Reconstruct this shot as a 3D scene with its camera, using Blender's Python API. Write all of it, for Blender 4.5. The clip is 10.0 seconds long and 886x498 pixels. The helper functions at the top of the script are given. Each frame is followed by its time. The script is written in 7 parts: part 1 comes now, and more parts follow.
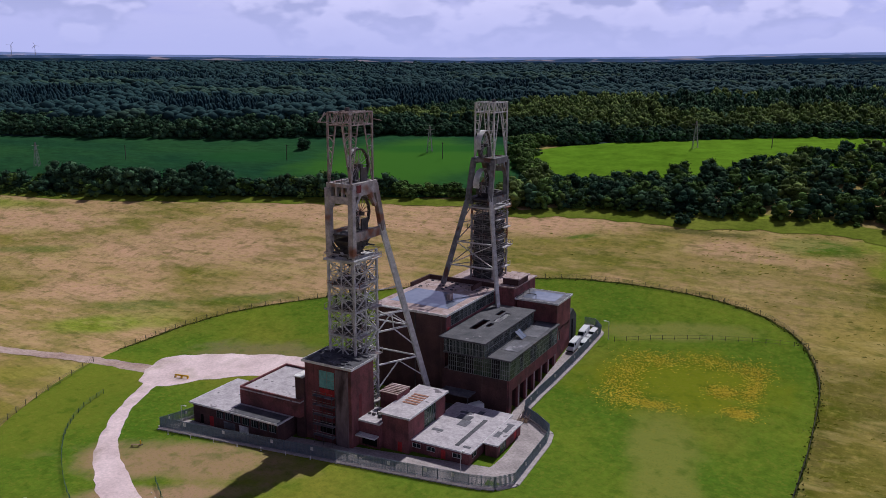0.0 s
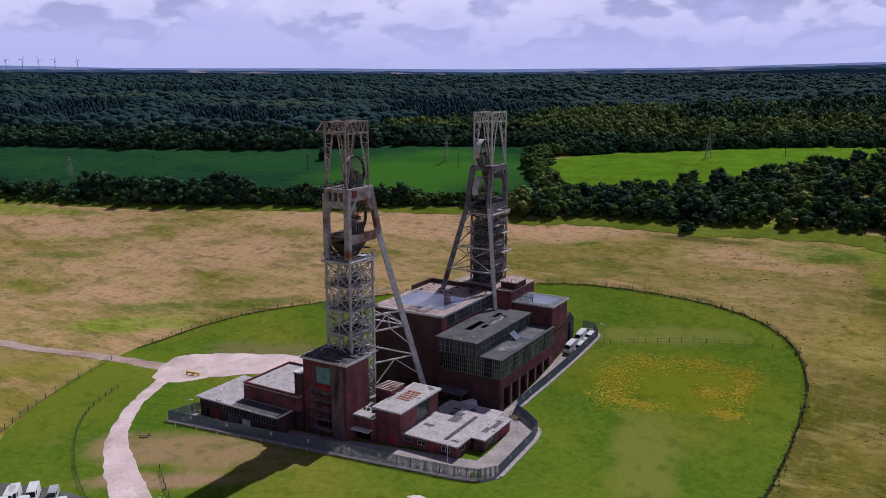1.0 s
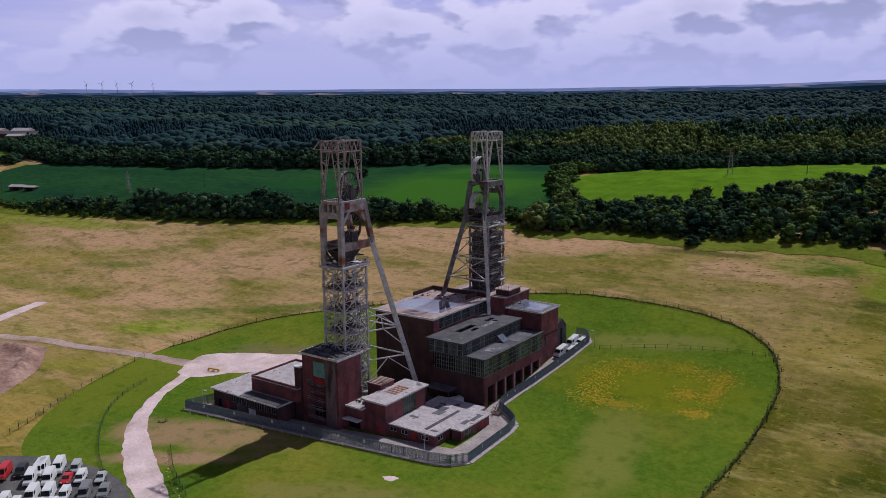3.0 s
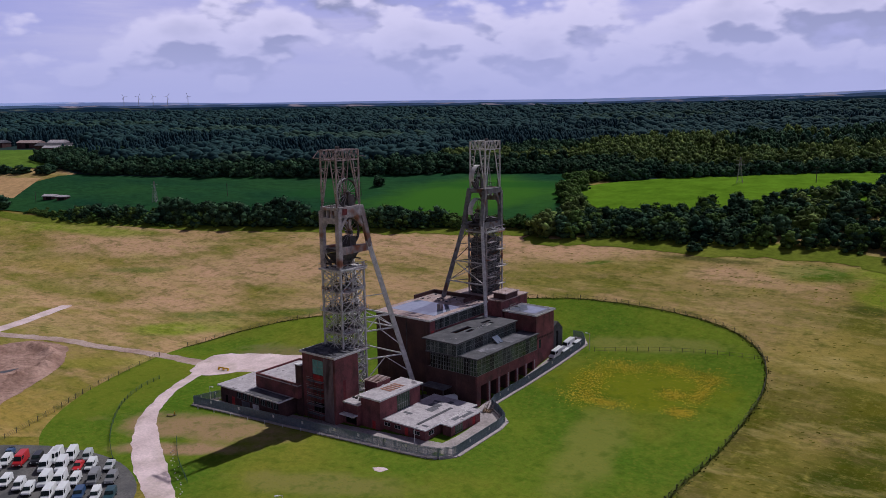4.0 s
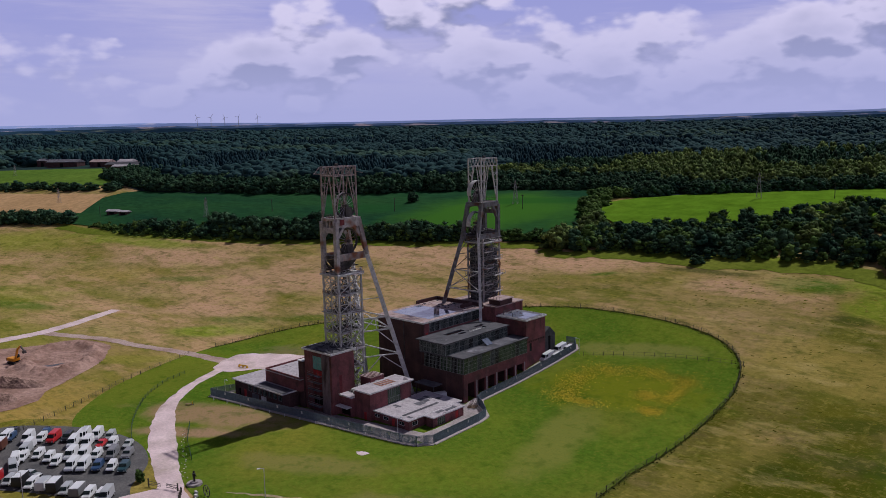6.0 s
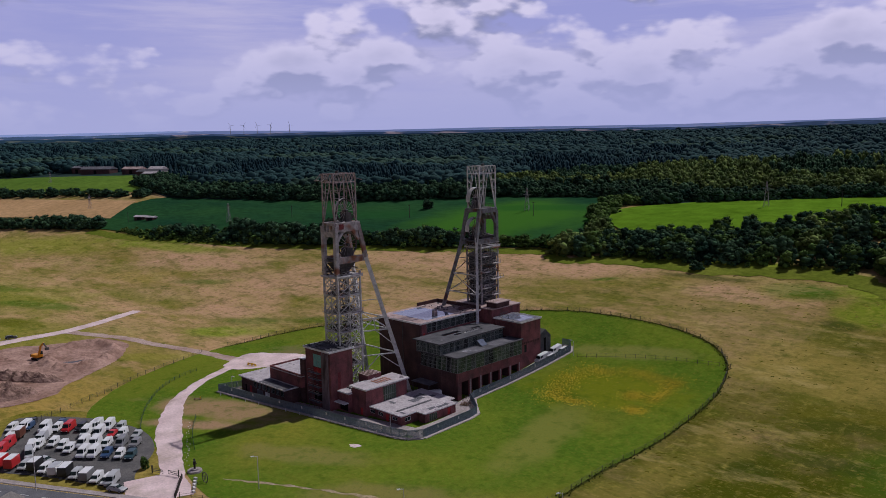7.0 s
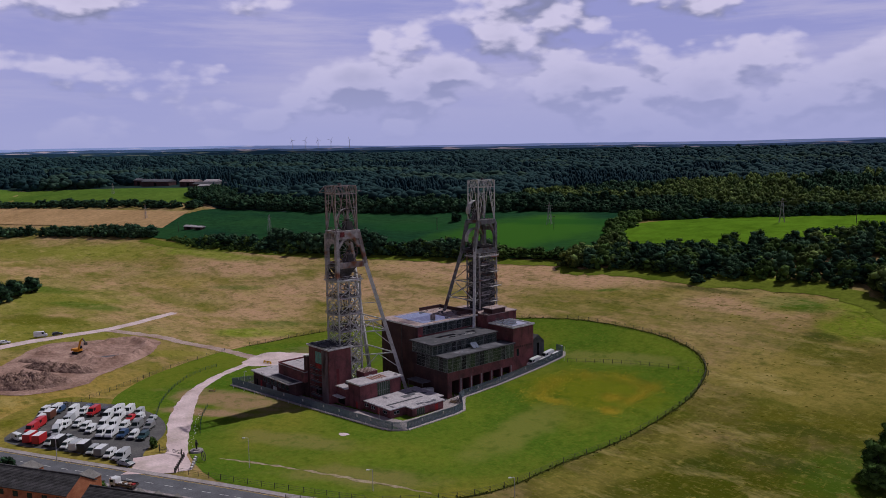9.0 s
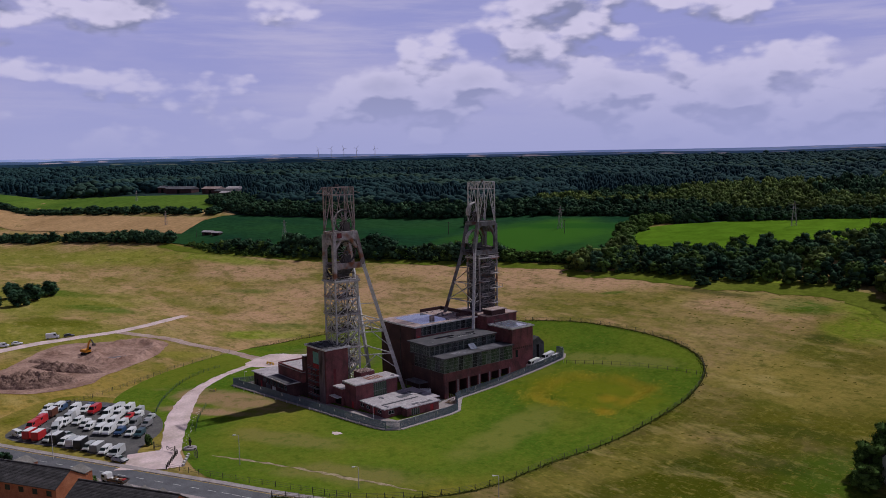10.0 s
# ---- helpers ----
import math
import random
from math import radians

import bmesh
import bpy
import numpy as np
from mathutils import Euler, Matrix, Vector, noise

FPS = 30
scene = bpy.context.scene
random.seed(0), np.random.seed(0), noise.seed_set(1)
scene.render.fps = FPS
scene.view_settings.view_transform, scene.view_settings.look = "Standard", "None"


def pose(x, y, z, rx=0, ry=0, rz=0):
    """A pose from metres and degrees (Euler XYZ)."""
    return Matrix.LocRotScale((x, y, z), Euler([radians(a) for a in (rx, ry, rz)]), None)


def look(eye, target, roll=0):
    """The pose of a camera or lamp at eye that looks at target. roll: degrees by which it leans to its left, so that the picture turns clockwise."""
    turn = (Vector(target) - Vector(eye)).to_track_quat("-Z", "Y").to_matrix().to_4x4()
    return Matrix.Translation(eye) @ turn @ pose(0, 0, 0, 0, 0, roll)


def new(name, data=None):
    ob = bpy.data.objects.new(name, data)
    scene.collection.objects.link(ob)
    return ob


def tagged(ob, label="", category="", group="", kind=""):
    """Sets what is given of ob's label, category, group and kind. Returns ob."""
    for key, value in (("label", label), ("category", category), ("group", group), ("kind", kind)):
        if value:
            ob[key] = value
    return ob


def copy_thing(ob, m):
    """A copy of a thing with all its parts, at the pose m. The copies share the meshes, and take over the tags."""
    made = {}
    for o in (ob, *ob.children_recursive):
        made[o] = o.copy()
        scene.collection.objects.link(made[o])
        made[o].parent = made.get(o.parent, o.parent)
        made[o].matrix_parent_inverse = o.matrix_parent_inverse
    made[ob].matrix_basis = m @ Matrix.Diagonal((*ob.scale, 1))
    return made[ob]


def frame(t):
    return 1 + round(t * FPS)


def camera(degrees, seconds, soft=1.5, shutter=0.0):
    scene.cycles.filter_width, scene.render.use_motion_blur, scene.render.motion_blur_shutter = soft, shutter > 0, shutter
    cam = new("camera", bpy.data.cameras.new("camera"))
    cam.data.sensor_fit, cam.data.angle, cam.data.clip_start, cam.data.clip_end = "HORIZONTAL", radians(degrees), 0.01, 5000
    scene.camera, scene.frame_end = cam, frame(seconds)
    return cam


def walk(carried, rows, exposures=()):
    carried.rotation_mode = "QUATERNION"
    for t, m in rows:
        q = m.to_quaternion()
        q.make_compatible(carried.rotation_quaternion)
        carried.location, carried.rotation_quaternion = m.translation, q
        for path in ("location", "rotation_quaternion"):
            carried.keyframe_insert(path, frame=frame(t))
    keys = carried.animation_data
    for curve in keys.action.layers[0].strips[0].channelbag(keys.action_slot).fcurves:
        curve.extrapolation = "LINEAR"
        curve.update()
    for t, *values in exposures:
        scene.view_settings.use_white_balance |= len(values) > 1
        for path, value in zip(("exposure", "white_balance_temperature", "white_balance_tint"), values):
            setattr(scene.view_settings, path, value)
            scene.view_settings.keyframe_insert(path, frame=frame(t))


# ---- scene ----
cam = camera(57.06, 10.0, 0.5)
walk(cam, [
    (0.0, look((87.12, -123.73, 74.98), (-5.52, 47.99, 31.05), 0.29)),
    (0.5, look((92.88, -125.05, 74.79), (-3.65, 44.91, 32.40), 0.15)),
    (1.0, look((98.69, -126.31, 74.90), (-1.53, 41.79, 33.71), -0.02)),
    (1.5, look((104.60, -127.61, 75.05), (0.89, 38.70, 35.23), -0.15)),
    (2.0, look((110.57, -128.78, 75.32), (3.39, 35.57, 36.56), -0.29)),
    (2.5, look((116.71, -129.80, 75.68), (6.07, 32.46, 37.87), -0.43)),
    (4.0, look((135.79, -132.61, 75.47), (15.30, 23.38, 41.56), -0.85)),
    (4.5, look((142.52, -133.23, 75.74), (18.72, 20.36, 42.82), -1.03)),
    (5.0, look((149.53, -133.71, 75.69), (22.42, 17.41, 44.00), -1.05)),
    (5.5, look((156.55, -134.05, 75.54), (26.23, 14.59, 45.17), -1.12)),
    (7.0, look((177.70, -134.52, 75.71), (38.64, 6.62, 48.46), -1.20)),
    (7.5, look((185.06, -134.60, 75.76), (43.21, 3.94, 49.61), -1.10)),
    (8.0, look((192.33, -134.44, 76.08), (47.82, 1.47, 50.71), -1.14)),
    (8.5, look((198.98, -133.88, 76.05), (51.96, -0.50, 51.67), -1.07)),
    (9.0, look((204.44, -132.41, 75.45), (54.99, -1.56, 52.16), -0.89)),
    (9.5, look((208.20, -129.52, 74.53), (56.54, -1.06, 52.24), -0.97)),
    (10.0, look((211.23, -125.88, 73.11), (57.34, 0.09, 51.92), -1.13)),
], ((0, -0.35, 5960, 11), (2.5, -0.47, 6000, 11), (5.5, -0.63, 6060, 12), (8.5, -0.76, 6130, 12), (10, -0.80, 6130, 12)))

# ---- world, sun ----
SUN_TO = Vector((0.03, 0.585, 0.79)).normalized()
world = bpy.data.worlds.new("sky")
scene.world = world
world.use_nodes = True


def build_sky():
    nt = world.node_tree
    nt.nodes.clear()
    n = nt.nodes.new
    link = nt.links.new
    out, bg = n("ShaderNodeOutputWorld"), n("ShaderNodeBackground")
    sky = n("ShaderNodeTexSky")
    sky.sky_type, sky.sun_disc = "NISHITA", False
    sky.sun_elevation = math.asin(SUN_TO.z)
    sky.sun_rotation = math.atan2(SUN_TO.x, SUN_TO.y)
    sky.air_density, sky.dust_density = 1.2, 0.6
    tc, sep = n("ShaderNodeTexCoord"), n("ShaderNodeSeparateXYZ")
    link(tc.outputs["Generated"], sep.inputs[0])

    def puff(offset, scale=4.6, flat=3.0, detail=12, rough=0.58):
        mp = n("ShaderNodeMapping")
        mp.inputs["Location"].default_value = offset
        mp.inputs["Scale"].default_value = (1.0, 1.0, flat)
        link(tc.outputs["Generated"], mp.inputs[0])
        tex = n("ShaderNodeTexNoise")
        tex.inputs["Scale"].default_value, tex.inputs["Detail"].default_value = scale, detail
        tex.inputs["Roughness"].default_value = rough
        link(mp.outputs[0], tex.inputs["Vector"])
        return tex.outputs[0]

    def ranged(src, lo, hi, to=(0.0, 1.0), smooth=True):
        mr = n("ShaderNodeMapRange")
        mr.interpolation_type = "SMOOTHSTEP" if smooth else "LINEAR"
        mr.inputs["From Min"].default_value, mr.inputs["From Max"].default_value = lo, hi
        mr.inputs["To Min"].default_value, mr.inputs["To Max"].default_value = to
        link(src, mr.inputs[0])
        return mr.outputs[0]

    def math_node(op, *values):
        m = n("ShaderNodeMath")
        m.operation = op
        for i, v in enumerate(values):
            if isinstance(v, (int, float)):
                m.inputs[i].default_value = v
            else:
                link(v, m.inputs[i])
        return m.outputs[0]

    def blend(f, p, q):
        m = n("ShaderNodeMix")
        m.data_type = "RGBA"
        if isinstance(f, float):
            m.inputs["Factor"].default_value = f
        else:
            link(f, m.inputs["Factor"])
        for key, v in (("A", p), ("B", q)):
            if isinstance(v, tuple):
                m.inputs[key].default_value = (*v, 1)
            else:
                link(v, m.inputs[key])
        return m.outputs["Result"]

    def billow(offset, scale):
        mp = n("ShaderNodeMapping")
        mp.inputs["Location"].default_value = offset
        mp.inputs["Scale"].default_value = (1.0, 1.0, 1.9)
        link(tc.outputs["Generated"], mp.inputs[0])
        vo = n("ShaderNodeTexVoronoi")
        vo.feature = "SMOOTH_F1"
        vo.inputs["Scale"].default_value, vo.inputs["Detail"].default_value = scale, 3.0
        vo.inputs["Smoothness"].default_value, vo.inputs["Roughness"].default_value = 0.6, 0.55
        link(mp.outputs[0], vo.inputs["Vector"])
        return math_node("SUBTRACT", 0.5, vo.outputs["Distance"])

    def deck(up):
        """Density of the cumulus deck, looked up a little higher for its lit side."""
        mass = puff((4.3, 1.1, 0.7 + up * 2.9), 3.4, 2.9, 3, 0.5)
        heap = puff((2.6, 5.2, 1.3 + up * 2.2), 9.5, 2.2, 8, 0.56)
        return math_node("ADD", math_node("MULTIPLY_ADD", mass, 1.3, -0.2),
                         math_node("ADD", math_node("MULTIPLY", heap, 0.5), math_node("MULTIPLY", billow((0.3, 0.7, 0.2 + up * 1.9), 11.0), 0.36)))

    here, above = deck(0.0), deck(0.022)
    veil = puff((1.3, 7.1, 3.0), 1.6, 4.0, 8)
    streak = puff((3.3, 2.1, 9.0), 2.2, 11.0, 7, 0.6)
    cover = ranged(here, 0.44, 0.58)
    # the deck thins out towards the zenith
    cover = math_node("MULTIPLY", cover, ranged(sep.outputs["Z"], 0.22, 0.44, (1.0, 0.05)))
    lit = ranged(math_node("SUBTRACT", here, above), -0.10, 0.06)
    thick = ranged(here, 0.56, 0.95, (1.0, 0.6))
    cloud = blend(math_node("MULTIPLY", lit, thick), (0.42, 0.43, 0.67), (1.06, 0.97, 1.24))
    tint = n("ShaderNodeMix")
    tint.data_type, tint.blend_type = "RGBA", "MULTIPLY"
    tint.inputs["Factor"].default_value = 1.0
    tint.inputs["B"].default_value = (0.013, 0.0145, 0.021, 1)
    link(sky.outputs[0], tint.inputs["A"])
    pale = blend(ranged(veil, 0.36, 0.62), (0.52, 0.53, 0.98), (0.78, 0.72, 1.06))
    clear = blend(ranged(sep.outputs["Z"], 0.16, 0.44), pale, tint.outputs["Result"])
    clear = blend(ranged(streak, 0.47, 0.66, (0.0, 0.7)), clear, (0.84, 0.78, 1.08))
    mixed = blend(cover, clear, cloud)
    final = blend(ranged(sep.outputs["Z"], 0.0, 0.155, (0.98, 0.0)), mixed, (0.62, 0.63, 1.02))
    # to the south-west, away from the sun, the sky is deeper
    side = n("ShaderNodeVectorMath")
    side.operation = "DOT_PRODUCT"
    side.inputs[1].default_value = (0.35, SUN_TO.y, 0.0)
    link(tc.outputs["Generated"], side.inputs[0])
    deeper = n("ShaderNodeVectorMath")
    deeper.operation = "SCALE"
    link(final, deeper.inputs[0])
    link(ranged(side.outputs["Value"], -0.60, -0.2, (0.16, 1.0)), deeper.inputs["Scale"])
    link(deeper.outputs["Vector"], bg.inputs["Color"])
    bg.inputs["Strength"].default_value = 1.0
    link(bg.outputs[0], out.inputs[0])


build_sky()
sun = new("sun", bpy.data.lights.new("sun", "SUN"))
sun.data.energy, sun.data.angle, sun.data.color = 4.5, radians(0.6), (1.0, 0.95, 0.87)
sun.matrix_world = look((0, 0, 200), Vector((0, 0, 200)) - SUN_TO)


# ---- materials ----
def mat(name, dark, light, scale=1.0, rough=0.9, metal=0.0, bump=0.0, bscale=None, fine=0.0, spots=None, spot_scale=0.4,
        spot_at=(0.58, 0.68), per_object=0.0, stretch=(1, 1, 1), detail=6, spec=0.3, deep=0.38):
    m = bpy.data.materials.new(name)
    m.use_nodes = True
    nt = m.node_tree
    b = nt.nodes["Principled BSDF"]
    n = nt.nodes.new
    tc = n("ShaderNodeTexCoord")
    mp = n("ShaderNodeMapping")
    mp.inputs["Scale"].default_value = stretch
    nt.links.new(tc.outputs["Object"], mp.inputs[0])
    big = n("ShaderNodeTexNoise")
    big.inputs["Scale"].default_value, big.inputs["Detail"].default_value = scale, detail
    nt.links.new(mp.outputs[0], big.inputs["Vector"])
    mr = n("ShaderNodeMapRange")
    mr.inputs["From Min"].default_value, mr.inputs["From Max"].default_value = 0.3, 0.7
    nt.links.new(big.outputs[0], mr.inputs[0])
    col = n("ShaderNodeMix")
    col.data_type = "RGBA"
    col.inputs["A"].default_value, col.inputs["B"].default_value = (*dark, 1), (*light, 1)
    nt.links.new(mr.outputs[0], col.inputs["Factor"])
    last = col.outputs["Result"]
    if spots:
        sp = n("ShaderNodeTexNoise")
        sp.inputs["Scale"].default_value, sp.inputs["Detail"].default_value = spot_scale, 7
        nt.links.new(mp.outputs[0], sp.inputs["Vector"])
        sr = n("ShaderNodeMapRange")
        sr.inputs["From Min"].default_value, sr.inputs["From Max"].default_value = spot_at
        nt.links.new(sp.outputs[0], sr.inputs[0])
        mx = n("ShaderNodeMix")
        mx.data_type = "RGBA"
        mx.inputs["B"].default_value = (*spots, 1)
        nt.links.new(sr.outputs[0], mx.inputs["Factor"])
        nt.links.new(last, mx.inputs["A"])
        last = mx.outputs["Result"]
    if fine:
        fn = n("ShaderNodeTexNoise")
        fn.inputs["Scale"].default_value, fn.inputs["Detail"].default_value = fine, 6
        fn.inputs["Roughness"].default_value = 0.72
        nt.links.new(mp.outputs[0], fn.inputs["Vector"])
        fr = n("ShaderNodeMapRange")
        fr.inputs["From Min"].default_value, fr.inputs["From Max"].default_value = 0.25, 0.75
        fr.inputs["To Min"].default_value, fr.inputs["To Max"].default_value = 1 - deep, 1 + deep
        nt.links.new(fn.outputs[0], fr.inputs[0])
        hv = n("ShaderNodeHueSaturation")
        nt.links.new(fr.outputs[0], hv.inputs["Value"])
        nt.links.new(last, hv.inputs["Color"])
        last = hv.outputs[0]
    if per_object:
        oi = n("ShaderNodeObjectInfo")
        orr = n("ShaderNodeMapRange")
        orr.inputs["To Min"].default_value, orr.inputs["To Max"].default_value = 1 - per_object, 1 + per_object
        nt.links.new(oi.outputs["Random"], orr.inputs[0])
        hv = n("ShaderNodeHueSaturation")
        nt.links.new(orr.outputs[0], hv.inputs["Value"])
        nt.links.new(last, hv.inputs["Color"])
        last = hv.outputs[0]
    nt.links.new(last, b.inputs["Base Color"])
    b.inputs["Roughness"].default_value, b.inputs["Metallic"].default_value = rough, metal
    b.inputs["Specular IOR Level"].default_value = spec
    if bump:
        bn = n("ShaderNodeTexNoise")
        bn.inputs["Scale"].default_value, bn.inputs["Detail"].default_value = bscale or scale * 6, 5
        nt.links.new(tc.outputs["Object"], bn.inputs["Vector"])
        bp = n("ShaderNodeBump")
        bp.inputs["Strength"].default_value, bp.inputs["Distance"].default_value = min(1, bump), bump
        nt.links.new(bn.outputs[0], bp.inputs["Height"])
        nt.links.new(bp.outputs[0], b.inputs["Normal"])
    return m


def leaf_mat(name, dark, light, spread=0.35):
    """Foliage whose clumps differ in tone."""
    m = mat(name, dark, light, 0.09, 0.85, fine=1.7, spec=0.04)
    nt = m.node_tree
    b = nt.nodes["Principled BSDF"]
    src = b.inputs["Base Color"].links[0].from_socket
    g = nt.nodes.new("ShaderNodeNewGeometry")
    r = nt.nodes.new("ShaderNodeMapRange")
    r.inputs["To Min"].default_value, r.inputs["To Max"].default_value = 1 - spread, 1 + spread
    hv = nt.nodes.new("ShaderNodeHueSaturation")
    nt.links.new(g.outputs["Random Per Island"], r.inputs[0])
    nt.links.new(r.outputs[0], hv.inputs["Value"])
    nt.links.new(src, hv.inputs["Color"])
    nt.links.new(hv.outputs[0], b.inputs["Base Color"])
    return m


M = {}
M["meadow"] = mat("dry_meadow_grass", (0.20, 0.165, 0.03), (0.42, 0.28, 0.15), 0.022, 0.95, bump=0.5, bscale=0.6, spec=0.0, detail=10, stretch=(0.7, 1.3, 1))


def zones(material, patches, wobble=0.045, spread=1.5):
    """Soft-edged patches of another colour: (x, y, rx, ry, turn), colour, strength."""
    nt = material.node_tree
    b = nt.nodes["Principled BSDF"]
    n, link = nt.nodes.new, nt.links.new
    src = b.inputs["Base Color"].links[0].from_socket
    tc = n("ShaderNodeTexCoord")
    wob = n("ShaderNodeTexNoise")
    wob.inputs["Scale"].default_value, wob.inputs["Detail"].default_value = wobble, 9
    wob.inputs["Roughness"].default_value = 0.62
    link(tc.outputs["Object"], wob.inputs["Vector"])
    for (x, y, rx, ry, rz), colour, most in patches:
        mp = n("ShaderNodeMapping")
        mp.vector_type = "TEXTURE"
        mp.inputs["Location"].default_value = (x, y, 0)
        mp.inputs["Rotation"].default_value = (0, 0, rz)
        mp.inputs["Scale"].default_value = (rx, ry, 1e6)
        link(tc.outputs["Object"], mp.inputs[0])
        ln = n("ShaderNodeVectorMath")
        ln.operation = "LENGTH"
        link(mp.outputs[0], ln.inputs[0])
        ad = n("ShaderNodeMath")
        ad.operation = "MULTIPLY_ADD"
        ad.inputs[1].default_value = spread
        link(wob.outputs[0], ad.inputs[0])
        link(ln.outputs["Value"], ad.inputs[2])
        mr = n("ShaderNodeMapRange")
        mr.interpolation_type = "SMOOTHSTEP"
        mr.inputs["From Min"].default_value, mr.inputs["From Max"].default_value = spread / 2 + 0.45, spread / 2 + 1.15
        mr.inputs["To Min"].default_value, mr.inputs["To Max"].default_value = most, 0.0
        link(ad.outputs[0], mr.inputs[0])
        mx = n("ShaderNodeMix")
        mx.data_type = "RGBA"
        mx.inputs["B"].default_value = (*colour, 1)
        link(mr.outputs[0], mx.inputs["Factor"])
        link(src, mx.inputs["A"])
        src = mx.outputs["Result"]
    link(src, b.inputs["Base Color"])


def tufted(material, layers):
    """Tufts of another colour at several sizes: scale, stretch, threshold from and to, colour, strength."""
    nt = material.node_tree
    b = nt.nodes["Principled BSDF"]
    n, link = nt.nodes.new, nt.links.new
    src = b.inputs["Base Color"].links[0].from_socket
    tc = n("ShaderNodeTexCoord")
    for i, (scale, stretch, lo, hi, colour, most) in enumerate(layers):
        mp = n("ShaderNodeMapping")
        mp.inputs["Location"].default_value = (17.3 * i, 9.1 * i, 3.7 * i)
        mp.inputs["Rotation"].default_value = (0, 0, 0.35)
        mp.inputs["Scale"].default_value = stretch
        link(tc.outputs["Object"], mp.inputs[0])
        tx = n("ShaderNodeTexNoise")
        tx.inputs["Scale"].default_value, tx.inputs["Detail"].default_value = scale, 6
        tx.inputs["Roughness"].default_value = 0.65
        link(mp.outputs[0], tx.inputs["Vector"])
        mr = n("ShaderNodeMapRange")
        mr.inputs["From Min"].default_value, mr.inputs["From Max"].default_value = lo, hi
        mr.inputs["To Max"].default_value = most
        link(tx.outputs[0], mr.inputs[0])
        mx = n("ShaderNodeMix")
        mx.data_type = "RGBA"
        mx.inputs["B"].default_value = (*colour, 1)
        link(mr.outputs[0], mx.inputs["Factor"])
        link(src, mx.inputs["A"])
        src = mx.outputs["Result"]
    link(src, b.inputs["Base Color"])


PINKISH, STRAW, OLIVE, GREEN, LIME, DEEP = (0.52, 0.315, 0.20), (0.34, 0.26, 0.07), (0.085, 0.10, 0.005), (0.060, 0.130, 0.012), (0.18, 0.25, 0.018), (0.035, 0.055, 0.010)
tufted(M["meadow"], ((0.017, (0.6, 1.6, 1), 0.50, 0.60, (0.15, 0.165, 0.02), 0.5), (0.022, (0.6, 1.6, 1), 0.47, 0.58, (0.50, 0.305, 0.18), 0.75), (0.10, (0.6, 1.4, 1), 0.50, 0.64, (0.14, 0.15, 0.018), 0.5), (0.16, (0.6, 1.4, 1), 0.58, 0.68, (0.48, 0.30, 0.18), 0.4)))
zones(M["meadow"], (
    # rough olive grass, darker on the right-hand side, and round the yard
    ((152, 12, 108, 105, 0.1), (0.058, 0.068, 0.004), 0.97), ((125, 110, 60, 60, 0.2), (0.135, 0.125, 0.016), 0.85), ((-90, -70, 60, 42, 0.6), (0.34, 0.235, 0.055), 0.9),
    ((-190, -45, 70, 40, 0.5), (0.20, 0.20, 0.03), 0.9), ((-300, -20, 110, 45, 0.3), (0.19, 0.20, 0.03), 0.85), ((-440, 70, 110, 26, 0.25), (0.26, 0.26, 0.045), 0.9),
    ((-560, 20, 130, 45, 0.25), (0.20, 0.20, 0.035), 0.9), ((-300, 104, 90, 9, 0.05), LIME, 0.75),
    # pink seed heads behind the site
    ((-60, 142, 90, 22, 0.15), PINKISH, 0.9), ((-235, 95, 60, 16, 0.2), PINKISH, 0.85), ((-135, 92, 60, 20, 0.15), PINKISH, 0.8), ((-143, 47, 26, 10, 0.3), PINKISH, 0.7),
    ((48, 138, 20, 8, 0), PINKISH, 0.75), ((73, 164, 14, 6, 0), PINKISH, 0.7), ((-175, 30, 22, 8, 0.3), PINKISH, 0.6),
    # greener growth
    ((-109, 32, 22, 9, 0.5), LIME, 0.85), ((-84, 62, 18, 6, 0.5), GREEN, 0.75), ((-114, 46, 18, 5, 0.4), GREEN, 0.6), ((-200, 71, 24, 5, 0.3), GREEN, 0.6),
    ((-230, 2, 34, 8, 0.4), GREEN, 0.7), ((-304, 2, 36, 10, 0.3), GREEN, 0.7), ((-210, -28, 30, 12, 0.5), OLIVE, 0.7), ((72, 147, 14, 8, 0), GREEN, 0.9),
    ((103, 134, 16, 12, 0), LIME, 0.7), ((0, 137, 7, 2.2, 0.5), GREEN, 0.8), ((10, 163, 36, 9, 0.12), LIME, 0.95), ((58, 166, 36, 8, 0), LIME, 0.9),
    ((100, 150, 20, 12, -0.5), LIME, 0.9), ((-42, 162, 22, 5, 0.1), LIME, 0.7), ((-100, -10, 40, 6, 0.75), (0.24, 0.22, 0.04), 0.7), ((132, 52, 16, 16, 0), GREEN, 0.6),
    # straw where the grass has gone over
    ((108, 92, 26, 14, 0.2), STRAW, 0.6), ((84, 98, 14, 18, 0), STRAW, 0.6), ((94, 46, 9, 12, 0), STRAW, 0.4), ((91, 24, 8, 14, 0), STRAW, 0.4), ((89, 6, 9, 10, 0), STRAW, 0.4),
    ((-255, 60, 40, 12, 0.2), STRAW, 0.5),
    # dark nettles and rushes
    ((36, 150, 20, 3, 0.05), DEEP, 0.7), ((93, 124, 8, 4, 0), DEEP, 0.7), ((117, 49, 12, 6, 0), DEEP, 0.55), ((115, 67, 14, 4, 0.2), DEEP, 0.5), ((104, 36, 8, 6, 0), DEEP, 0.45),
), 0.05, 1.3)
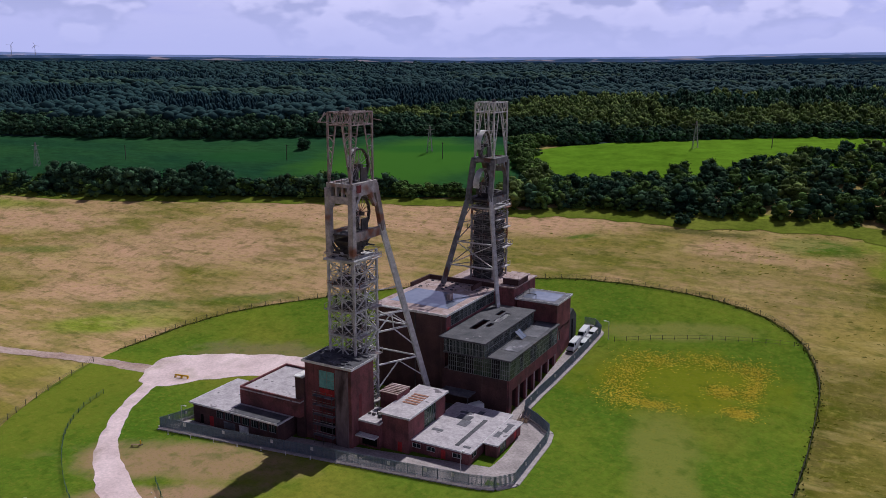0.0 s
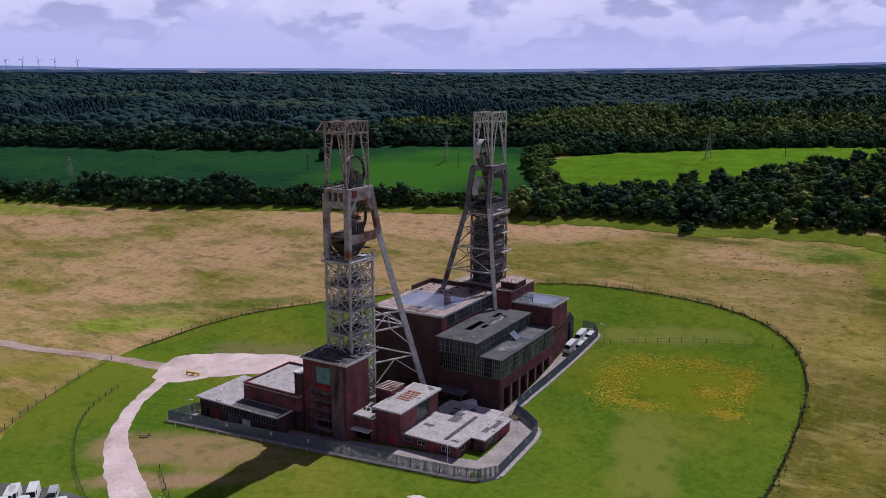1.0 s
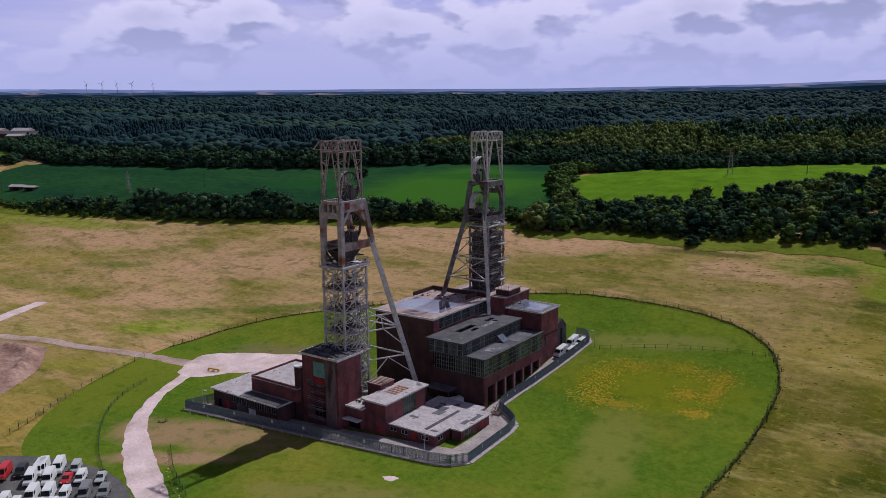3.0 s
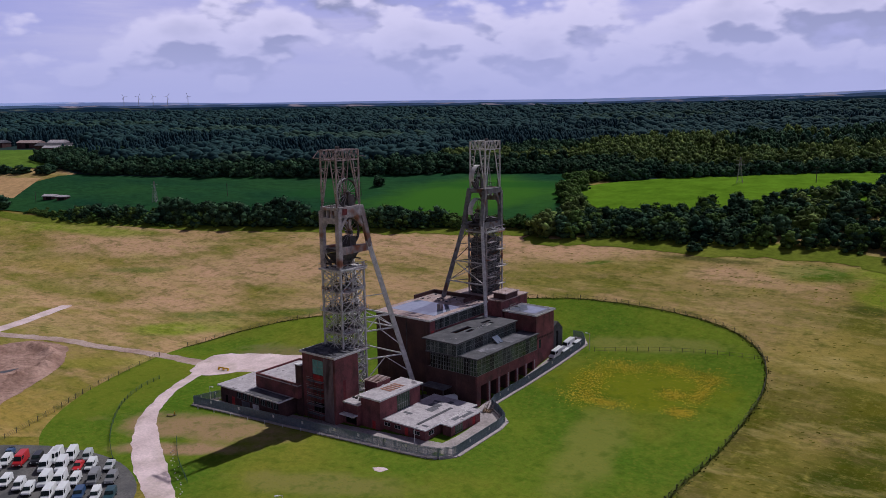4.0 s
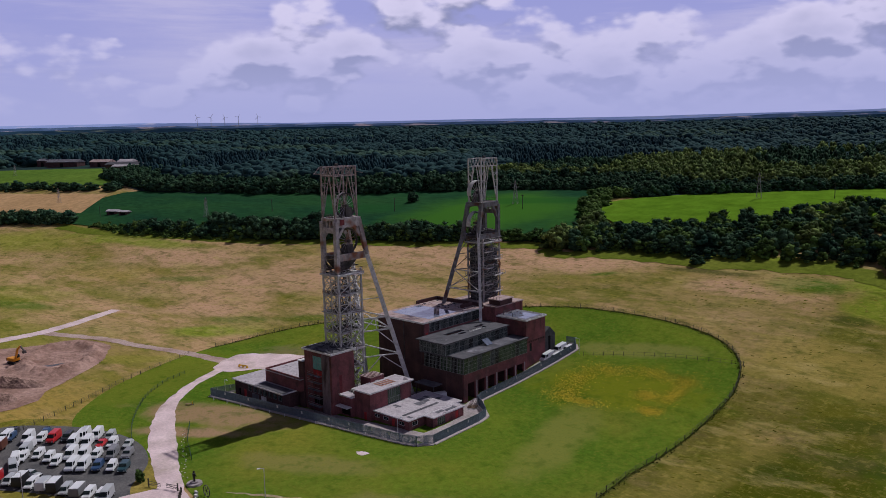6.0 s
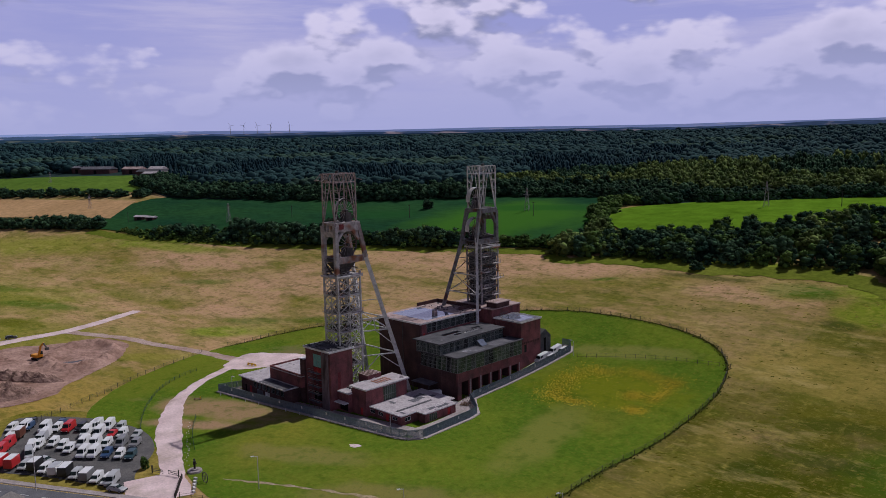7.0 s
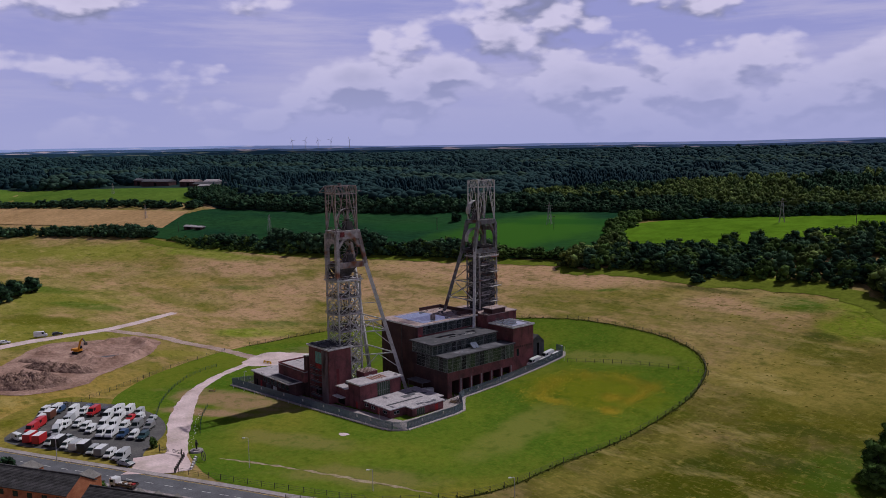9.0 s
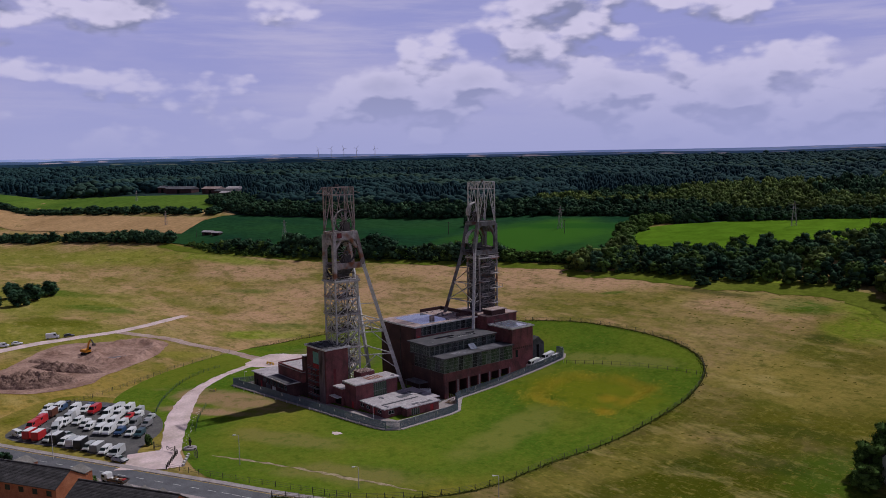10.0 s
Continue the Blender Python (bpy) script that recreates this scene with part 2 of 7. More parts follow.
tufted(M["meadow"], ((0.055, (0.6, 1.5, 1), 0.53, 0.64, (0.10, 0.115, 0.012), 0.55), (0.07, (0.6, 1.5, 1), 0.54, 0.65, (0.43, 0.33, 0.13), 0.5), (0.13, (0.7, 1.4, 1), 0.56, 0.66, (0.055, 0.075, 0.008), 0.5),
                      (0.45, (0.7, 1.3, 1), 0.54, 0.70, (0.40, 0.32, 0.08), 0.42), (0.5, (0.7, 1.3, 1), 0.50, 0.68, (0.06, 0.075, 0.008), 0.42),
                      (1.1, (1, 1, 1), 0.57, 0.70, (0.40, 0.31, 0.11), 0.25), (0.21, (0.6, 1.5, 1), 0.56, 0.66, (0.07, 0.085, 0.008), 0.35),
                      (0.32, (1.6, 0.55, 1), 0.55, 0.72, (0.34, 0.28, 0.06), 0.3), (0.26, (1.4, 0.6, 1), 0.54, 0.70, (0.05, 0.08, 0.006), 0.38)))
M["lawn"] = mat("mown_grass", (0.062, 0.128, 0.012), (0.135, 0.178, 0.018), 0.03, 0.95, bump=0.12, bscale=2.0, fine=0.6, deep=0.3,
                spots=(0.22, 0.19, 0.03), spot_scale=0.018, spot_at=(0.52, 0.78), spec=0.0, detail=8)


zones(M["lawn"], (((-26, -20, 26, 9, 0.42), (0.30, 0.195, 0.11), 0.95), ((-20, -31, 17, 4, 0.6), (0.34, 0.21, 0.135), 0.9),
                  ((-52, 34, 22, 9, 0.3), (0.20, 0.15, 0.09), 0.6), ((20, -24, 22, 6, 0.5), (0.22, 0.19, 0.06), 0.7),
                  ((56, 24, 8, 30, 0.25), (0.20, 0.20, 0.045), 0.7), ((44, 84, 24, 6, 0.25), (0.22, 0.21, 0.06), 0.6),
                  ((50, 60, 26, 16, 0.2), (0.17, 0.18, 0.01), 0.75), ((52, -26, 20, 7, 0.6), (0.24, 0.19, 0.07), 0.6),
                  ((-70, -12, 16, 30, 0.5), (0.16, 0.17, 0.02), 0.5)), 0.11, 1.5)
tufted(M["lawn"], ((0.9, (1, 1, 1), 0.52, 0.68, (0.20, 0.19, 0.03), 0.5), (0.22, (1, 1, 1), 0.53, 0.66, (0.045, 0.10, 0.008), 0.45), (2.5, (1, 1, 1), 0.55, 0.7, (0.04, 0.08, 0.008), 0.4)))
# Cloud shade is put into this dark crop colour.
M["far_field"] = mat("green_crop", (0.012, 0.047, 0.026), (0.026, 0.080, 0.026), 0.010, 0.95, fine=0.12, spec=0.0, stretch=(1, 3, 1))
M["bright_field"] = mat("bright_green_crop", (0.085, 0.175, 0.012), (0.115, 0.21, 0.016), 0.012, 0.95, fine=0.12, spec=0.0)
# Brighter zones show the crop out of the painted cloud shade.
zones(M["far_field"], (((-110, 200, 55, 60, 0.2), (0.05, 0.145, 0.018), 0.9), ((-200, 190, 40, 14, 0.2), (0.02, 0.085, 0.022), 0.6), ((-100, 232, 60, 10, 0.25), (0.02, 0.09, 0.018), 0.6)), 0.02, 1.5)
M["pasture"] = mat("pasture_grass", (0.07, 0.135, 0.022), (0.12, 0.19, 0.03), 0.012, 0.95, fine=0.12, spec=0.0)
M["stubble"] = mat("cut_stubble", (0.36, 0.22, 0.10), (0.48, 0.30, 0.15), 0.02, 0.95, fine=0.2, spec=0.1)
# Floor takes the same hazy, darkened tint as the far crowns.
M["wood_floor"] = mat("hazy_woodland_floor", (0.007, 0.022, 0.021), (0.013, 0.033, 0.031), 0.01, 0.95, fine=0.06, spec=0.1)
M["gravel"] = mat("pale_gravel", (0.54, 0.41, 0.42), (0.72, 0.57, 0.585), 0.15, 0.95, fine=1.6, deep=0.22, bump=0.03, bscale=4,
                  spots=(0.34, 0.27, 0.22), spot_scale=0.12, spot_at=(0.5, 0.75), spec=0.15)
M["earth"] = mat("bare_earth", (0.20, 0.115, 0.09), (0.43, 0.28, 0.235), 0.12, 0.95, fine=0.7, bump=0.8, bscale=0.5, spec=0.1)
M["spoil"] = mat("dark_spoil", (0.12, 0.072, 0.058), (0.30, 0.195, 0.165), 0.4, 0.95, fine=1.6, bump=0.6, bscale=1.5, spec=0.1)
M["asphalt"] = mat("asphalt", (0.085, 0.085, 0.10), (0.135, 0.135, 0.155), 0.3, 0.85, fine=3)
M["tarmac_old"] = mat("worn_tarmac", (0.06, 0.06, 0.065), (0.13, 0.12, 0.12), 0.2, 0.9, fine=2)
M["concrete"] = mat("old_concrete", (0.25, 0.215, 0.22), (0.39, 0.335, 0.345), 0.3, 0.9, fine=2)
M["brick"] = mat("red_brick", (0.145, 0.051, 0.056), (0.25, 0.086, 0.090), 0.35, 0.9, fine=3.5, bump=0.05, bscale=6,
                 spots=(0.09, 0.045, 0.045), spot_scale=0.25, spot_at=(0.5, 0.7))
# Dark sooty brick, also put on shaded fronts to deepen them.
M["brick_dark"] = mat("sooty_shaded_brick", (0.05, 0.027, 0.028), (0.105, 0.052, 0.05), 0.3, 0.9, fine=3.0, bump=0.05, bscale=6)
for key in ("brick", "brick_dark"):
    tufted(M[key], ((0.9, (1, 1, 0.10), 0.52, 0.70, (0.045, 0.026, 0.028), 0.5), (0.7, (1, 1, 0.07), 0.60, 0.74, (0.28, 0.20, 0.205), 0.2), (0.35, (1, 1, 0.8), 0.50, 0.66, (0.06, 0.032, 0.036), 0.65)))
M["roof_pale"] = mat("pale_flat_roof", (0.33, 0.295, 0.325), (0.48, 0.435, 0.47), 0.35, 0.8, fine=1.5,
                     spots=(0.14, 0.12, 0.14), spot_scale=0.35, spot_at=(0.62, 0.66))
M["roof_dark"] = mat("dark_felt_roof", (0.045, 0.045, 0.055), (0.10, 0.095, 0.11), 0.4, 0.8, fine=2,
                     spots=(0.20, 0.18, 0.20), spot_scale=0.5, spot_at=(0.66, 0.72))
M["roof_grey"] = mat("grey_felt_roof", (0.075, 0.073, 0.09), (0.15, 0.145, 0.17), 0.4, 0.8, fine=1.2, spots=(0.26, 0.25, 0.29), spot_scale=0.3, spot_at=(0.60, 0.72))
M["roof_rust"] = mat("stained_roof", (0.26, 0.17, 0.15), (0.42, 0.33, 0.34), 0.45, 0.8, fine=1.5, spots=(0.10, 0.06, 0.05),
                     spot_scale=0.5, spot_at=(0.6, 0.7))
# Bluish base colour stands in for part of the reflected sky.
M["pond"] = mat("wet_roof_water", (0.12, 0.14, 0.20), (0.18, 0.20, 0.26), 0.6, 0.04, spec=1.0)
M["steel"] = mat("grey_painted_steel", (0.27, 0.245, 0.25), (0.48, 0.44, 0.455), 0.5, 0.65, metal=0.0, fine=1.2, deep=0.5,
                 spots=(0.22, 0.085, 0.05), spot_scale=0.3, spot_at=(0.54, 0.66))
M["steel_light"] = mat("pale_painted_steel", (0.42, 0.41, 0.415), (0.62, 0.60, 0.61), 0.5, 0.6, metal=0.0, fine=1.2,
                       spots=(0.22, 0.12, 0.09), spot_scale=0.25, spot_at=(0.66, 0.74))
M["steel_rust"] = mat("rusty_steel", (0.23, 0.165, 0.155), (0.40, 0.33, 0.33), 0.6, 0.85, fine=1.5, spots=(0.36, 0.33, 0.34),
                      spot_scale=0.5, spot_at=(0.55, 0.62))
M["steel_orange"] = mat("orange_rusted_steel", (0.20, 0.16, 0.16), (0.36, 0.31, 0.31), 0.5, 0.8, fine=1.4, spots=(0.25, 0.10, 0.06), spot_scale=0.35, spot_at=(0.48, 0.60))
M["steel_slate"] = mat("slate_grey_steel", (0.10, 0.10, 0.11), (0.22, 0.215, 0.23), 0.5, 0.7, fine=1.4, deep=0.5, spots=(0.10, 0.05, 0.04), spot_scale=0.35, spot_at=(0.54, 0.64))
M["steel_dark"] = mat("dark_weathered_steel", (0.045, 0.042, 0.045), (0.12, 0.105, 0.105), 0.6, 0.75, metal=0.2, fine=1.5)
M["louvre"] = mat("grey_cladding", (0.04, 0.043, 0.048), (0.085, 0.085, 0.092), 0.6, 0.8, fine=1.0)
M["red_paint"] = mat("red_paint", (0.35, 0.02, 0.025), (0.48, 0.04, 0.04), 0.6, 0.6, fine=2)
M["red_faded"] = mat("faded_red_paint", (0.10, 0.02, 0.025), (0.20, 0.04, 0.045), 0.8, 0.8, fine=2)
M["render_grey"] = mat("stained_render", (0.10, 0.07, 0.078), (0.235, 0.175, 0.19), 0.5, 0.9, fine=1.5, spots=(0.06, 0.04, 0.045), spot_scale=0.4, spot_at=(0.5, 0.62), stretch=(1, 1, 0.3))
M["teal"] = mat("teal_glazing", (0.10, 0.30, 0.30), (0.16, 0.40, 0.40), 0.5, 0.3, fine=1.5)
M["white_trim"] = mat("white_trim", (0.55, 0.53, 0.54), (0.72, 0.70, 0.71), 0.6, 0.7, fine=2)
M["glass_dark"] = mat("dark_window_glass", (0.012, 0.016, 0.018), (0.03, 0.045, 0.045), 0.8, 0.15, spec=0.12)
M["glass_green"] = mat("green_tinted_glass", (0.012, 0.028, 0.018), (0.05, 0.09, 0.05), 0.6, 0.15, spec=0.5)
M["frame_grey"] = mat("grey_window_frame", (0.15, 0.17, 0.17), (0.28, 0.30, 0.30), 0.6, 0.6)
M["fence_steel"] = mat("galvanised_palisade", (0.11, 0.145, 0.19), (0.18, 0.22, 0.28), 0.4, 0.5, metal=0.2, fine=2)
M["fence_post"] = mat("weathered_post", (0.05, 0.05, 0.04), (0.10, 0.09, 0.07), 1.0, 0.9)
M["fence_green"] = mat("green_mesh_wire", (0.03, 0.07, 0.035), (0.05, 0.10, 0.05), 1.0, 0.7)
# Near-black sheets stand in for the unlit dark inside openings.
M["black"] = mat("near_black_opening", (0.006, 0.006, 0.007), (0.012, 0.011, 0.012), 1.0, 0.95, spec=0.1)
M["leaf"] = leaf_mat("tree_leaves", (0.032, 0.070, 0.018), (0.095, 0.150, 0.036), 0.7)
M["leaf_dark"] = leaf_mat("dark_tree_leaves", (0.014, 0.041, 0.026), (0.052, 0.096, 0.046), 0.75)
# Far leaves: haze and cloud shade are mixed into the colour.
M["leaf_far"] = leaf_mat("hazy_distant_leaves", (0.014, 0.038, 0.042), (0.027, 0.059, 0.060), 0.25)
M["leaf_lit"] = leaf_mat("light_tree_leaves", (0.055, 0.092, 0.028), (0.14, 0.18, 0.05), 0.6)
# Needles darkened and blued for haze and cloud shade.
M["conifer"] = leaf_mat("hazy_conifer_needles", (0.009, 0.026, 0.034), (0.017, 0.041, 0.050), 0.25)
M["bark"] = mat("bark", (0.05, 0.04, 0.03), (0.10, 0.08, 0.06), 2.0, 0.95)
M["flowers"] = mat("yellow_flowers", (0.46, 0.34, 0.012), (0.62, 0.46, 0.015), 2.0, 0.9)
M["tile_roof"] = mat("dark_roof_tiles", (0.035, 0.033, 0.036), (0.075, 0.07, 0.075), 0.8, 0.8, fine=4, per_object=0.25)
M["brick_house"] = mat("orange_brick", (0.30, 0.10, 0.05), (0.42, 0.17, 0.09), 0.8, 0.9, fine=5)
M["tyre"] = mat("tyre_rubber", (0.012, 0.012, 0.012), (0.025, 0.025, 0.025), 2, 0.9)
M["rim"] = mat("wheel_rim", (0.30, 0.30, 0.31), (0.42, 0.42, 0.43), 2, 0.4, metal=0.6)
M["marking"] = mat("road_marking", (0.55, 0.55, 0.55), (0.75, 0.75, 0.74), 0.8, 0.8, fine=3)
M["yellow"] = mat("yellow_paint", (0.62, 0.36, 0.01), (0.72, 0.44, 0.02), 1.0, 0.5)
M["orange"] = mat("orange_paint", (0.62, 0.24, 0.01), (0.72, 0.30, 0.02), 1.0, 0.5)
M["lamp_glass"] = mat("lamp_lens", (0.6, 0.6, 0.62), (0.75, 0.75, 0.77), 2, 0.2, spec=0.6)
M["bronze"] = mat("dark_bronze", (0.02, 0.017, 0.015), (0.05, 0.042, 0.035), 2, 0.5, metal=0.6)
M["timber"] = mat("timber", (0.16, 0.10, 0.06), (0.28, 0.19, 0.12), 1.0, 0.9, fine=3)
M["plank_red"] = mat("red_brown_boards", (0.22, 0.10, 0.07), (0.36, 0.18, 0.13), 0.8, 0.85, fine=2)
for key, c in dict(white=(0.72, 0.72, 0.74), silver=(0.42, 0.43, 0.45), red=(0.50, 0.02, 0.025), blue=(0.03, 0.07, 0.16),
                   black=(0.015, 0.015, 0.018), teal_dark=(0.02, 0.06, 0.075), brown=(0.14, 0.05, 0.03), grey=(0.2, 0.2, 0.21)).items():
    M["car_" + key] = mat("car_paint_" + key, tuple(v * 0.9 for v in c), c, 0.8, 0.3, spec=0.5)


# ---- mesh helpers ----
def finish(name, bm, material, smooth=False):
    me = bpy.data.meshes.new(name)
    bm.to_mesh(me)
    bm.free()
    me.materials.append(material)
    if smooth:
        me.shade_smooth()
    return me


def part(name, bm, material, parent, label="", smooth=False):
    ob = new(name, finish(name, bm, material, smooth))
    ob.parent = parent
    if label:
        ob["label"] = label
    return ob


def thing(name, label, category, at=(0, 0, 0), rz=0.0, group="", kind=""):
    ob = new(name)
    ob.matrix_world = pose(at[0], at[1], at[2], 0, 0, rz)
    return tagged(ob, label, category, group, kind)


def box(bm, x0, y0, z0, x1, y1, z1):
    v = [bm.verts.new(p) for p in ((x0, y0, z0), (x1, y0, z0), (x1, y1, z0), (x0, y1, z0),
                                   (x0, y0, z1), (x1, y0, z1), (x1, y1, z1), (x0, y1, z1))]
    for f in ((3, 2, 1, 0), (4, 5, 6, 7), (0, 1, 5, 4), (1, 2, 6, 5), (2, 3, 7, 6), (3, 0, 4, 7)):
        bm.faces.new([v[i] for i in f])
    return v


def boxes(*items):
    bm = bmesh.new()
    for it in items:
        box(bm, *it)
    return bm


def beam(bm, p, q, w, h=None):
    """A straight bar of rectangular section from p to q."""
    p, q = Vector(p), Vector(q)
    d = (q - p).normalized()
    side = d.cross(Vector((0, 0, 1)))
    if side.length < 1e-3:
        side = Vector((1, 0, 0))
    side.normalize()
    up = side.cross(d).normalized()
    a, b = side * w / 2, up * (h or w) / 2
    v = [bm.verts.new(o + s) for o in (p, q) for s in (-a - b, a - b, a + b, -a + b)]
    for f in ((0, 1, 2, 3), (7, 6, 5, 4), (0, 4, 5, 1), (1, 5, 6, 2), (2, 6, 7, 3), (3, 7, 4, 0)):
        bm.faces.new([v[i] for i in f])


def beams(w, *pairs):
    bm = bmesh.new()
    for p, q in pairs:
        beam(bm, p, q, w)
    return bm


def tube(bm, p, q, r0, r1, n=8):
    p, q = Vector(p), Vector(q)
    d = (q - p).normalized()
    s = d.orthogonal().normalized()
    u = d.cross(s)
    rings = []
    for o, r in ((p, r0), (q, r1)):
        rings.append([bm.verts.new(o + (s * math.cos(i * math.tau / n) + u * math.sin(i * math.tau / n)) * r) for i in range(n)])
    for i in range(n):
        bm.faces.new((rings[0][i], rings[0][(i + 1) % n], rings[1][(i + 1) % n], rings[1][i]))
    bm.faces.new(rings[0][::-1])
    bm.faces.new(rings[1])


def slab(bm, outline, z0, z1):
    lo, hi = [bm.verts.new((x, y, z0)) for x, y in outline], [bm.verts.new((x, y, z1)) for x, y in outline]
    n = len(outline)
    bm.faces.new(lo[::-1])
    bm.faces.new(hi)
    for i in range(n):
        bm.faces.new((lo[i], lo[(i + 1) % n], hi[(i + 1) % n], hi[i]))


# ---- ground ----
RISE = ((-9000, 0), (38, 0), (70, 4.5), (100, 10.5), (132, 17.5), (160, 23.5), (200, 31), (250, 37), (320, 41), (450, 44.5),
        (700, 48), (5200, 58))
RY, RZ = [a for a, b in RISE], [b for a, b in RISE]


def land(x, y):
    r = math.hypot(x - 100, y + 120)
    y = max(y, 0.36 * (r - 700))
    w = 12 if y < 150 else 25
    far = max(0.0, r - 800) * 0.0035
    return float(np.mean(np.interp(np.linspace(y - w, y + w, 9), RY, RZ))) + far * min(1.0, max(0.0, r - 800) / 900)


def sheet(name, verts, faces, material, label, category, kind="structure", group=""):
    me = bpy.data.meshes.new(name)
    me.from_pydata(verts, [], faces)
    me.materials.append(material)
    me.shade_smooth()
    return tagged(new(name, me), label, category, group, kind)


def build_ground():
    xs = np.concatenate([np.linspace(-4900, -1300, 37), np.linspace(-1250, 500, 36), np.linspace(600, 4900, 44)])
    ys = np.concatenate([np.linspace(-1500, -200, 6), np.arange(-100, 20, 20), np.arange(20, 300, 3), np.arange(300, 1000, 20),
                         np.arange(1000, 5200, 150)])
    verts = [(x, y, land(x, y)) for y in ys for x in xs]
    w = len(xs)
    faces = [(j * w + i, j * w + i + 1, (j + 1) * w + i + 1, (j + 1) * w + i) for j in range(len(ys) - 1) for i in range(w - 1)]
    return sheet("ground", verts, faces, M["meadow"], "dry straw-coloured meadow grass with green patches", "ground")


def fan(name, outline, lift, material, label, category, rings=24, kind="structure"):
    """A patch of ground with a rounded outline that follows the slope."""
    cx, cy = np.mean([p[0] for p in outline]), np.mean([p[1] for p in outline])
    n = len(outline)
    verts, faces = [(cx, cy, land(cx, cy) + lift)], []
    for r in range(1, rings + 1):
        s = r / rings
        for x, y in outline:
            px, py = cx + (x - cx) * s, cy + (y - cy) * s
            verts.append((px, py, land(px, py) + lift))
    for i in range(n):
        faces.append((0, 1 + i, 1 + (i + 1) % n))
    for r in range(rings - 1):
        a, b = 1 + r * n, 1 + (r + 1) * n
        for i in range(n):
            faces.append((a + i, b + i, b + (i + 1) % n, a + (i + 1) % n))
    return sheet(name, verts, faces, material, label, category, kind)


def curve_through(pts, per=8, closed=False):
    """Points along a smooth line through pts."""
    P = [np.array(p, float) for p in pts]
    n, out = len(P), []
    for i in range(n if closed else n - 1):
        a, b = P[i], P[(i + 1) % n]
        z = P[i - 1] if closed or i else 2 * a - b
        c = P[(i + 2) % n] if closed or i + 2 < n else 2 * b - a
        for k in range(per):
            t = k / per
            out.append(tuple(0.5 * (2 * a + (b - z) * t + (2 * z - 5 * a + 4 * b - c) * t * t + (3 * a - z - 3 * b + c) * t ** 3)))
    if not closed:
        out.append(tuple(P[-1]))
    return out


def ribbon(name, line, lift, material, label, category, across=4, wobble=0.0, kind="structure"):
    """A strip of ground along (x, y, width) points."""
    verts, faces = [], []
    L = [np.array(p) for p in line]
    for i, p in enumerate(L):
        d = (L[min(i + 1, len(L) - 1)] - L[max(i - 1, 0)])[:2]
        nrm = np.array((-d[1], d[0])) / max(np.hypot(*d), 1e-6)
        for k in range(across + 1):
            s = k / across - 0.5
            edge = wobble * noise.noise((p[0] * 0.35, p[1] * 0.35, k)) if k in (0, across) else 0
            x, y = p[:2] + nrm * (s * p[2] + edge)
            verts.append((x, y, land(x, y) + lift))
    w = across + 1
    for i in range(len(L) - 1):
        for k in range(across):
            a = i * w + k
            faces.append((a, a + w, a + w + 1, a + 1))
    return sheet(name, verts, faces, material, label, category, kind)


def quad_patch(name, corners, lift, material, label, category, nu=30, nv=30):
    """A four-cornered field that follows the slope: corners near-left, near-right, far-right, far-left."""
    a, b, c, d = [np.array(p, float) for p in corners]
    verts = []
    for j in range(nv + 1):
        for i in range(nu + 1):
            u, v = i / nu, j / nv
            x, y = (a * (1 - u) + b * u) * (1 - v) + (d * (1 - u) + c * u) * v
            verts.append((x, y, land(x, y) + lift))
    w = nu + 1
    faces = [(j * w + i, j * w + i + 1, (j + 1) * w + i + 1, (j + 1) * w + i) for j in range(nv) for i in range(nu)]
    return sheet(name, verts, faces, material, label, category)


build_ground()
LAWN = curve_through([(-8, -46), (30, -52), (62, -36), (79, -12), (79.5, 17), (80.5, 47), (79.5, 72), (72, 91), (56, 102.5), (30, 107),
                      (0, 104), (-38, 86), (-72, 62), (-86, 42), (-88, 18), (-82, -6), (-66, -34), (-44, -50)], 6, True)
fan("lawn", LAWN, 0.06, M["lawn"], "mown green grass round the colliery with worn straw patches", "lawn")
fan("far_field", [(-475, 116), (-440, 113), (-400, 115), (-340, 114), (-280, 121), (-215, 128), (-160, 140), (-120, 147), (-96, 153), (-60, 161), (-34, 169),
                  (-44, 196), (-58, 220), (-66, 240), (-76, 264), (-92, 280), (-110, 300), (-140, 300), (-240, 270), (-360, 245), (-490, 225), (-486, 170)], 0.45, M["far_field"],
    "green crop field darkened as under cloud, before the woods", "field", 40)
fan("bright_field", curve_through([(-58, 230), (-52, 214), (-36, 201), (-16, 187), (10, 190), (40, 206), (75, 232), (125, 290), (150, 336), (110, 338), (60, 322), (26, 304), (-4, 288), (-24, 272),
                                   (-40, 258), (-52, 246)], 4, True), 0.7, M["bright_field"], "bright green crop field between hedges", "field", 30)
quad_patch("stubble_field", [(-960, 52), (-449, 134), (-496, 178), (-1010, 112)], 0.5, M["stubble"], "golden stubble field", "field")
quad_patch("hay_field", [(-1150, 92), (-535, 206), (-640, 308), (-1250, 138)], 0.6, M["pasture"], "green pasture beside the farm", "field")
WOOD_X = (-4500, -2000, -1250, -660, -620, -470, -330, -230, -150, -80, -50, -30, 0, 36, 110, 330, 4500)
WOOD_Y = (-300, -20, 134, 298, 228, 194, 204, 222, 254, 273, 252, 264, 282, 306, 330, 340, 340)


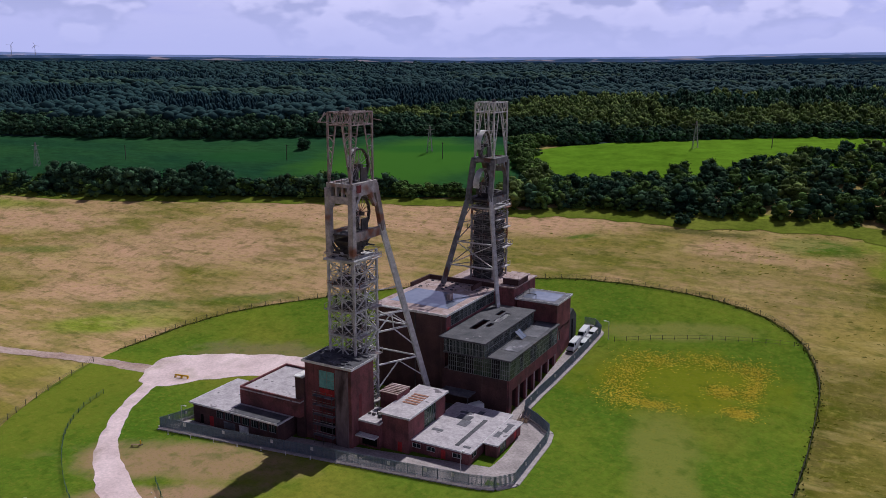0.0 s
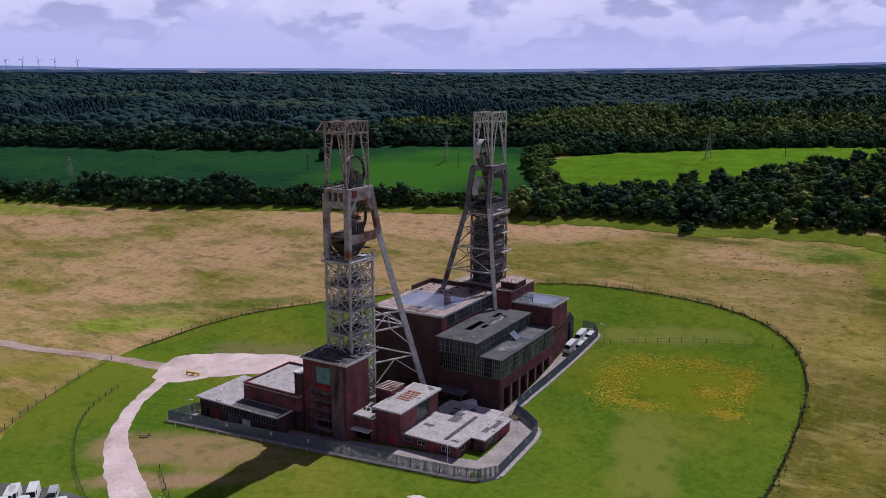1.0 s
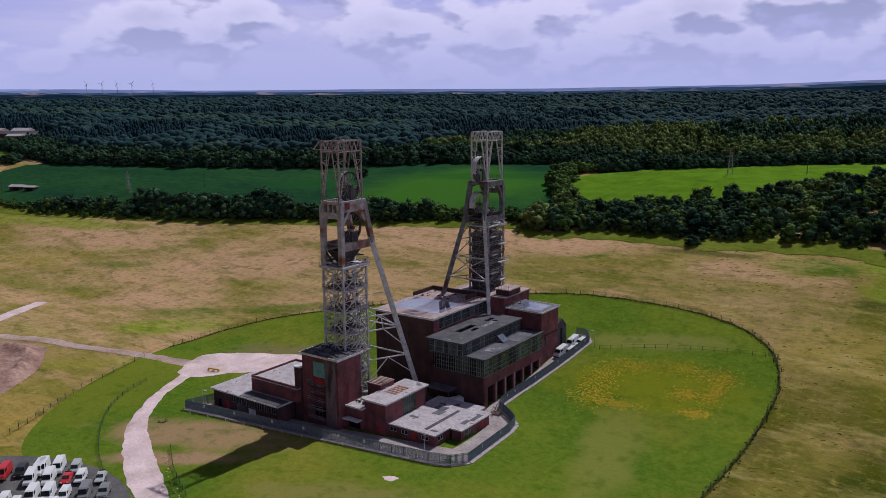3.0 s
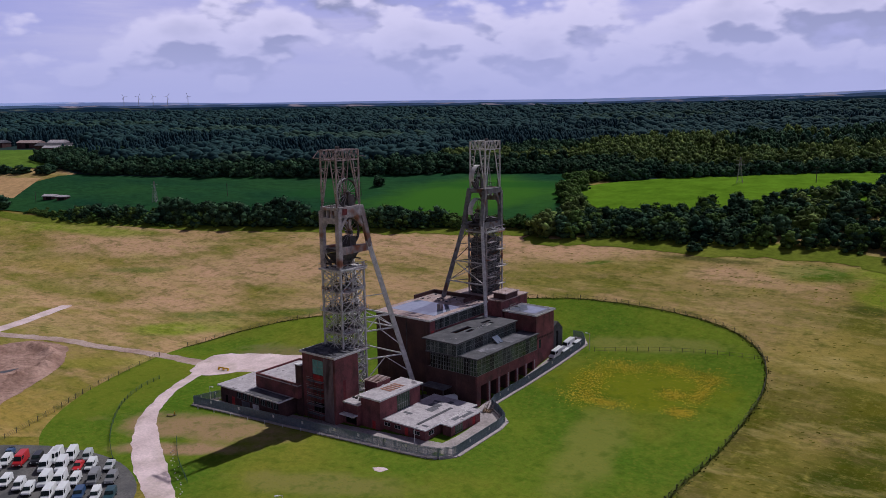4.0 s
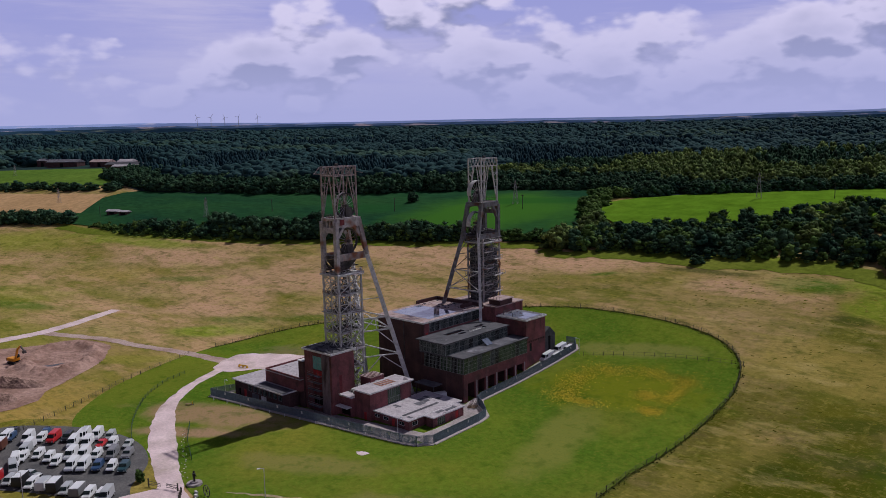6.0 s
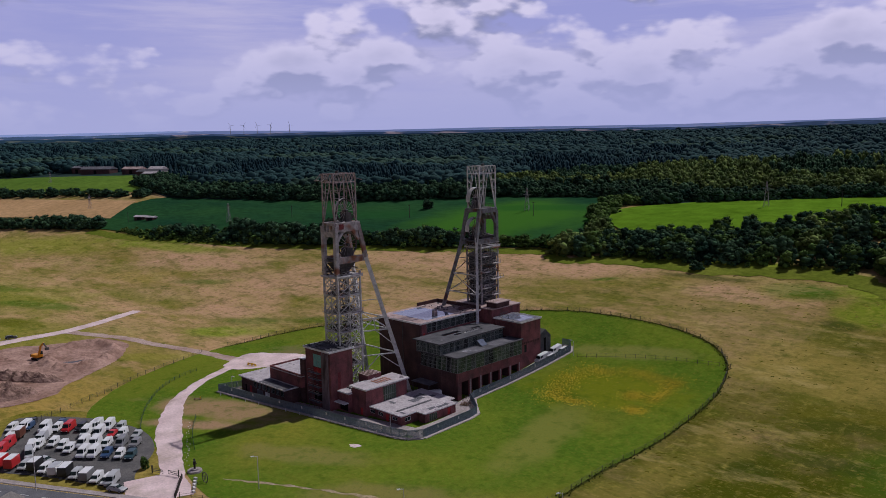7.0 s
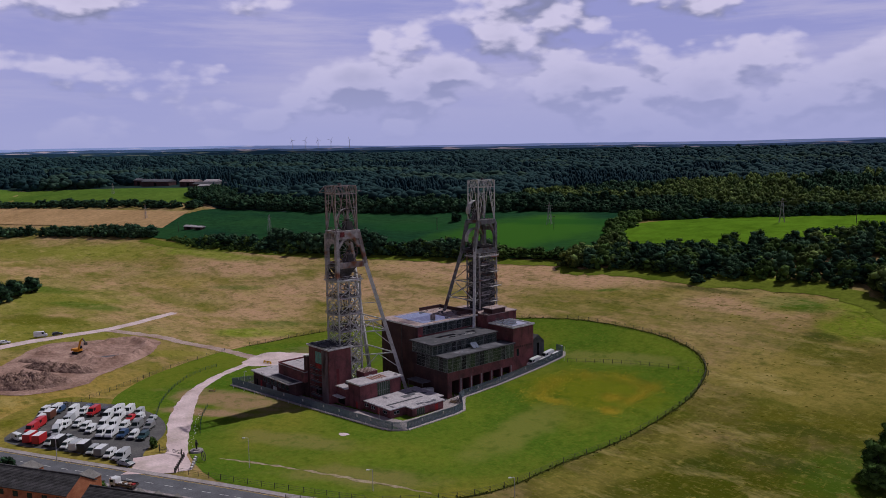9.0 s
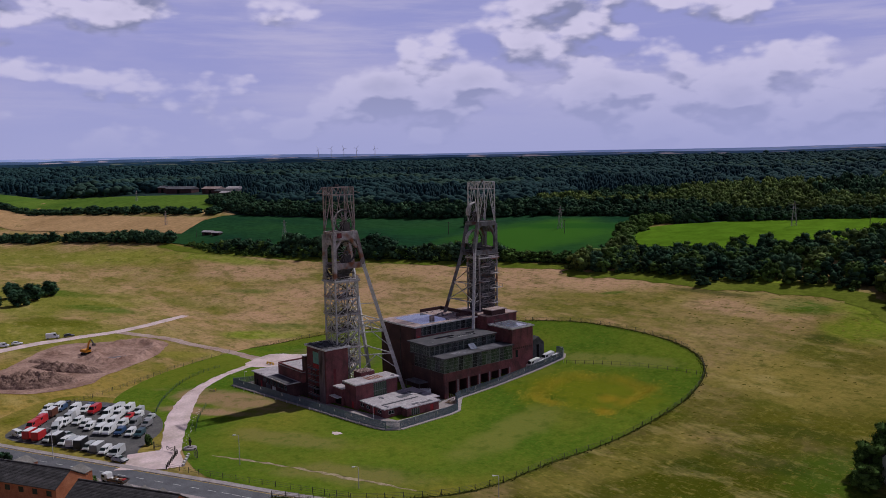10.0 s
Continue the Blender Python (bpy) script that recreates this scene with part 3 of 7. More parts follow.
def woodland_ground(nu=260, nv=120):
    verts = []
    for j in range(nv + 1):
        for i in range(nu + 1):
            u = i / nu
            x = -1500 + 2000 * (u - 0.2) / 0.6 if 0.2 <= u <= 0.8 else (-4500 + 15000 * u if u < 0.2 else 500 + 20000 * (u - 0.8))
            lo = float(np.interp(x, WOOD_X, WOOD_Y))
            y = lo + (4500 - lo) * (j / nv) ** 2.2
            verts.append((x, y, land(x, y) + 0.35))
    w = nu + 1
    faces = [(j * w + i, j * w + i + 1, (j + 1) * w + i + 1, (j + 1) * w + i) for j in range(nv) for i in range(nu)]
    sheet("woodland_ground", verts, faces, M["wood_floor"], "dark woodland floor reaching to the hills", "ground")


woodland_ground()
TRACK = curve_through([(19, -57, 8), (8, -52, 5.6), (-6, -45.5, 5.8), (-20, -38.5, 6.8), (-32, -31.5, 5.8), (-43, -23.5, 4.4), (-53, -12, 3.4), (-60, 1, 3.4), (-64, 10, 6)], 14)
M["gravel_brown"] = mat("brown_gravel", (0.30, 0.20, 0.17), (0.46, 0.35, 0.32), 0.12, 0.95, fine=1.2, spec=0.15)
M["verge"] = mat("rough_verge_grass", (0.12, 0.125, 0.012), (0.33, 0.24, 0.07), 0.06, 0.95, fine=0.7, deep=0.5, spec=0.0)
fan("verge", curve_through([(-66, -60), (-52, -82), (-30, -91), (0, -76), (16, -64), (6, -52), (-10, -44), (-30, -38), (-52, -46)], 5, True), 0.04, M["verge"],
    "rough green grass verge round the vehicle yard", "verge", 10)
ribbon("gravel_track", TRACK, 0.11, M["gravel"], "pale gravel track curving from the gate", "track", 6, 0.55)
APRON = curve_through([(-66, 5), (-71, 13), (-72, 20), (-66, 26), (-58, 30), (-50, 34), (-42, 36), (-34, 33), (-36, 27), (-45, 20), (-53, 12), (-58, 5)], 9, True)
fan("gravel_apron", [(x + 1.1 * noise.noise((x * 0.3, y * 0.3, 2)), y + 1.1 * noise.noise((x * 0.3, y * 0.3, 6))) for x, y in APRON], 0.125, M["gravel"],
    "wide pale gravel apron behind the offices", "track", 10)
ribbon("side_track", curve_through([(-66, 12, 5), (-92, 8, 4), (-112, 3, 4), (-130, 0, 4.4), (-160, -11, 4.6)], 10), 0.09, M["gravel_brown"],
       "pinkish gravel path across the meadow", "track", 4, 0.8)
ribbon("field_track", curve_through([(-178, 27, 5), (-163, -6, 6), (-161, -31, 7), (-158, -54, 7), (-140, -95, 7.5)], 10), 0.10, M["gravel"],
       "pale track past the excavation", "track", 4, 0.8)
ROAD = [(-121, -135.5, 7.4), (-23.4, -87, 7.4), (10.6, -69.5, 7.4), (39.6, -54.5, 7.4), (60.6, -43.5, 7.4), (118, -9.5, 7.4), (258, 77, 7.4), (598, 262, 7.4)]
ribbon("road", curve_through(ROAD, 6), 0.05, M["asphalt"], "grey asphalt road with broken white centre line", "road", 4)


# ---- colliery buildings ----
def wall_with_openings(bm, axis, at, thick, a0, a1, z0, z1, holes):
    """A wall of given thickness in the plane axis=at (thickness goes inwards, sign of thick), with rectangular holes (a0, z0, a1, z1)."""
    cuts_a = sorted({a0, a1, *[h[0] for h in holes], *[h[2] for h in holes]})
    cuts_z = sorted({z0, z1, *[h[1] for h in holes], *[h[3] for h in holes]})
    lo, hi = min(at, at + thick), max(at, at + thick)
    for i in range(len(cuts_a) - 1):
        for j in range(len(cuts_z) - 1):
            ca, cz = (cuts_a[i] + cuts_a[i + 1]) / 2, (cuts_z[j] + cuts_z[j + 1]) / 2
            if any(h[0] < ca < h[2] and h[1] < cz < h[3] for h in holes):
                continue
            if axis == "y":
                box(bm, cuts_a[i], lo, cuts_z[j], cuts_a[i + 1], hi, cuts_z[j + 1])
            else:
                box(bm, lo, cuts_a[i], cuts_z[j], hi, cuts_a[i + 1], cuts_z[j + 1])
    bmesh.ops.remove_doubles(bm, verts=bm.verts, dist=0.0005)


def brick_house(name, label, x0, y0, x1, y1, z0, z1, holes_front=(), holes_right=(), brick="brick", wall=0.35, roof="roof_pale",
                over=0.35, thick=0.3, parapet=0.0, category="building"):
    """A flat-roofed brick block. Holes: front in x, right side in y."""
    top = thing(name, label, category)
    zr = z1 - thick
    bm = bmesh.new()
    wall_with_openings(bm, "y", y0, wall, x0, x1, z0, zr, list(holes_front))
    part("wall", bm, M[brick], top)
    bm = bmesh.new()
    wall_with_openings(bm, "x", x1, -wall, y0 + wall, y1, z0, zr, list(holes_right))
    part("wall", bm, M[brick], top)
    part("wall", boxes((x0, y0 + wall, z0, x0 + wall, y1, zr)), M[brick], top)
    part("wall", boxes((x0 + wall, y1 - wall, z0, x1 - wall, y1, zr)), M[brick], top)
    bm = bmesh.new()
    box(bm, x0 - over, y0 - over, zr, x1 + over, y1 + over, z1)
    r = part("roof", bm, M[roof], top)
    if parapet:
        p, w = parapet, 0.3
        part("parapet", boxes((x0, y0, z1, x1, y0 + w, z1 + p), (x0, y1 - w, z1, x1, y1, z1 + p), (x0, y0 + w, z1, x0 + w, y1 - w, z1 + p),
                              (x1 - w, y0 + w, z1, x1, y1 - w, z1 + p)), M[brick], r)
    else:
        e = 0.1
        part("roof_edge", boxes((x0 - over - e, y0 - over - e, zr - 0.02, x1 + over + e, y0 - over, z1 + 0.04),
                                (x1 + over, y0 - over, zr - 0.02, x1 + over + e, y1 + over, z1 + 0.04),
                                (x0 - over - e, y0 - over, zr - 0.02, x0 - over, y1 + over, z1 + 0.04),
                                (x0 - over - e, y1 + over, zr - 0.02, x1 + over + e, y1 + over + e, z1 + 0.04)), M["white_trim"], r, "pale roof edging")
    return top


def window(top, axis, at, a0, z0, a1, z1, nx=2, nz=1, glass="glass_dark", frame_m="white_trim", depth=0.18, bar=0.08, sign=1):
    """A glazed window set into a wall's hole. sign: +1 where inward is the positive axis."""
    bm = bmesh.new()
    pw, ph = (a1 - a0 - bar) / nx, (z1 - z0 - bar) / nz
    holes = [(a0 + bar + i * pw, z0 + bar + j * ph, a0 + (i + 1) * pw, z0 + (j + 1) * ph) for i in range(nx) for j in range(nz)]
    wall_with_openings(bm, axis, at + sign * depth, sign * 0.08, a0, a1, z0, z1, holes)
    win = part("window", bm, M[frame_m], top)
    c0 = at + sign * (depth + 0.05)
    if axis == "y":
        g = boxes((a0 + 0.01, c0 - 0.008, z0 + 0.01, a1 - 0.01, c0 + 0.008, z1 - 0.01))
    else:
        g = boxes((c0 - 0.008, a0 + 0.01, z0 + 0.01, c0 + 0.008, a1 - 0.01, z1 - 0.01))
    part("pane", g, M[glass], win)
    return win


def build_offices():
    # low front range
    holes = [(-35.2, 0, -34.2, 2.3), (-32.6, 0, -31.3, 2.4)] + [(-30.6 + i * 2.35, 2.3, -28.6 + i * 2.35, 4.0) for i in range(7)]
    low = brick_house("office_range", "long low dark-brick office range with a flat pale roof", -37, -5.8, -14.1, 8, 0, 4.8,
                      holes, (), "brick_dark", roof="roof_pale", over=0.5)
    part("door", boxes((-35.2, -5.65, 0, -34.2, -5.55, 2.3)), M["black"], low, "dark doorway")
    part("door", boxes((-32.6, -5.7, 0, -31.3, -5.55, 2.4)), M["red_paint"], low, "red painted door")
    for h in holes[2:]:
        window(low, "y", -5.8, h[0], h[1], h[2], h[3], 3, 1, "glass_dark", "frame_grey")
    part("boarding", boxes((-28.5, -5.86, 0.6, -25.4, -5.79, 2.1)), M["roof_grey"], low, "grey boarded panel")
    part("boarding", boxes((-24.2, -5.86, 0.4, -21.8, -5.79, 2.1)), M["white_trim"], low, "pale boarded panel")
    part("roof_patch", boxes((-26.8, -6.2, 4.82, -13.8, -2.4, 4.86)), M["roof_dark"], low, "collapsed dark strip of roofing felt")
    up = brick_house("upper_office", "windowless brick block with a pale parapeted roof", -27.3, -1.8, -11.4, 13.5, 4.87, 8.3, (), (), "brick",
                     over=0.0, parapet=0.45)
    part("vent", boxes((-15.2, 8.5, 8.3, -14.4, 9.2, 8.75)), M["steel_dark"], up)


def build_block():
    holes = [(-7.9, 2.0, -4.1, 15.4)]
    b = brick_house("tower_block", "tall red-brick pithead block with a scaffolded window bay", -11.3, 0, 0, 8, 0, 17.1, holes,
                    [(2.6, 5.8, 3.6, 10.6)], "brick", roof="roof_dark", over=0.4, thick=0.45)
    w = window(b, "y", 0, -7.9, 11.6, -4.1, 15.4, 2, 2, "teal", "frame_grey", 0.12)
    w["label"] = "teal glazed top lights"
    for z0, z1, m_, lab in ((9.6, 11.5, "red_paint", "red boarded panel"), (7.2, 9.4, "red_faded", "faded red boarded panel"), (4.6, 7.0, "red_faded", "faded red boarded panel"), (2.0, 4.4, "black", "dark opening")):
        part("infill", boxes((-7.9, 0.2, z0, -4.1, 0.3, z1)), M[m_], b, lab)
        part("transom", boxes((-7.9, 0.12, z1, -4.1, 0.34, z1 + 0.2)), M["brick_dark"], b)
    part("red_sign", boxes((-0.2, 2.6, 5.8, 0.004, 3.6, 10.6)), M["red_faded"], b, "faded red panel on brick")
    part("pier", boxes((-3.6, -0.35, 0, -0.7, -0.004, 16.2)), M["render_grey"], b, "grey rendered pier with dark stains")
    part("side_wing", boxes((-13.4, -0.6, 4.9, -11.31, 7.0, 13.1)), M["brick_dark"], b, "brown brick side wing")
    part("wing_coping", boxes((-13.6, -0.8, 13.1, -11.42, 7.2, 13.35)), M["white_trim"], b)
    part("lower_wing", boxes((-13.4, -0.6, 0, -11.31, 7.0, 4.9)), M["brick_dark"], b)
    for i in range(60):
        x, y = random.uniform(-11.4, -0.6), random.uniform(-0.2, 7.4)
        s = random.uniform(0.15, 0.75)
        part("roof_debris", boxes((x, y, 17.1, x + s * 1.6, y + s, 17.1 + s * 0.5)), M["roof_dark"], b)
    sc = thing("scaffold", "grey tubular scaffold with boarded lifts against the bay", "scaffold")
    for x in (-8.3, -6.0, -3.7):
        for y in (-1.5, -0.3):
            bm = bmesh.new()
            tube(bm, (x, y, 0), (x, y, 11.0), 0.05, 0.05, 6)
            part("standard", bm, M["steel_dark"], sc)
    for z in (1.9, 4.2, 6.3, 8.4, 10.3):
        part("lift", boxes((-8.5, -1.6, z, -3.5, -0.4, z + 0.08)), M["roof_grey"], sc)
        part("guard_rail", beams(0.06, ((-8.5, -1.5, z + 1.0), (-3.5, -1.5, z + 1.0)), ((-8.5, -1.5, z + 0.5), (-3.5, -1.5, z + 0.5))),
             M["steel"], sc)


def build_mid():
    holes_r = [(9.8, 2.0, 14.6, 7.0)]
    m = brick_house("stair_block", "two-storey red-brick block with a pale slab roof", 4.9, 3.5, 11, 18.7, 0, 7.8,
                    [(8.4, 0, 9.5, 2.2)], holes_r, "brick", roof="roof_pale", over=0.45, thick=0.35)
    part("door", boxes((8.4, 3.62, 0, 9.5, 3.7, 2.2)), M["red_paint"], m, "dark red door")
    window(m, "x", 11, 9.8, 2.0, 14.6, 7.0, 6, 2, "glass_green", "frame_grey", 0.1, sign=-1)
    for i in range(5):
        part("board", boxes((6.0, 9.3 + i * 1.15, 7.82, 9.4, 9.95 + i * 1.15, 7.9)), M["plank_red"], m, "red-brown roof boards")
    link = brick_house("link_block", "low brick link with a flat roof and white canopy", 0.02, 2.4, 4.88, 9, 0, 5.6, [(0.6, 0.3, 4.3, 2.6)], (), "brick",
                       roof="roof_pale", over=0.1)
    part("opening", boxes((0.6, 2.7, 0.3, 4.3, 2.75, 2.6)), M["black"], link, "dark opening")
    part("canopy", boxes((0.2, 0.7, 2.7, 4.85, 2.38, 2.95)), M["white_trim"], link, "white canopy slab")
    plant = thing("plant_house", "small brick plant house with a slatted roof", "building")
    part("wall", boxes((0.6, 9.6, 0, 4.7, 14.6, 9.0)), M["brick"], plant)
    for i in range(7):
        part("roof_slat", boxes((0.4, 9.4 + i * 0.78, 9.0, 4.9, 9.82 + i * 0.78, 9.16)), M["roof_rust"], plant)
    part("window", boxes((4.7, 11.2, 5.9, 4.76, 12.3, 8.0)), M["white_trim"], plant)
    for i in range(14):
        x, y = random.uniform(0.4, 4.4), random.uniform(4.5, 8.5)
        s = random.uniform(0.3, 0.9)
        part("rubble", boxes((x, y, 5.6, x + s, y + s * 0.7, 5.6 + s * 0.8)), M["steel_dark"], link)


def build_low():
    wins = [(11.0, 1.0, 12.9, 2.0), (14.3, 1.0, 16.2, 2.0), (20.0, 1.0, 22.0, 2.0), (17.4, 0, 18.5, 2.0)]
    l = brick_house("baths_range", "single-storey brick range with a patched pale roof", 11.05, 4.9, 23.6, 24.4, 0, 2.9, wins, [(6.2, 0.9, 8.2, 2.0)], "brick",
                    roof="roof_pale", over=0.4, thick=0.25)
    for h in wins[:3]:
        window(l, "y", 4.9, *h, 2, 1, "glass_dark", "white_trim", 0.05)
    window(l, "x", 23.6, 6.2, 0.9, 8.2, 2.0, 2, 1, "glass_dark", "white_trim", 0.05, sign=-1)
    part("door", boxes((17.4, 4.98, 0, 18.5, 5.04, 2.0)), M["red_paint"], l, "red painted door")
    part("felt_strip", boxes((19.8, 6.2, 2.92, 20.7, 19.5, 2.96)), M["roof_dark"], l, "dark felt strip")
    for x, y, w, d in ((14.2, 17.6, 3.2, 2.2), (12.4, 10.2, 2.4, 1.0), (15.8, 14.6, 2.2, 2.8), (13.6, 20.4, 2.8, 1.0), (21.5, 6.2, 1.6, 0.8), (17.2, 21.5, 1.3, 1.5)):
        part("felt_patch", boxes((x, y, 2.92, x + w, y + d, 2.955)), M["roof_grey"], l, "grey roofing patch")
    w = brick_house("baths_wing", "square brick wing with a pale flat roof and glazed door", 24.42, 10.4, 26.9, 22.2, 0, 2.84, (),
                    [(12.0, 0.2, 15.0, 2.2), (19.0, 0.2, 20.2, 2.1)], "brick", roof="roof_pale", over=0.3, thick=0.25)
    window(w, "x", 26.9, 12.0, 0.2, 15.0, 2.2, 4, 1, "glass_green", "frame_grey", 0.06, sign=-1)
    part("door", boxes((26.75, 19.0, 0.2, 26.82, 20.2, 2.1)), M["red_paint"], w, "red painted door")
    for x, y, a, d in ((24.6, 13.4, 1.2, 2.6), (25.3, 16.2, 1.1, 3.4), (24.8, 19.6, 1.6, 0.8)):
        part("felt_patch", boxes((x, y, 2.86, x + a, y + d, 2.895)), M["roof_grey"], w, "grey roofing patch")


def glazed_strip(top, axis, at, a0, a1, z0, z1, step, sign, glass="glass_green", rows=3, gaps=0.0):
    """Rows of small panes with bars, each bay a window of its own."""
    n = max(1, round((a1 - a0) / step))
    for i in range(n):
        u0, u1 = a0 + (a1 - a0) * i / n, a0 + (a1 - a0) * (i + 1) / n
        window(top, axis, at, u0 + 0.02, z0, u1 - 0.02, z1, 4, rows, glass if random.random() > gaps else "black", "frame_grey", 0.0, 0.07, sign)


def build_glazed():
    g = thing("glazed_workshop", "brick workshop with a long derelict glazed storey above open bays", "building")
    x0, x1, y0, y1 = 4.4, 21.0, 29.4, 58.6
    bays = [(y0 + 1.6 + i * 4.5, land(0, 40) - 0.5, y0 + 4.9 + i * 4.5, 5.4) for i in range(6)]
    bm = bmesh.new()
    wall_with_openings(bm, "x", x1, -0.5, y0, y1, -0.5, 8.2, bays)
    part("wall", bm, M["brick"], g)
    # Front wall in the darker brick: its shade is in the colour.
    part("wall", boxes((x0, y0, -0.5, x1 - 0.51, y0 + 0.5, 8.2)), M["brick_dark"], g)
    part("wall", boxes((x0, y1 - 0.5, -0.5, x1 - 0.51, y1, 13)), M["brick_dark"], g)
    part("floor_slab", boxes((x0, y0 + 0.5, 7.6, x1 - 0.51, y1 - 0.5, 8.0)), M["concrete"], g)
    # Rear wall painted black to show the bays as unlit.
    part("rear_wall", boxes((x0 + 9, y0 + 0.51, -0.4, x0 + 9.29, y1 - 0.51, 7.59)), M["black"], g, "interior wall blackened for the dark of the bays")
    part("bay_floor", boxes((x0 + 9.3, y0 + 0.52, -0.3, x1 - 0.52, y1 - 0.52, 0.14)), M["tarmac_old"], g)
    for b in bays:
        part("bay_wall", boxes((x0 + 9.3, b[2] + 0.35, 0.14, x1 - 0.55, b[2] + 0.6, 7.58)), M["brick_dark"], g)
        part("bay_post", boxes((x1 - 0.1, b[2] + 0.3, -0.4, x1 + 0.08, b[2] + 0.7, 5.6)), M["concrete"], g)
    glazed_strip(g, "x", x1, y0, y1, 8.2, 12.6, 2.0, -1, "glass_green", 4, 0.15)
    glazed_strip(g, "y", y0, x0 + 1.6, x1 - 0.1, 8.2, 12.6, 2.0, 1, "glass_green", 4, 0.5)
    part("lower_roof", boxes((15.6, y0 - 0.5, 12.65, x1 + 0.5, y1 + 0.4, 13.0)), M["roof_dark"], g)
    part("roof_panel", boxes((16.6, 34.8, 13.02, 20.6, 42.6, 13.08)), M["roof_grey"], g, "grey roof sheet")
    part("roof_panel", boxes((16.6, 46.2, 13.02, 20.6, 56.4, 13.08)), M["roof_grey"], g, "grey roof sheet")
    sl = bmesh.new()
    for k in range(2):
        y = 43.2 + k * 1.4
        v = [sl.verts.new(p) for p in ((16.1, y, 14.6), (18.0, y, 13.1), (18.0, y + 1.3, 13.1), (16.1, y + 1.3, 14.6))]
        sl.faces.new(v)
    ex = bmesh.ops.extrude_face_region(sl, geom=sl.faces[:])
    bmesh.ops.translate(sl, verts=[v for v in ex["geom"] if isinstance(v, bmesh.types.BMVert)], vec=(0.05, 0, 0.06))
    part("skylight", sl, M["pond"], g, "sloping glass skylight")
    # upper dark roof with clerestory
    glazed_strip(g, "x", 15.6, y0 - 1.4, 56.0, 13.0, 15.9, 2.0, -1, "glass_dark", 2, 0.1)
    glazed_strip(g, "y", y0 - 1.4, 5.6, 15.5, 13.0, 15.9, 1.4, 1, "glass_dark", 2, 0.2)
    part("ledge", boxes((x0 + 1.0, y0 - 1.5, 12.66, 15.5, y0 + 0.3, 12.98)), M["roof_dark"], g)
    hole = [(8.0, 35.5, 9.8, 43.2), (10.6, 38.5, 11.8, 41.5), (10.6, 43.0, 12.2, 50.5), (8.8, 48.0, 10.0, 52.0)]
    bm = bmesh.new()
    xs = sorted({4.6, 16.0, *[h[0] for h in hole], *[h[2] for h in hole]})
    ys = sorted({27.4, 56.4, *[h[1] for h in hole], *[h[3] for h in hole]})
    for i in range(len(xs) - 1):
        for j in range(len(ys) - 1):
            cx, cy = (xs[i] + xs[i + 1]) / 2, (ys[j] + ys[j + 1]) / 2
            if not any(h[0] < cx < h[2] and h[1] < cy < h[3] for h in hole):
                box(bm, xs[i], ys[j], 16.1, xs[i + 1], ys[j + 1], 16.45)
    bmesh.ops.remove_doubles(bm, verts=bm.verts, dist=0.0005)
    part("upper_roof", bm, M["roof_dark"], g, "dark felt roof with fallen-in holes")
    for i in range(9):
        part("rafter", boxes((10.7, 43.1 + i * 0.8, 16.15, 12.1, 43.25 + i * 0.8, 16.4)), M["white_trim"], g)
    c = thing("canopy_lean_to", "grey corrugated lean-to over the yard", "lean-to")
    part("roof", boxes((5.5, 25.6, 4.0, 13.0, 29.38, 4.2)), M["roof_grey"], c)
    for x in (5.8, 12.6):
        part("post", boxes((x, 25.8, 0, x + 0.2, 26.0, 4.0)), M["steel_dark"], c)


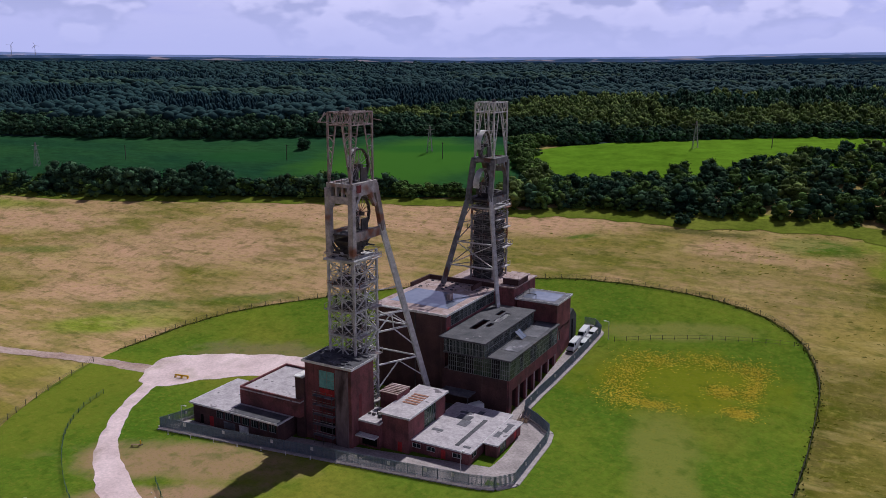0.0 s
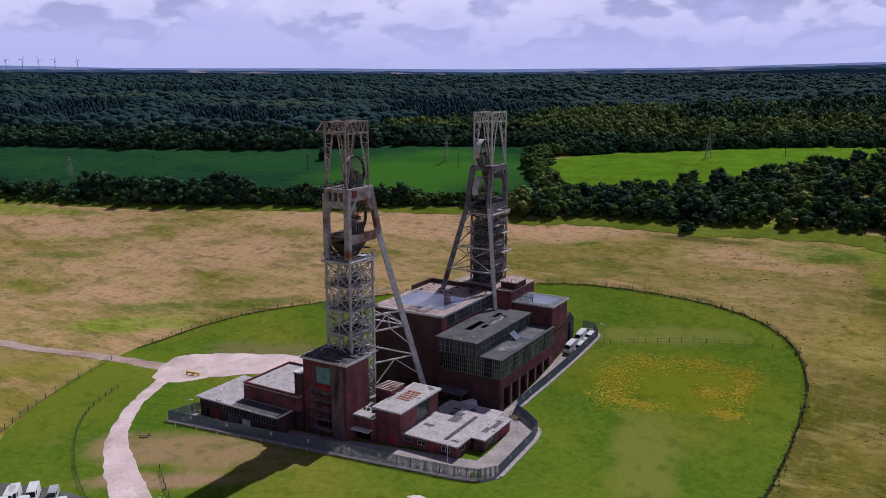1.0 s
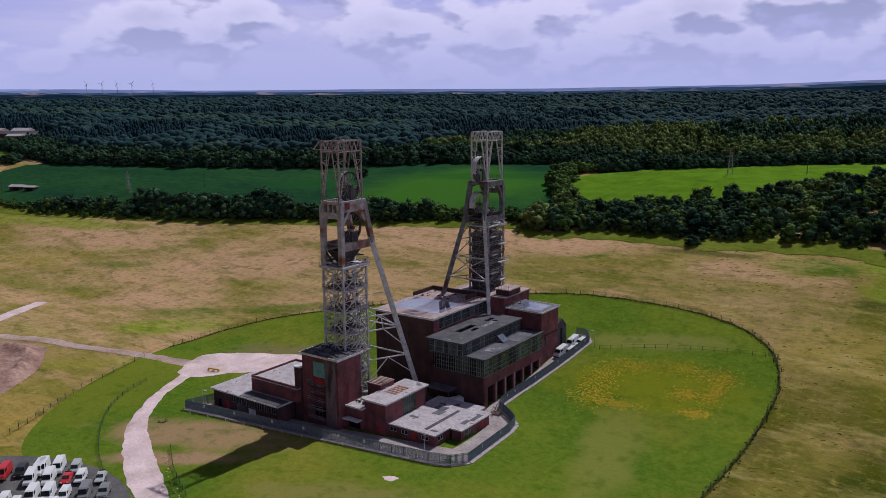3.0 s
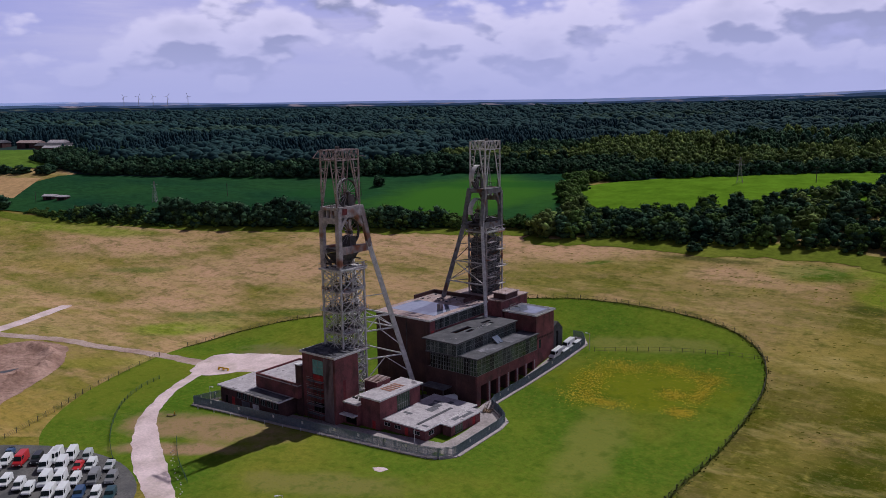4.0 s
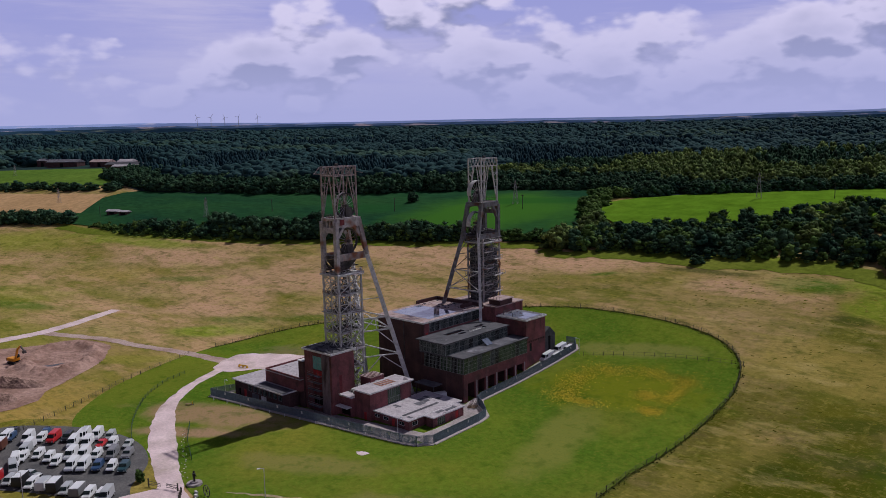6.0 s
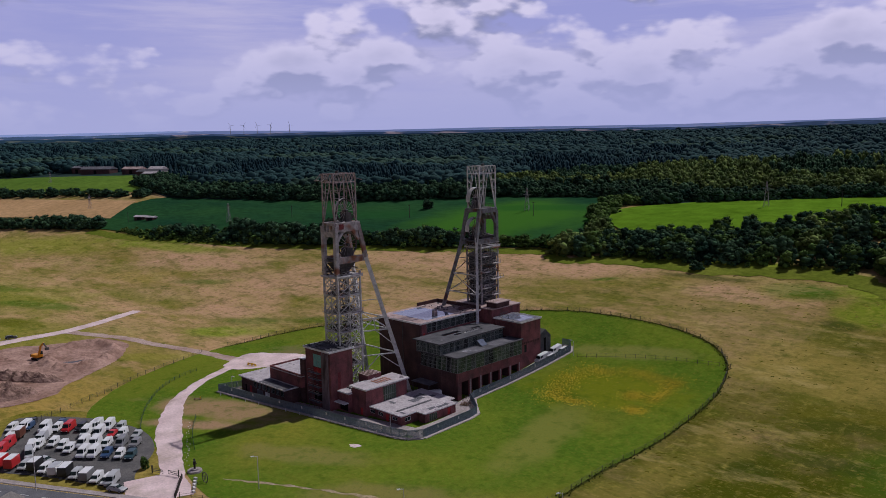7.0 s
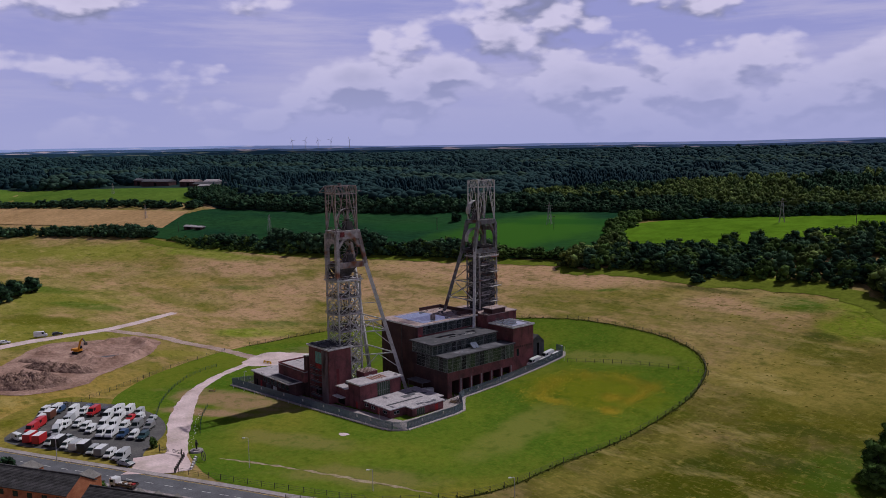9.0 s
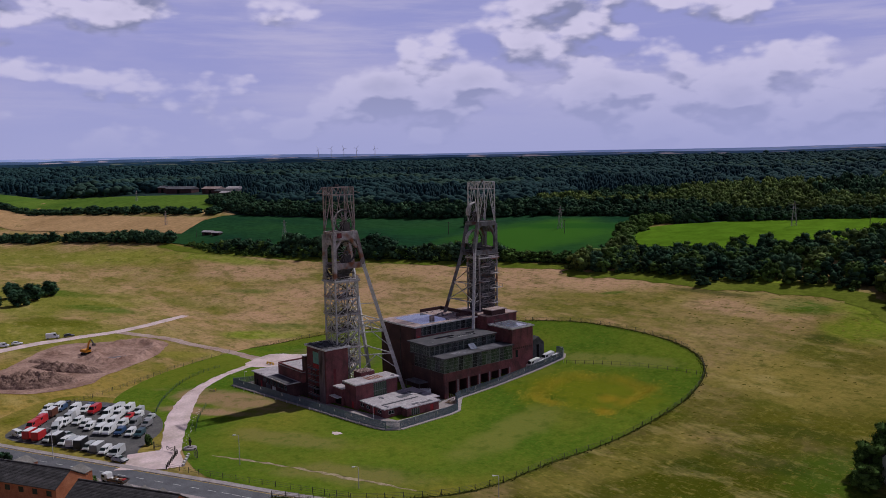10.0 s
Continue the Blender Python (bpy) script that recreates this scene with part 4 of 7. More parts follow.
def build_hall():
    h = thing("winding_hall", "tall brick winding-engine hall with a stained flat roof", "building")
    x0, x1, y0, y1, z1 = -14.5, 4.35, 31.0, 57.5, 20.3
    # Shaded front of the hall, darkened by its brick colour.
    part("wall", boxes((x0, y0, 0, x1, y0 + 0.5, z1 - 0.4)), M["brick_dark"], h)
    part("wall", boxes((x0, y0 + 0.51, 0, x0 + 0.5, y1, z1 - 0.4)), M["brick"], h)
    part("wall", boxes((x0 + 0.51, y1 - 0.5, 0, x1, y1, z1 - 0.4)), M["brick"], h)
    part("wall", boxes((x1 - 0.5, y0 + 0.51, 0, x1, y1 - 0.51, 16.9)), M["brick"], h)
    part("corner_pier", boxes((x1 - 0.5, y0 + 0.51, 16.9, x1, y0 + 2.6, z1 - 0.4)), M["brick"], h)
    glazed_strip(h, "x", x1, y0 + 2.6, y1 - 0.6, 16.9, 19.8, 2.2, -1, "glass_dark", 2, 0.05)
    part("roof", boxes((x0 - 0.4, y0 - 0.4, z1 - 0.4, x1 + 0.5, y1 + 0.3, z1)), M["roof_rust"], h)
    part("water_sheet", boxes((x0 + 1.5, y0 + 4.2, z1 + 0.004, x1 - 1.6, y1 - 10, z1 + 0.02)), M["pond"], h, "rainwater lying on the roof")
    part("roof_edge", boxes((x1 + 0.5, y0 - 0.5, z1 - 0.42, x1 + 0.62, y1 + 0.3, z1 + 0.08), (x0 - 0.4, y0 - 0.52, z1 - 0.42, x1 + 0.5, y0 - 0.4, z1 + 0.08)),
         M["white_trim"], h)
    part("parapet", boxes((x0 - 0.4, y1 - 0.2, z1, x1 + 0.5, y1 + 0.3, z1 + 1.1), (x0 - 0.4, y1 - 9.5, z1, x0 + 0.1, y1 - 0.21, z1 + 1.1),
                          (x1 - 4, y1 - 5.5, z1, x1 - 3.6, y1 - 0.21, z1 + 1.1)), M["brick_dark"], h)
    part("stack", boxes((x1 - 5.2, 41.2, z1, x1 - 4.2, 42.6, z1 + 1.6)), M["steel_rust"], h)
    for i in range(30):
        x, y, s = random.uniform(x0 + 0.5, x1 - 1), random.uniform(y1 - 9, y1 - 1), random.uniform(0.2, 0.8)
        part("roof_debris", boxes((x, y, z1, x + s, y + s * 0.6, z1 + s * 0.3)), M["roof_dark"], h)
    part("red_panel", boxes((x1 - 0.01, y0 + 1.0, 14.2, x1 + 0.05, y0 + 1.9, 17.0)), M["red_paint"], h)
    part("drain_pipe", beams(0.18, ((-3.5, y0 - 0.12, 0), (-3.5, y0 - 0.12, 19.6))), M["steel_dark"], h)
    s = thing("shaft_house", "brick house round the rear shaft with a littered roof", "building")
    part("wall", boxes((-9.0, 57.9, 0, 9.4, 72, 20.5)), M["brick"], s)
    part("roof", boxes((-9.3, 57.82, 20.5, 9.7, 72.3, 20.8)), M["roof_rust"], s)
    part("cabin", boxes((5.4, 60.0, 20.8, 9.6, 66.4, 22.4)), M["brick_dark"], s)
    part("cabin_roof", boxes((5.0, 59.6, 22.4, 10.0, 66.8, 22.65)), M["roof_rust"], s)
    for i in range(5):
        part("rail_post", boxes((5.2 + i * 1.1, 59.7, 22.65, 5.26 + i * 1.1, 59.76, 23.6)), M["steel_dark"], s)
    e = brick_house("end_block", "tall red-brick end block with a wet flat roof", 9.8, 58.8, 20.6, 68.6, 0, 18.1, (),
                    [(60.4, 8.0, 61.6, 10.5)], "brick", roof="roof_grey", over=0.3, thick=0.4)
    part("pool", boxes((10.8, 60.0, 18.104, 19.4, 67.2, 18.12)), M["pond"], e, "rainwater on the roof")
    part("window", boxes((20.4, 60.4, 8.0, 20.5, 61.6, 10.5)), M["glass_dark"], e)
    for i in range(10):
        part("dentil", boxes((20.61, 59.4 + i * 0.9, 10.8, 20.75, 59.8 + i * 0.9, 11.4)), M["brick_dark"], e)
    part("roof_frame", beams(0.12, ((11, 60, 18.1), (11, 60, 19.3)), ((14.5, 60, 18.1), (14.5, 60, 19.3)), ((11, 60, 19.3), (14.5, 60, 19.3)),
                             ((11, 64, 18.1), (11, 64, 19.3)), ((11, 60, 19.3), (11, 64, 19.3))), M["steel_dark"], e)
    a = thing("gabled_shed", "grey sheeted shed against the end block", "shed")
    bm = bmesh.new()
    prof = ((68.7, 0), (74.2, 0), (74.2, 11.2), (71.4, 13.6), (68.7, 12.2))
    lo, hi = [bm.verts.new((13.0, y, z)) for y, z in prof], [bm.verts.new((20.4, y, z)) for y, z in prof]
    bm.faces.new(lo), bm.faces.new(hi[::-1])
    for i in range(5):
        bm.faces.new((lo[i], hi[i], hi[(i + 1) % 5], lo[(i + 1) % 5]))
    bmesh.ops.recalc_face_normals(bm, faces=bm.faces)
    part("sheeting", bm, M["louvre"], a)
    part("door", boxes((20.41, 70.6, 4.0, 20.5, 71.6, 10.8)), M["black"], a)


build_offices()
build_block()
build_mid()
build_low()
build_glazed()
build_hall()


# ---- headframes ----
def arc_plate(c, r, half, a0, a1, thick=0.08, n=18):
    bm = bmesh.new()
    rows = []
    for i in range(n + 1):
        a = radians(a0 + (a1 - a0) * i / n)
        rows.append([bm.verts.new((c[0] + dx, c[1] + math.cos(a) * rr, c[2] + math.sin(a) * rr))
                     for dx, rr in ((-half, r), (half, r), (half, r - thick), (-half, r - thick))])
    for p, q in zip(rows, rows[1:]):
        for k in range(4):
            bm.faces.new((p[k], p[(k + 1) % 4], q[(k + 1) % 4], q[k]))
    bm.faces.new(rows[0]), bm.faces.new(rows[-1][::-1])
    return bm


def wheel(parent, c, r, guard, name="sheave_wheel"):
    """A winding wheel standing in the y-z plane, with a curved guard over part of its rim."""
    bm = bmesh.new()
    n, w = 40, 0.3
    rows = []
    for i in range(n):
        a = i * math.tau / n
        rows.append([bm.verts.new((c[0] + dx, c[1] + math.cos(a) * rr, c[2] + math.sin(a) * rr))
                     for dx, rr in ((-w, r), (w, r), (w, r - 0.3), (-w, r - 0.3))])
    for i in range(n):
        p, q = rows[i], rows[(i + 1) % n]
        for k in range(4):
            bm.faces.new((p[k], p[(k + 1) % 4], q[(k + 1) % 4], q[k]))
    wh = part(name, bm, M["steel_dark"], parent, "dark spoked steel winding wheel")
    for i in range(16):
        a = i * math.tau / 16
        d = Vector((0, math.cos(a), math.sin(a)))
        part("spoke", beams(0.1, (Vector(c) + d * 0.3, Vector(c) + d * (r - 0.28))), M["steel"], wh)
    bm = bmesh.new()
    tube(bm, (c[0] - 0.9, c[1], c[2]), (c[0] + 0.9, c[1], c[2]), 0.42, 0.42, 12)
    part("hub", bm, M["steel_dark"], wh)
    a0, a1, half = guard
    part("wheel_guard", arc_plate(c, r + 0.3, half, a0, a1), M["steel_light"], parent, "pale curved plate guard over the wheel")


def x_brace(pts, w):
    a, b, c, d = pts
    return beams(w, (a, c), (b, d))


def headframe(name, label, at, turn, clad, foot_z=0.0, lat_foot=0.0, top=36.5, foot=(9.6, 16.6)):
    """Local frame: shaft at the origin, back legs raking towards +y."""
    h = thing(name, label, "headframe", at, turn)
    X, Y = 3.1, 4.1
    # lattice shaft tower
    post_m = M["steel_slate"] if clad else M["steel_light"]
    corners = ((-X, -Y), (X, -Y), (X, Y), (-X, Y))
    levels = [lat_foot + (top - lat_foot) * i / 7 for i in range(8)]
    for cx, cy in corners:
        part("post", boxes((cx - 0.22, cy - 0.22, lat_foot, cx + 0.22, cy + 0.22, top + 1.6)), M["steel"] if clad else M["steel_light"], h)
    for i, z in enumerate(levels[1:], 1):
        part("ring_beam", beams(0.34, *[((*corners[k], z), (*corners[(k + 1) % 4], z)) for k in range(4)]), post_m, h)
    for i in range(7):
        z0, z1 = levels[i] + 0.1, levels[i + 1] - 0.1
        for k in range(4):
            a, b = corners[k], corners[(k + 1) % 4]
            part("brace", x_brace(((*a, z0), (*b, z0), (*b, z1), (*a, z1)), 0.21), post_m, h)
    faces = [(Vector((*corners[k], 0)), Vector((*corners[(k + 1) % 4], 0))) for k in range(4)]
    up = Vector((0, 0, 1))
    for a, b in faces:
        m = (a + b) / 2
        part("mid_post", beams(0.2, (m + up * lat_foot, m + up * top)), post_m, h)
        for i in range(0 if clad else 7):
            za, zc, ze = levels[i], (levels[i] + levels[i + 1]) / 2, levels[i + 1]
            part("sub_ring", beams(0.16, (a + up * zc, b + up * zc)), post_m, h)
            part("web_brace", beams(0.12, (m + up * za, a + up * zc), (m + up * za, b + up * zc), (m + up * ze, a + up * zc), (m + up * ze, b + up * zc)), post_m, h)
    for i in range(1, 8):
        z = levels[i]
        o = [Vector((cx * 1.09, cy * 1.07, z)) for cx, cy in corners]
        bm = bmesh.new()
        for p, q in zip(o, o[1:] + o[:1]):
            for dz in (0.55, 1.1):
                beam(bm, p + up * dz, q + up * dz, 0.07)
            for k in range(5):
                r = p + (q - p) * (k / 5)
                beam(bm, r, r + up * 1.1, 0.06)
        part("deck_rail", bm, M["steel"], h)
        for sx, sy in ((-1, -1), (1, 1)) if i % 2 else ((-1, 1), (1, -1)):
            part("bracket_deck", boxes((min(sx * X, sx * (X + 1.3)), min(sy * 0.4, sy * Y), z - 0.1, max(sx * X, sx * (X + 1.3)), max(sy * 0.4, sy * Y), z + 0.06)), M["steel"], h)
            part("bracket_rail", beams(0.08, ((sx * (X + 1.25), sy * 0.4, z + 1.1), (sx * (X + 1.25), sy * Y, z + 1.1)), ((sx * (X + 1.25), sy * 0.4, z), (sx * (X + 1.25), sy * 0.4, z + 1.1)),
                                       ((sx * (X + 1.25), sy * Y, z - 0.1), (sx * (X + 1.25), sy * Y, z + 1.1)), ((sx * (X + 1.2), sy * 2.4, z), (sx * X, sy * 2.4, z - 1.5))), M["steel"], h)
    if not clad:
        for i in range(1, 7):
            bm = bmesh.new()
            for _ in range(26):
                p = Vector((random.uniform(-X + 0.5, X - 0.5), random.uniform(-Y + 0.5, Y - 0.5), levels[i] + random.uniform(0.1, 2.6)))
                q = p + Vector((random.gauss(0, 1.2), random.gauss(0, 1.5), random.gauss(0, 1.4)))
                q = Vector((min(X - 0.4, max(0.4 - X, q.x)), min(Y - 0.4, max(0.4 - Y, q.y)), min(levels[i + 1] - 0.2, max(levels[i] + 0.1, q.z))))
                beam(bm, p, q, random.uniform(0.08, 0.24))
            tagged(part("pipework", bm, M["steel_dark"], h, "dark pipes and cables inside the tower"), kind="stuff")
    for x in (-0.9, 0.9):
        for y in (-1.6, 1.6):
            part("shaft_guide", beams(0.2, ((x, y, lat_foot), (x, y, top))), M["steel"], h)
    for i in (2, 3, 4, 5, 6, 7):
        z = levels[i]
        part("deck", boxes((-X + 0.3, -Y + 0.3, z + 0.02, X - 0.3, Y - 0.3, z + 0.14)), M["steel_dark"], h)
        bm = bmesh.new()
        for _ in range(34):
            x, y, s = random.uniform(-X + 0.4, X - 1), random.uniform(-Y + 0.4, Y - 1), random.uniform(0.2, 0.8)
            box(bm, x, y, z + 0.14, x + s, y + s * 0.7, z + 0.14 + s)
        tagged(part("debris", bm, M["steel_dark"], h), kind="stuff")
    if clad:
        part("casing", boxes((-X + 0.5, -Y + 0.5, lat_foot, X - 0.5, Y - 0.5, top - 2)), M["louvre"], h, "grey louvred shaft casing")
        n = 46
        for i in range(n):
            z = lat_foot + 1 + (top - 4 - lat_foot) * i / n
            part("louvre", boxes((-X + 0.38, -Y + 0.38, z, X - 0.38, Y - 0.38, z + 0.26)), M["louvre"], h)
    part("platform", boxes((-X - 0.7, -Y - 0.7, top + 0.2, X + 0.7, Y + 0.7, top + 0.55)), M["steel_light"], h)
    part("side_walkway", boxes((-X - 1.2, -Y - 1.6, levels[3], X + 1.2, -Y - 0.3, levels[3] + 0.12)), M["steel"], h)
    part("walkway_rail", beams(0.07, ((-X - 1.2, -Y - 1.6, levels[3] + 1.1), (X + 1.2, -Y - 1.6, levels[3] + 1.1)),
                               ((-X - 1.2, -Y - 1.6, levels[3]), (-X - 1.2, -Y - 1.6, levels[3] + 1.1)),
                               ((X + 1.2, -Y - 1.6, levels[3]), (X + 1.2, -Y - 1.6, levels[3] + 1.1))), M["steel"], h)
    # stair flights up one side
    for i in range(1, 5):
        s = 1 if i % 2 else -1
        part("stair_flight", beams(0.22, ((X + 0.7, -s * Y * 0.7, levels[i]), (X + 0.7, s * Y * 0.7, levels[i + 1]))), M["steel_light"], h)
    # broken decking and chutes under the lower wheel
    bm = bmesh.new()
    for _ in range(60):
        x, y, z = random.uniform(-X, X - 0.8), random.uniform(-Y, Y - 0.8), top + 0.6 + random.uniform(0, 3.4)
        sx = random.uniform(0.15, 1.6)
        box(bm, x, y, z, x + sx, y + random.uniform(0.15, 1.4), z + random.uniform(0.1, 0.6))
    tagged(part("wreckage", bm, M["steel_dark"], h, "tangle of dark broken steel"), kind="stuff")
    bm = bmesh.new()
    lo, hi3 = [bm.verts.new((sx * 1.1, sy * 1.3, top + 0.9)) for sx, sy in ((-1, -1), (1, -1), (1, 1), (-1, 1))], [bm.verts.new((sx * 2.5, sy * 3.3, top + 4.0)) for sx, sy in ((-1, -1), (1, -1), (1, 1), (-1, 1))]
    bm.faces.new(lo[::-1]), bm.faces.new(hi3)
    for i in range(4):
        bm.faces.new((lo[i], lo[(i + 1) % 4], hi3[(i + 1) % 4], hi3[i]))
    part("hopper", bm, M["steel_dark"], h, "dark steel hopper")
    for s in (-1, 1):
        part("chute_plate", beams(0.5, ((s * 2.6, -Y + 0.2, top + 4.2), (s * 1.0, -Y + 1.4, top + 0.8))), M["steel_dark"], h)
    part("platform_rail", beams(0.1, *[((c[0] * 1.2, c[1] * 1.16, top + 1.7), (d[0] * 1.2, d[1] * 1.16, top + 1.7)) for c, d in zip(corners, corners[1:] + corners[:1])]),
         M["steel"], h)
    plain, rusty = (M["steel_slate"], M["steel_slate"]) if clad else (M["steel"], M["steel_orange"])
    # plated portal with the lower wheel
    z0, z1 = top + 1.0, 52.3
    px, fy, by = 2.75, -3.9, 4.2
    for s in (-1, 1):
        part("portal_leg", beams(1.15, ((s * px, fy, z0), (s * px, fy, z1 - 1))), plain, h)
        bm = bmesh.new()
        beam(bm, (s * px, by, z1 - 0.6), (s * (px + 0.4), by + 2.3, 41.6), 1.1)
        part("portal_leg", bm, rusty, h, "plated leg streaked with orange rust")
        deep = 1.5 if clad else 2.6
        part("side_girder", boxes((s * px - 0.5, fy, z1 - deep, s * px + 0.5, by + 0.4, z1)), plain, h)
        part("knee", beams(0.8, ((s * px, fy + 0.4, z1 - 5.2), (s * px, fy + 2.6, z1 - deep + 0.2))), plain, h)
        if not clad:
            part("knee", beams(0.8, ((s * px, by + 0.2, z1 - 5.2), (s * px, by - 2.0, z1 - 2.4))), plain, h)
        part("lower_girder", boxes((s * px - 0.45, fy, 40.6, s * px + 0.45, by + 2.4, 42.4)), rusty, h)
    for y, m in ((fy, "steel"), (by, "steel")):
        if clad and y > 0:
            part("cross_girder", boxes((-px, y - 0.4, z1 - 1.1, px, y + 0.4, z1 - 0.004)), plain, h)
            continue
        part("cross_girder", boxes((-px, y - 0.45, z1 - 4.0, px, y + 0.45, z1 - 2.6)), plain, h)
        bm = boxes((-px, y - 0.4, z1 - 0.7, px, y + 0.4, z1 - 0.004))
        for i in range(4):
            x = -px + 0.6 + i * (2 * px - 1.2) / 3
            box(bm, x - 0.22, y - 0.38, z1 - 2.6, x + 0.22, y + 0.38, z1 - 0.7)
        part("balustrade_girder", bm, plain, h)
    part("red_panel", boxes((px + 0.51, fy + 1.0, z1 - 1.9, px + 0.58, fy + 2.6, z1 - 0.4)), M["red_faded"], h)
    part("wheel_deck", boxes((-px + 0.4, fy + 0.4, z1 - 0.4, px - 0.4, by - 0.4, z1 - 0.2)), M["steel_dark"], h)
    part("wheel_deck", boxes((-px + 0.5, fy + 0.4, 41.6, px - 0.5, by + 1.8, 41.9)), M["steel_dark"], h)
    guard = (-12, 105, 0.85) if clad else (98, 178, 0.34)
    wheel(h, (0.9, 2.6 if clad else 1.6, 45.6), 3.5, guard)
    wheel(h, (0.9, 2.0 if clad else 1.4, 55.3), 3.5, guard)
    for z in (42.0, 52.3):
        part("bearing_stool", boxes((-0.4, 0.4, z, -0.05, 2.6, z + 2.7)), M["steel_dark"], h)
        part("bearing_stool", boxes((1.85, 0.4, z, 2.2, 2.6, z + 2.7)), M["steel_dark"], h)
    hb = bmesh.new()
    for i in range(9):
        x = -px + 0.2 + i * (2 * px - 0.4) / 8
        box(hb, x - 0.03, fy - 0.3, z1, x + 0.03, fy - 0.24, z1 + 1.1)
    beam(hb, (-px, fy - 0.27, z1 + 1.1), (px, fy - 0.27, z1 + 1.1), 0.07)
    part("handrail", hb, M["steel_dark"], h)
    # back legs
    A, B = Vector((px + 0.25, by + 1.9, 43.0)), Vector((foot[0], foot[1], foot_z))

    def on_leg(z):
        return A + (B - A) * ((z - A.z) / (B.z - A.z))
    for s in (-1, 1):
        side = Matrix.Diagonal((s, 1, 1))
        bm = bmesh.new()
        # one leg of the rear frame runs down past the hall to the workshop roof
        beam(bm, side @ A, side @ (on_leg(16.4) if clad and s < 0 else B), 0.85, 1.15)
        # Rear frame: the leg seen in shade gets a darker steel colour.
        part("back_leg", bm, M["steel_slate"] if clad and s > 0 else M["steel_light"], h, "raking plated back leg")
        leg = lambda z: side @ on_leg(z)
        post = lambda z: Vector((s * X, Y, z))
        if clad:
            for zz in (25.0, 31.0, 36.0):
                part("tie", beams(0.2, (post(zz), leg(zz))), plain, h)
                part("tie_brace", beams(0.18, (post(zz + 4.0), leg(zz))), plain, h)
            continue
        part("tie", beams(0.2, (post(29.0), leg(29.0))), M["steel_light"], h)
        mid = lambda z: (post(z) + leg(z)) / 2
        for zz in (23.4, 19.8):
            part("truss_chord", beams(0.34, (post(zz), leg(zz))), M["steel_light"], h)
        part("truss_web", beams(0.22, (mid(19.8), mid(23.4)), (post(19.8), mid(23.4)), (mid(23.4), leg(19.8))), M["steel_light"], h)
        part("tie_brace", beams(0.26, (mid(19.8), leg(14.8))), M["steel_light"], h)
        part("tie", beams(0.3, (post(12.4), leg(12.4))), M["steel_light"], h)
        part("tie_brace", beams(0.22, (mid(12.4), leg(7.4)), (mid(12.4), post(7.0))), M["steel_light"], h)
    ties = (25.3, 31.2) if clad else (12.4, 19.8, 23.4)
    for zz in ties:
        p = on_leg(zz)
        part("leg_cross_tie", beams(0.3, ((-p.x, p.y, p.z), p)), M["steel_light"], h)
    p, q = on_leg(ties[-2]), on_leg(ties[-1])
    part("leg_brace", beams(0.2, ((-p.x, p.y, p.z), q), (p, (-q.x, q.y, q.z))), M["steel_light"], h)
    # top gantry
    zt, gx, gy = 66.0, 2.6, 3.9
    gc = ((-gx, -gy), (gx, -gy), (gx, gy), (-gx, gy))
    for cx, cy in gc:
        part("gantry_post", boxes((cx - 0.17, cy - 0.17, z1, cx + 0.17, cy + 0.17, zt)), M["steel_rust"] if not clad else M["steel_light"], h)
    steel = M["steel_rust"] if not clad else M["steel_light"]
    zb = zt - 2.4
    for k in range(4):
        a, b = Vector((*gc[k], 0)), Vector((*gc[(k + 1) % 4], 0))
        bm = beams(0.24, (a + Vector((0, 0, zt)), b + Vector((0, 0, zt))), (a + Vector((0, 0, zb)), b + Vector((0, 0, zb))))
        n = 4 if k % 2 == 0 else 5
        for i in range(n):
            p, q2 = a + (b - a) * (i / n), a + (b - a) * ((i + 1) / n)
            beam(bm, p + Vector((0, 0, zb)), (p + q2) / 2 + Vector((0, 0, zt)), 0.11)
            beam(bm, (p + q2) / 2 + Vector((0, 0, zt)), q2 + Vector((0, 0, zb)), 0.11)
        part("gantry_truss", bm, steel, h)
        bm = bmesh.new()
        for s, e in ((a, b), (b, a)):
            lo = s + (e - s) * 0.04 + Vector((0, 0, z1 + 0.3))
            hi = s + (e - s) * 0.36 + Vector((0, 0, zb))
            beam(bm, lo, hi, 0.2)
            m1 = s + (e - s) * 0.0
            for j in range(4):
                za, zc = z1 + 1 + j * 2.3, z1 + 2.3 + j * 2.3
                fa, fc = 0.04 + 0.32 * (za - z1) / (zb - z1), 0.04 + 0.32 * (zc - z1) / (zb - z1)
                beam(bm, m1 + Vector((0, 0, zc)), s + (e - s) * fa + Vector((0, 0, za)), 0.1)
                beam(bm, m1 + Vector((0, 0, zc)), s + (e - s) * fc + Vector((0, 0, zc)), 0.1)
        part("gantry_knee", bm, steel, h)
    bm = beams(0.2, ((0, -gy - 1.6, zt), (0, gy + 1.2, zt)), ((-gx, 0, zt), (gx, 0, zt)))
    if not clad:
        for x in (-gx - 0.6, 0, gx + 0.6):
            beam(bm, (x, -gy, zt), (x, -gy - 1.7, zb + 0.6), 0.14)
        beam(bm, (-gx - 1.0, -gy - 1.7, zb + 0.6), (gx + 1.0, -gy - 1.7, zb + 0.6), 0.2)
        beam(bm, (-gx, -gy, zt), (-gx - 1.2, -gy - 1.5, zb + 0.6), 0.14)
        beam(bm, (gx, gy, zb + 1), (gx + 1.4, gy + 1.4, zb + 0.6), 0.14)
    part("gantry_top", bm, steel, h)
    bm = bmesh.new()
    tube(bm, (-0.6, 0, zt + 0.1), (-0.6, 0, zt + 0.8), 0.5, 0.5, 10)
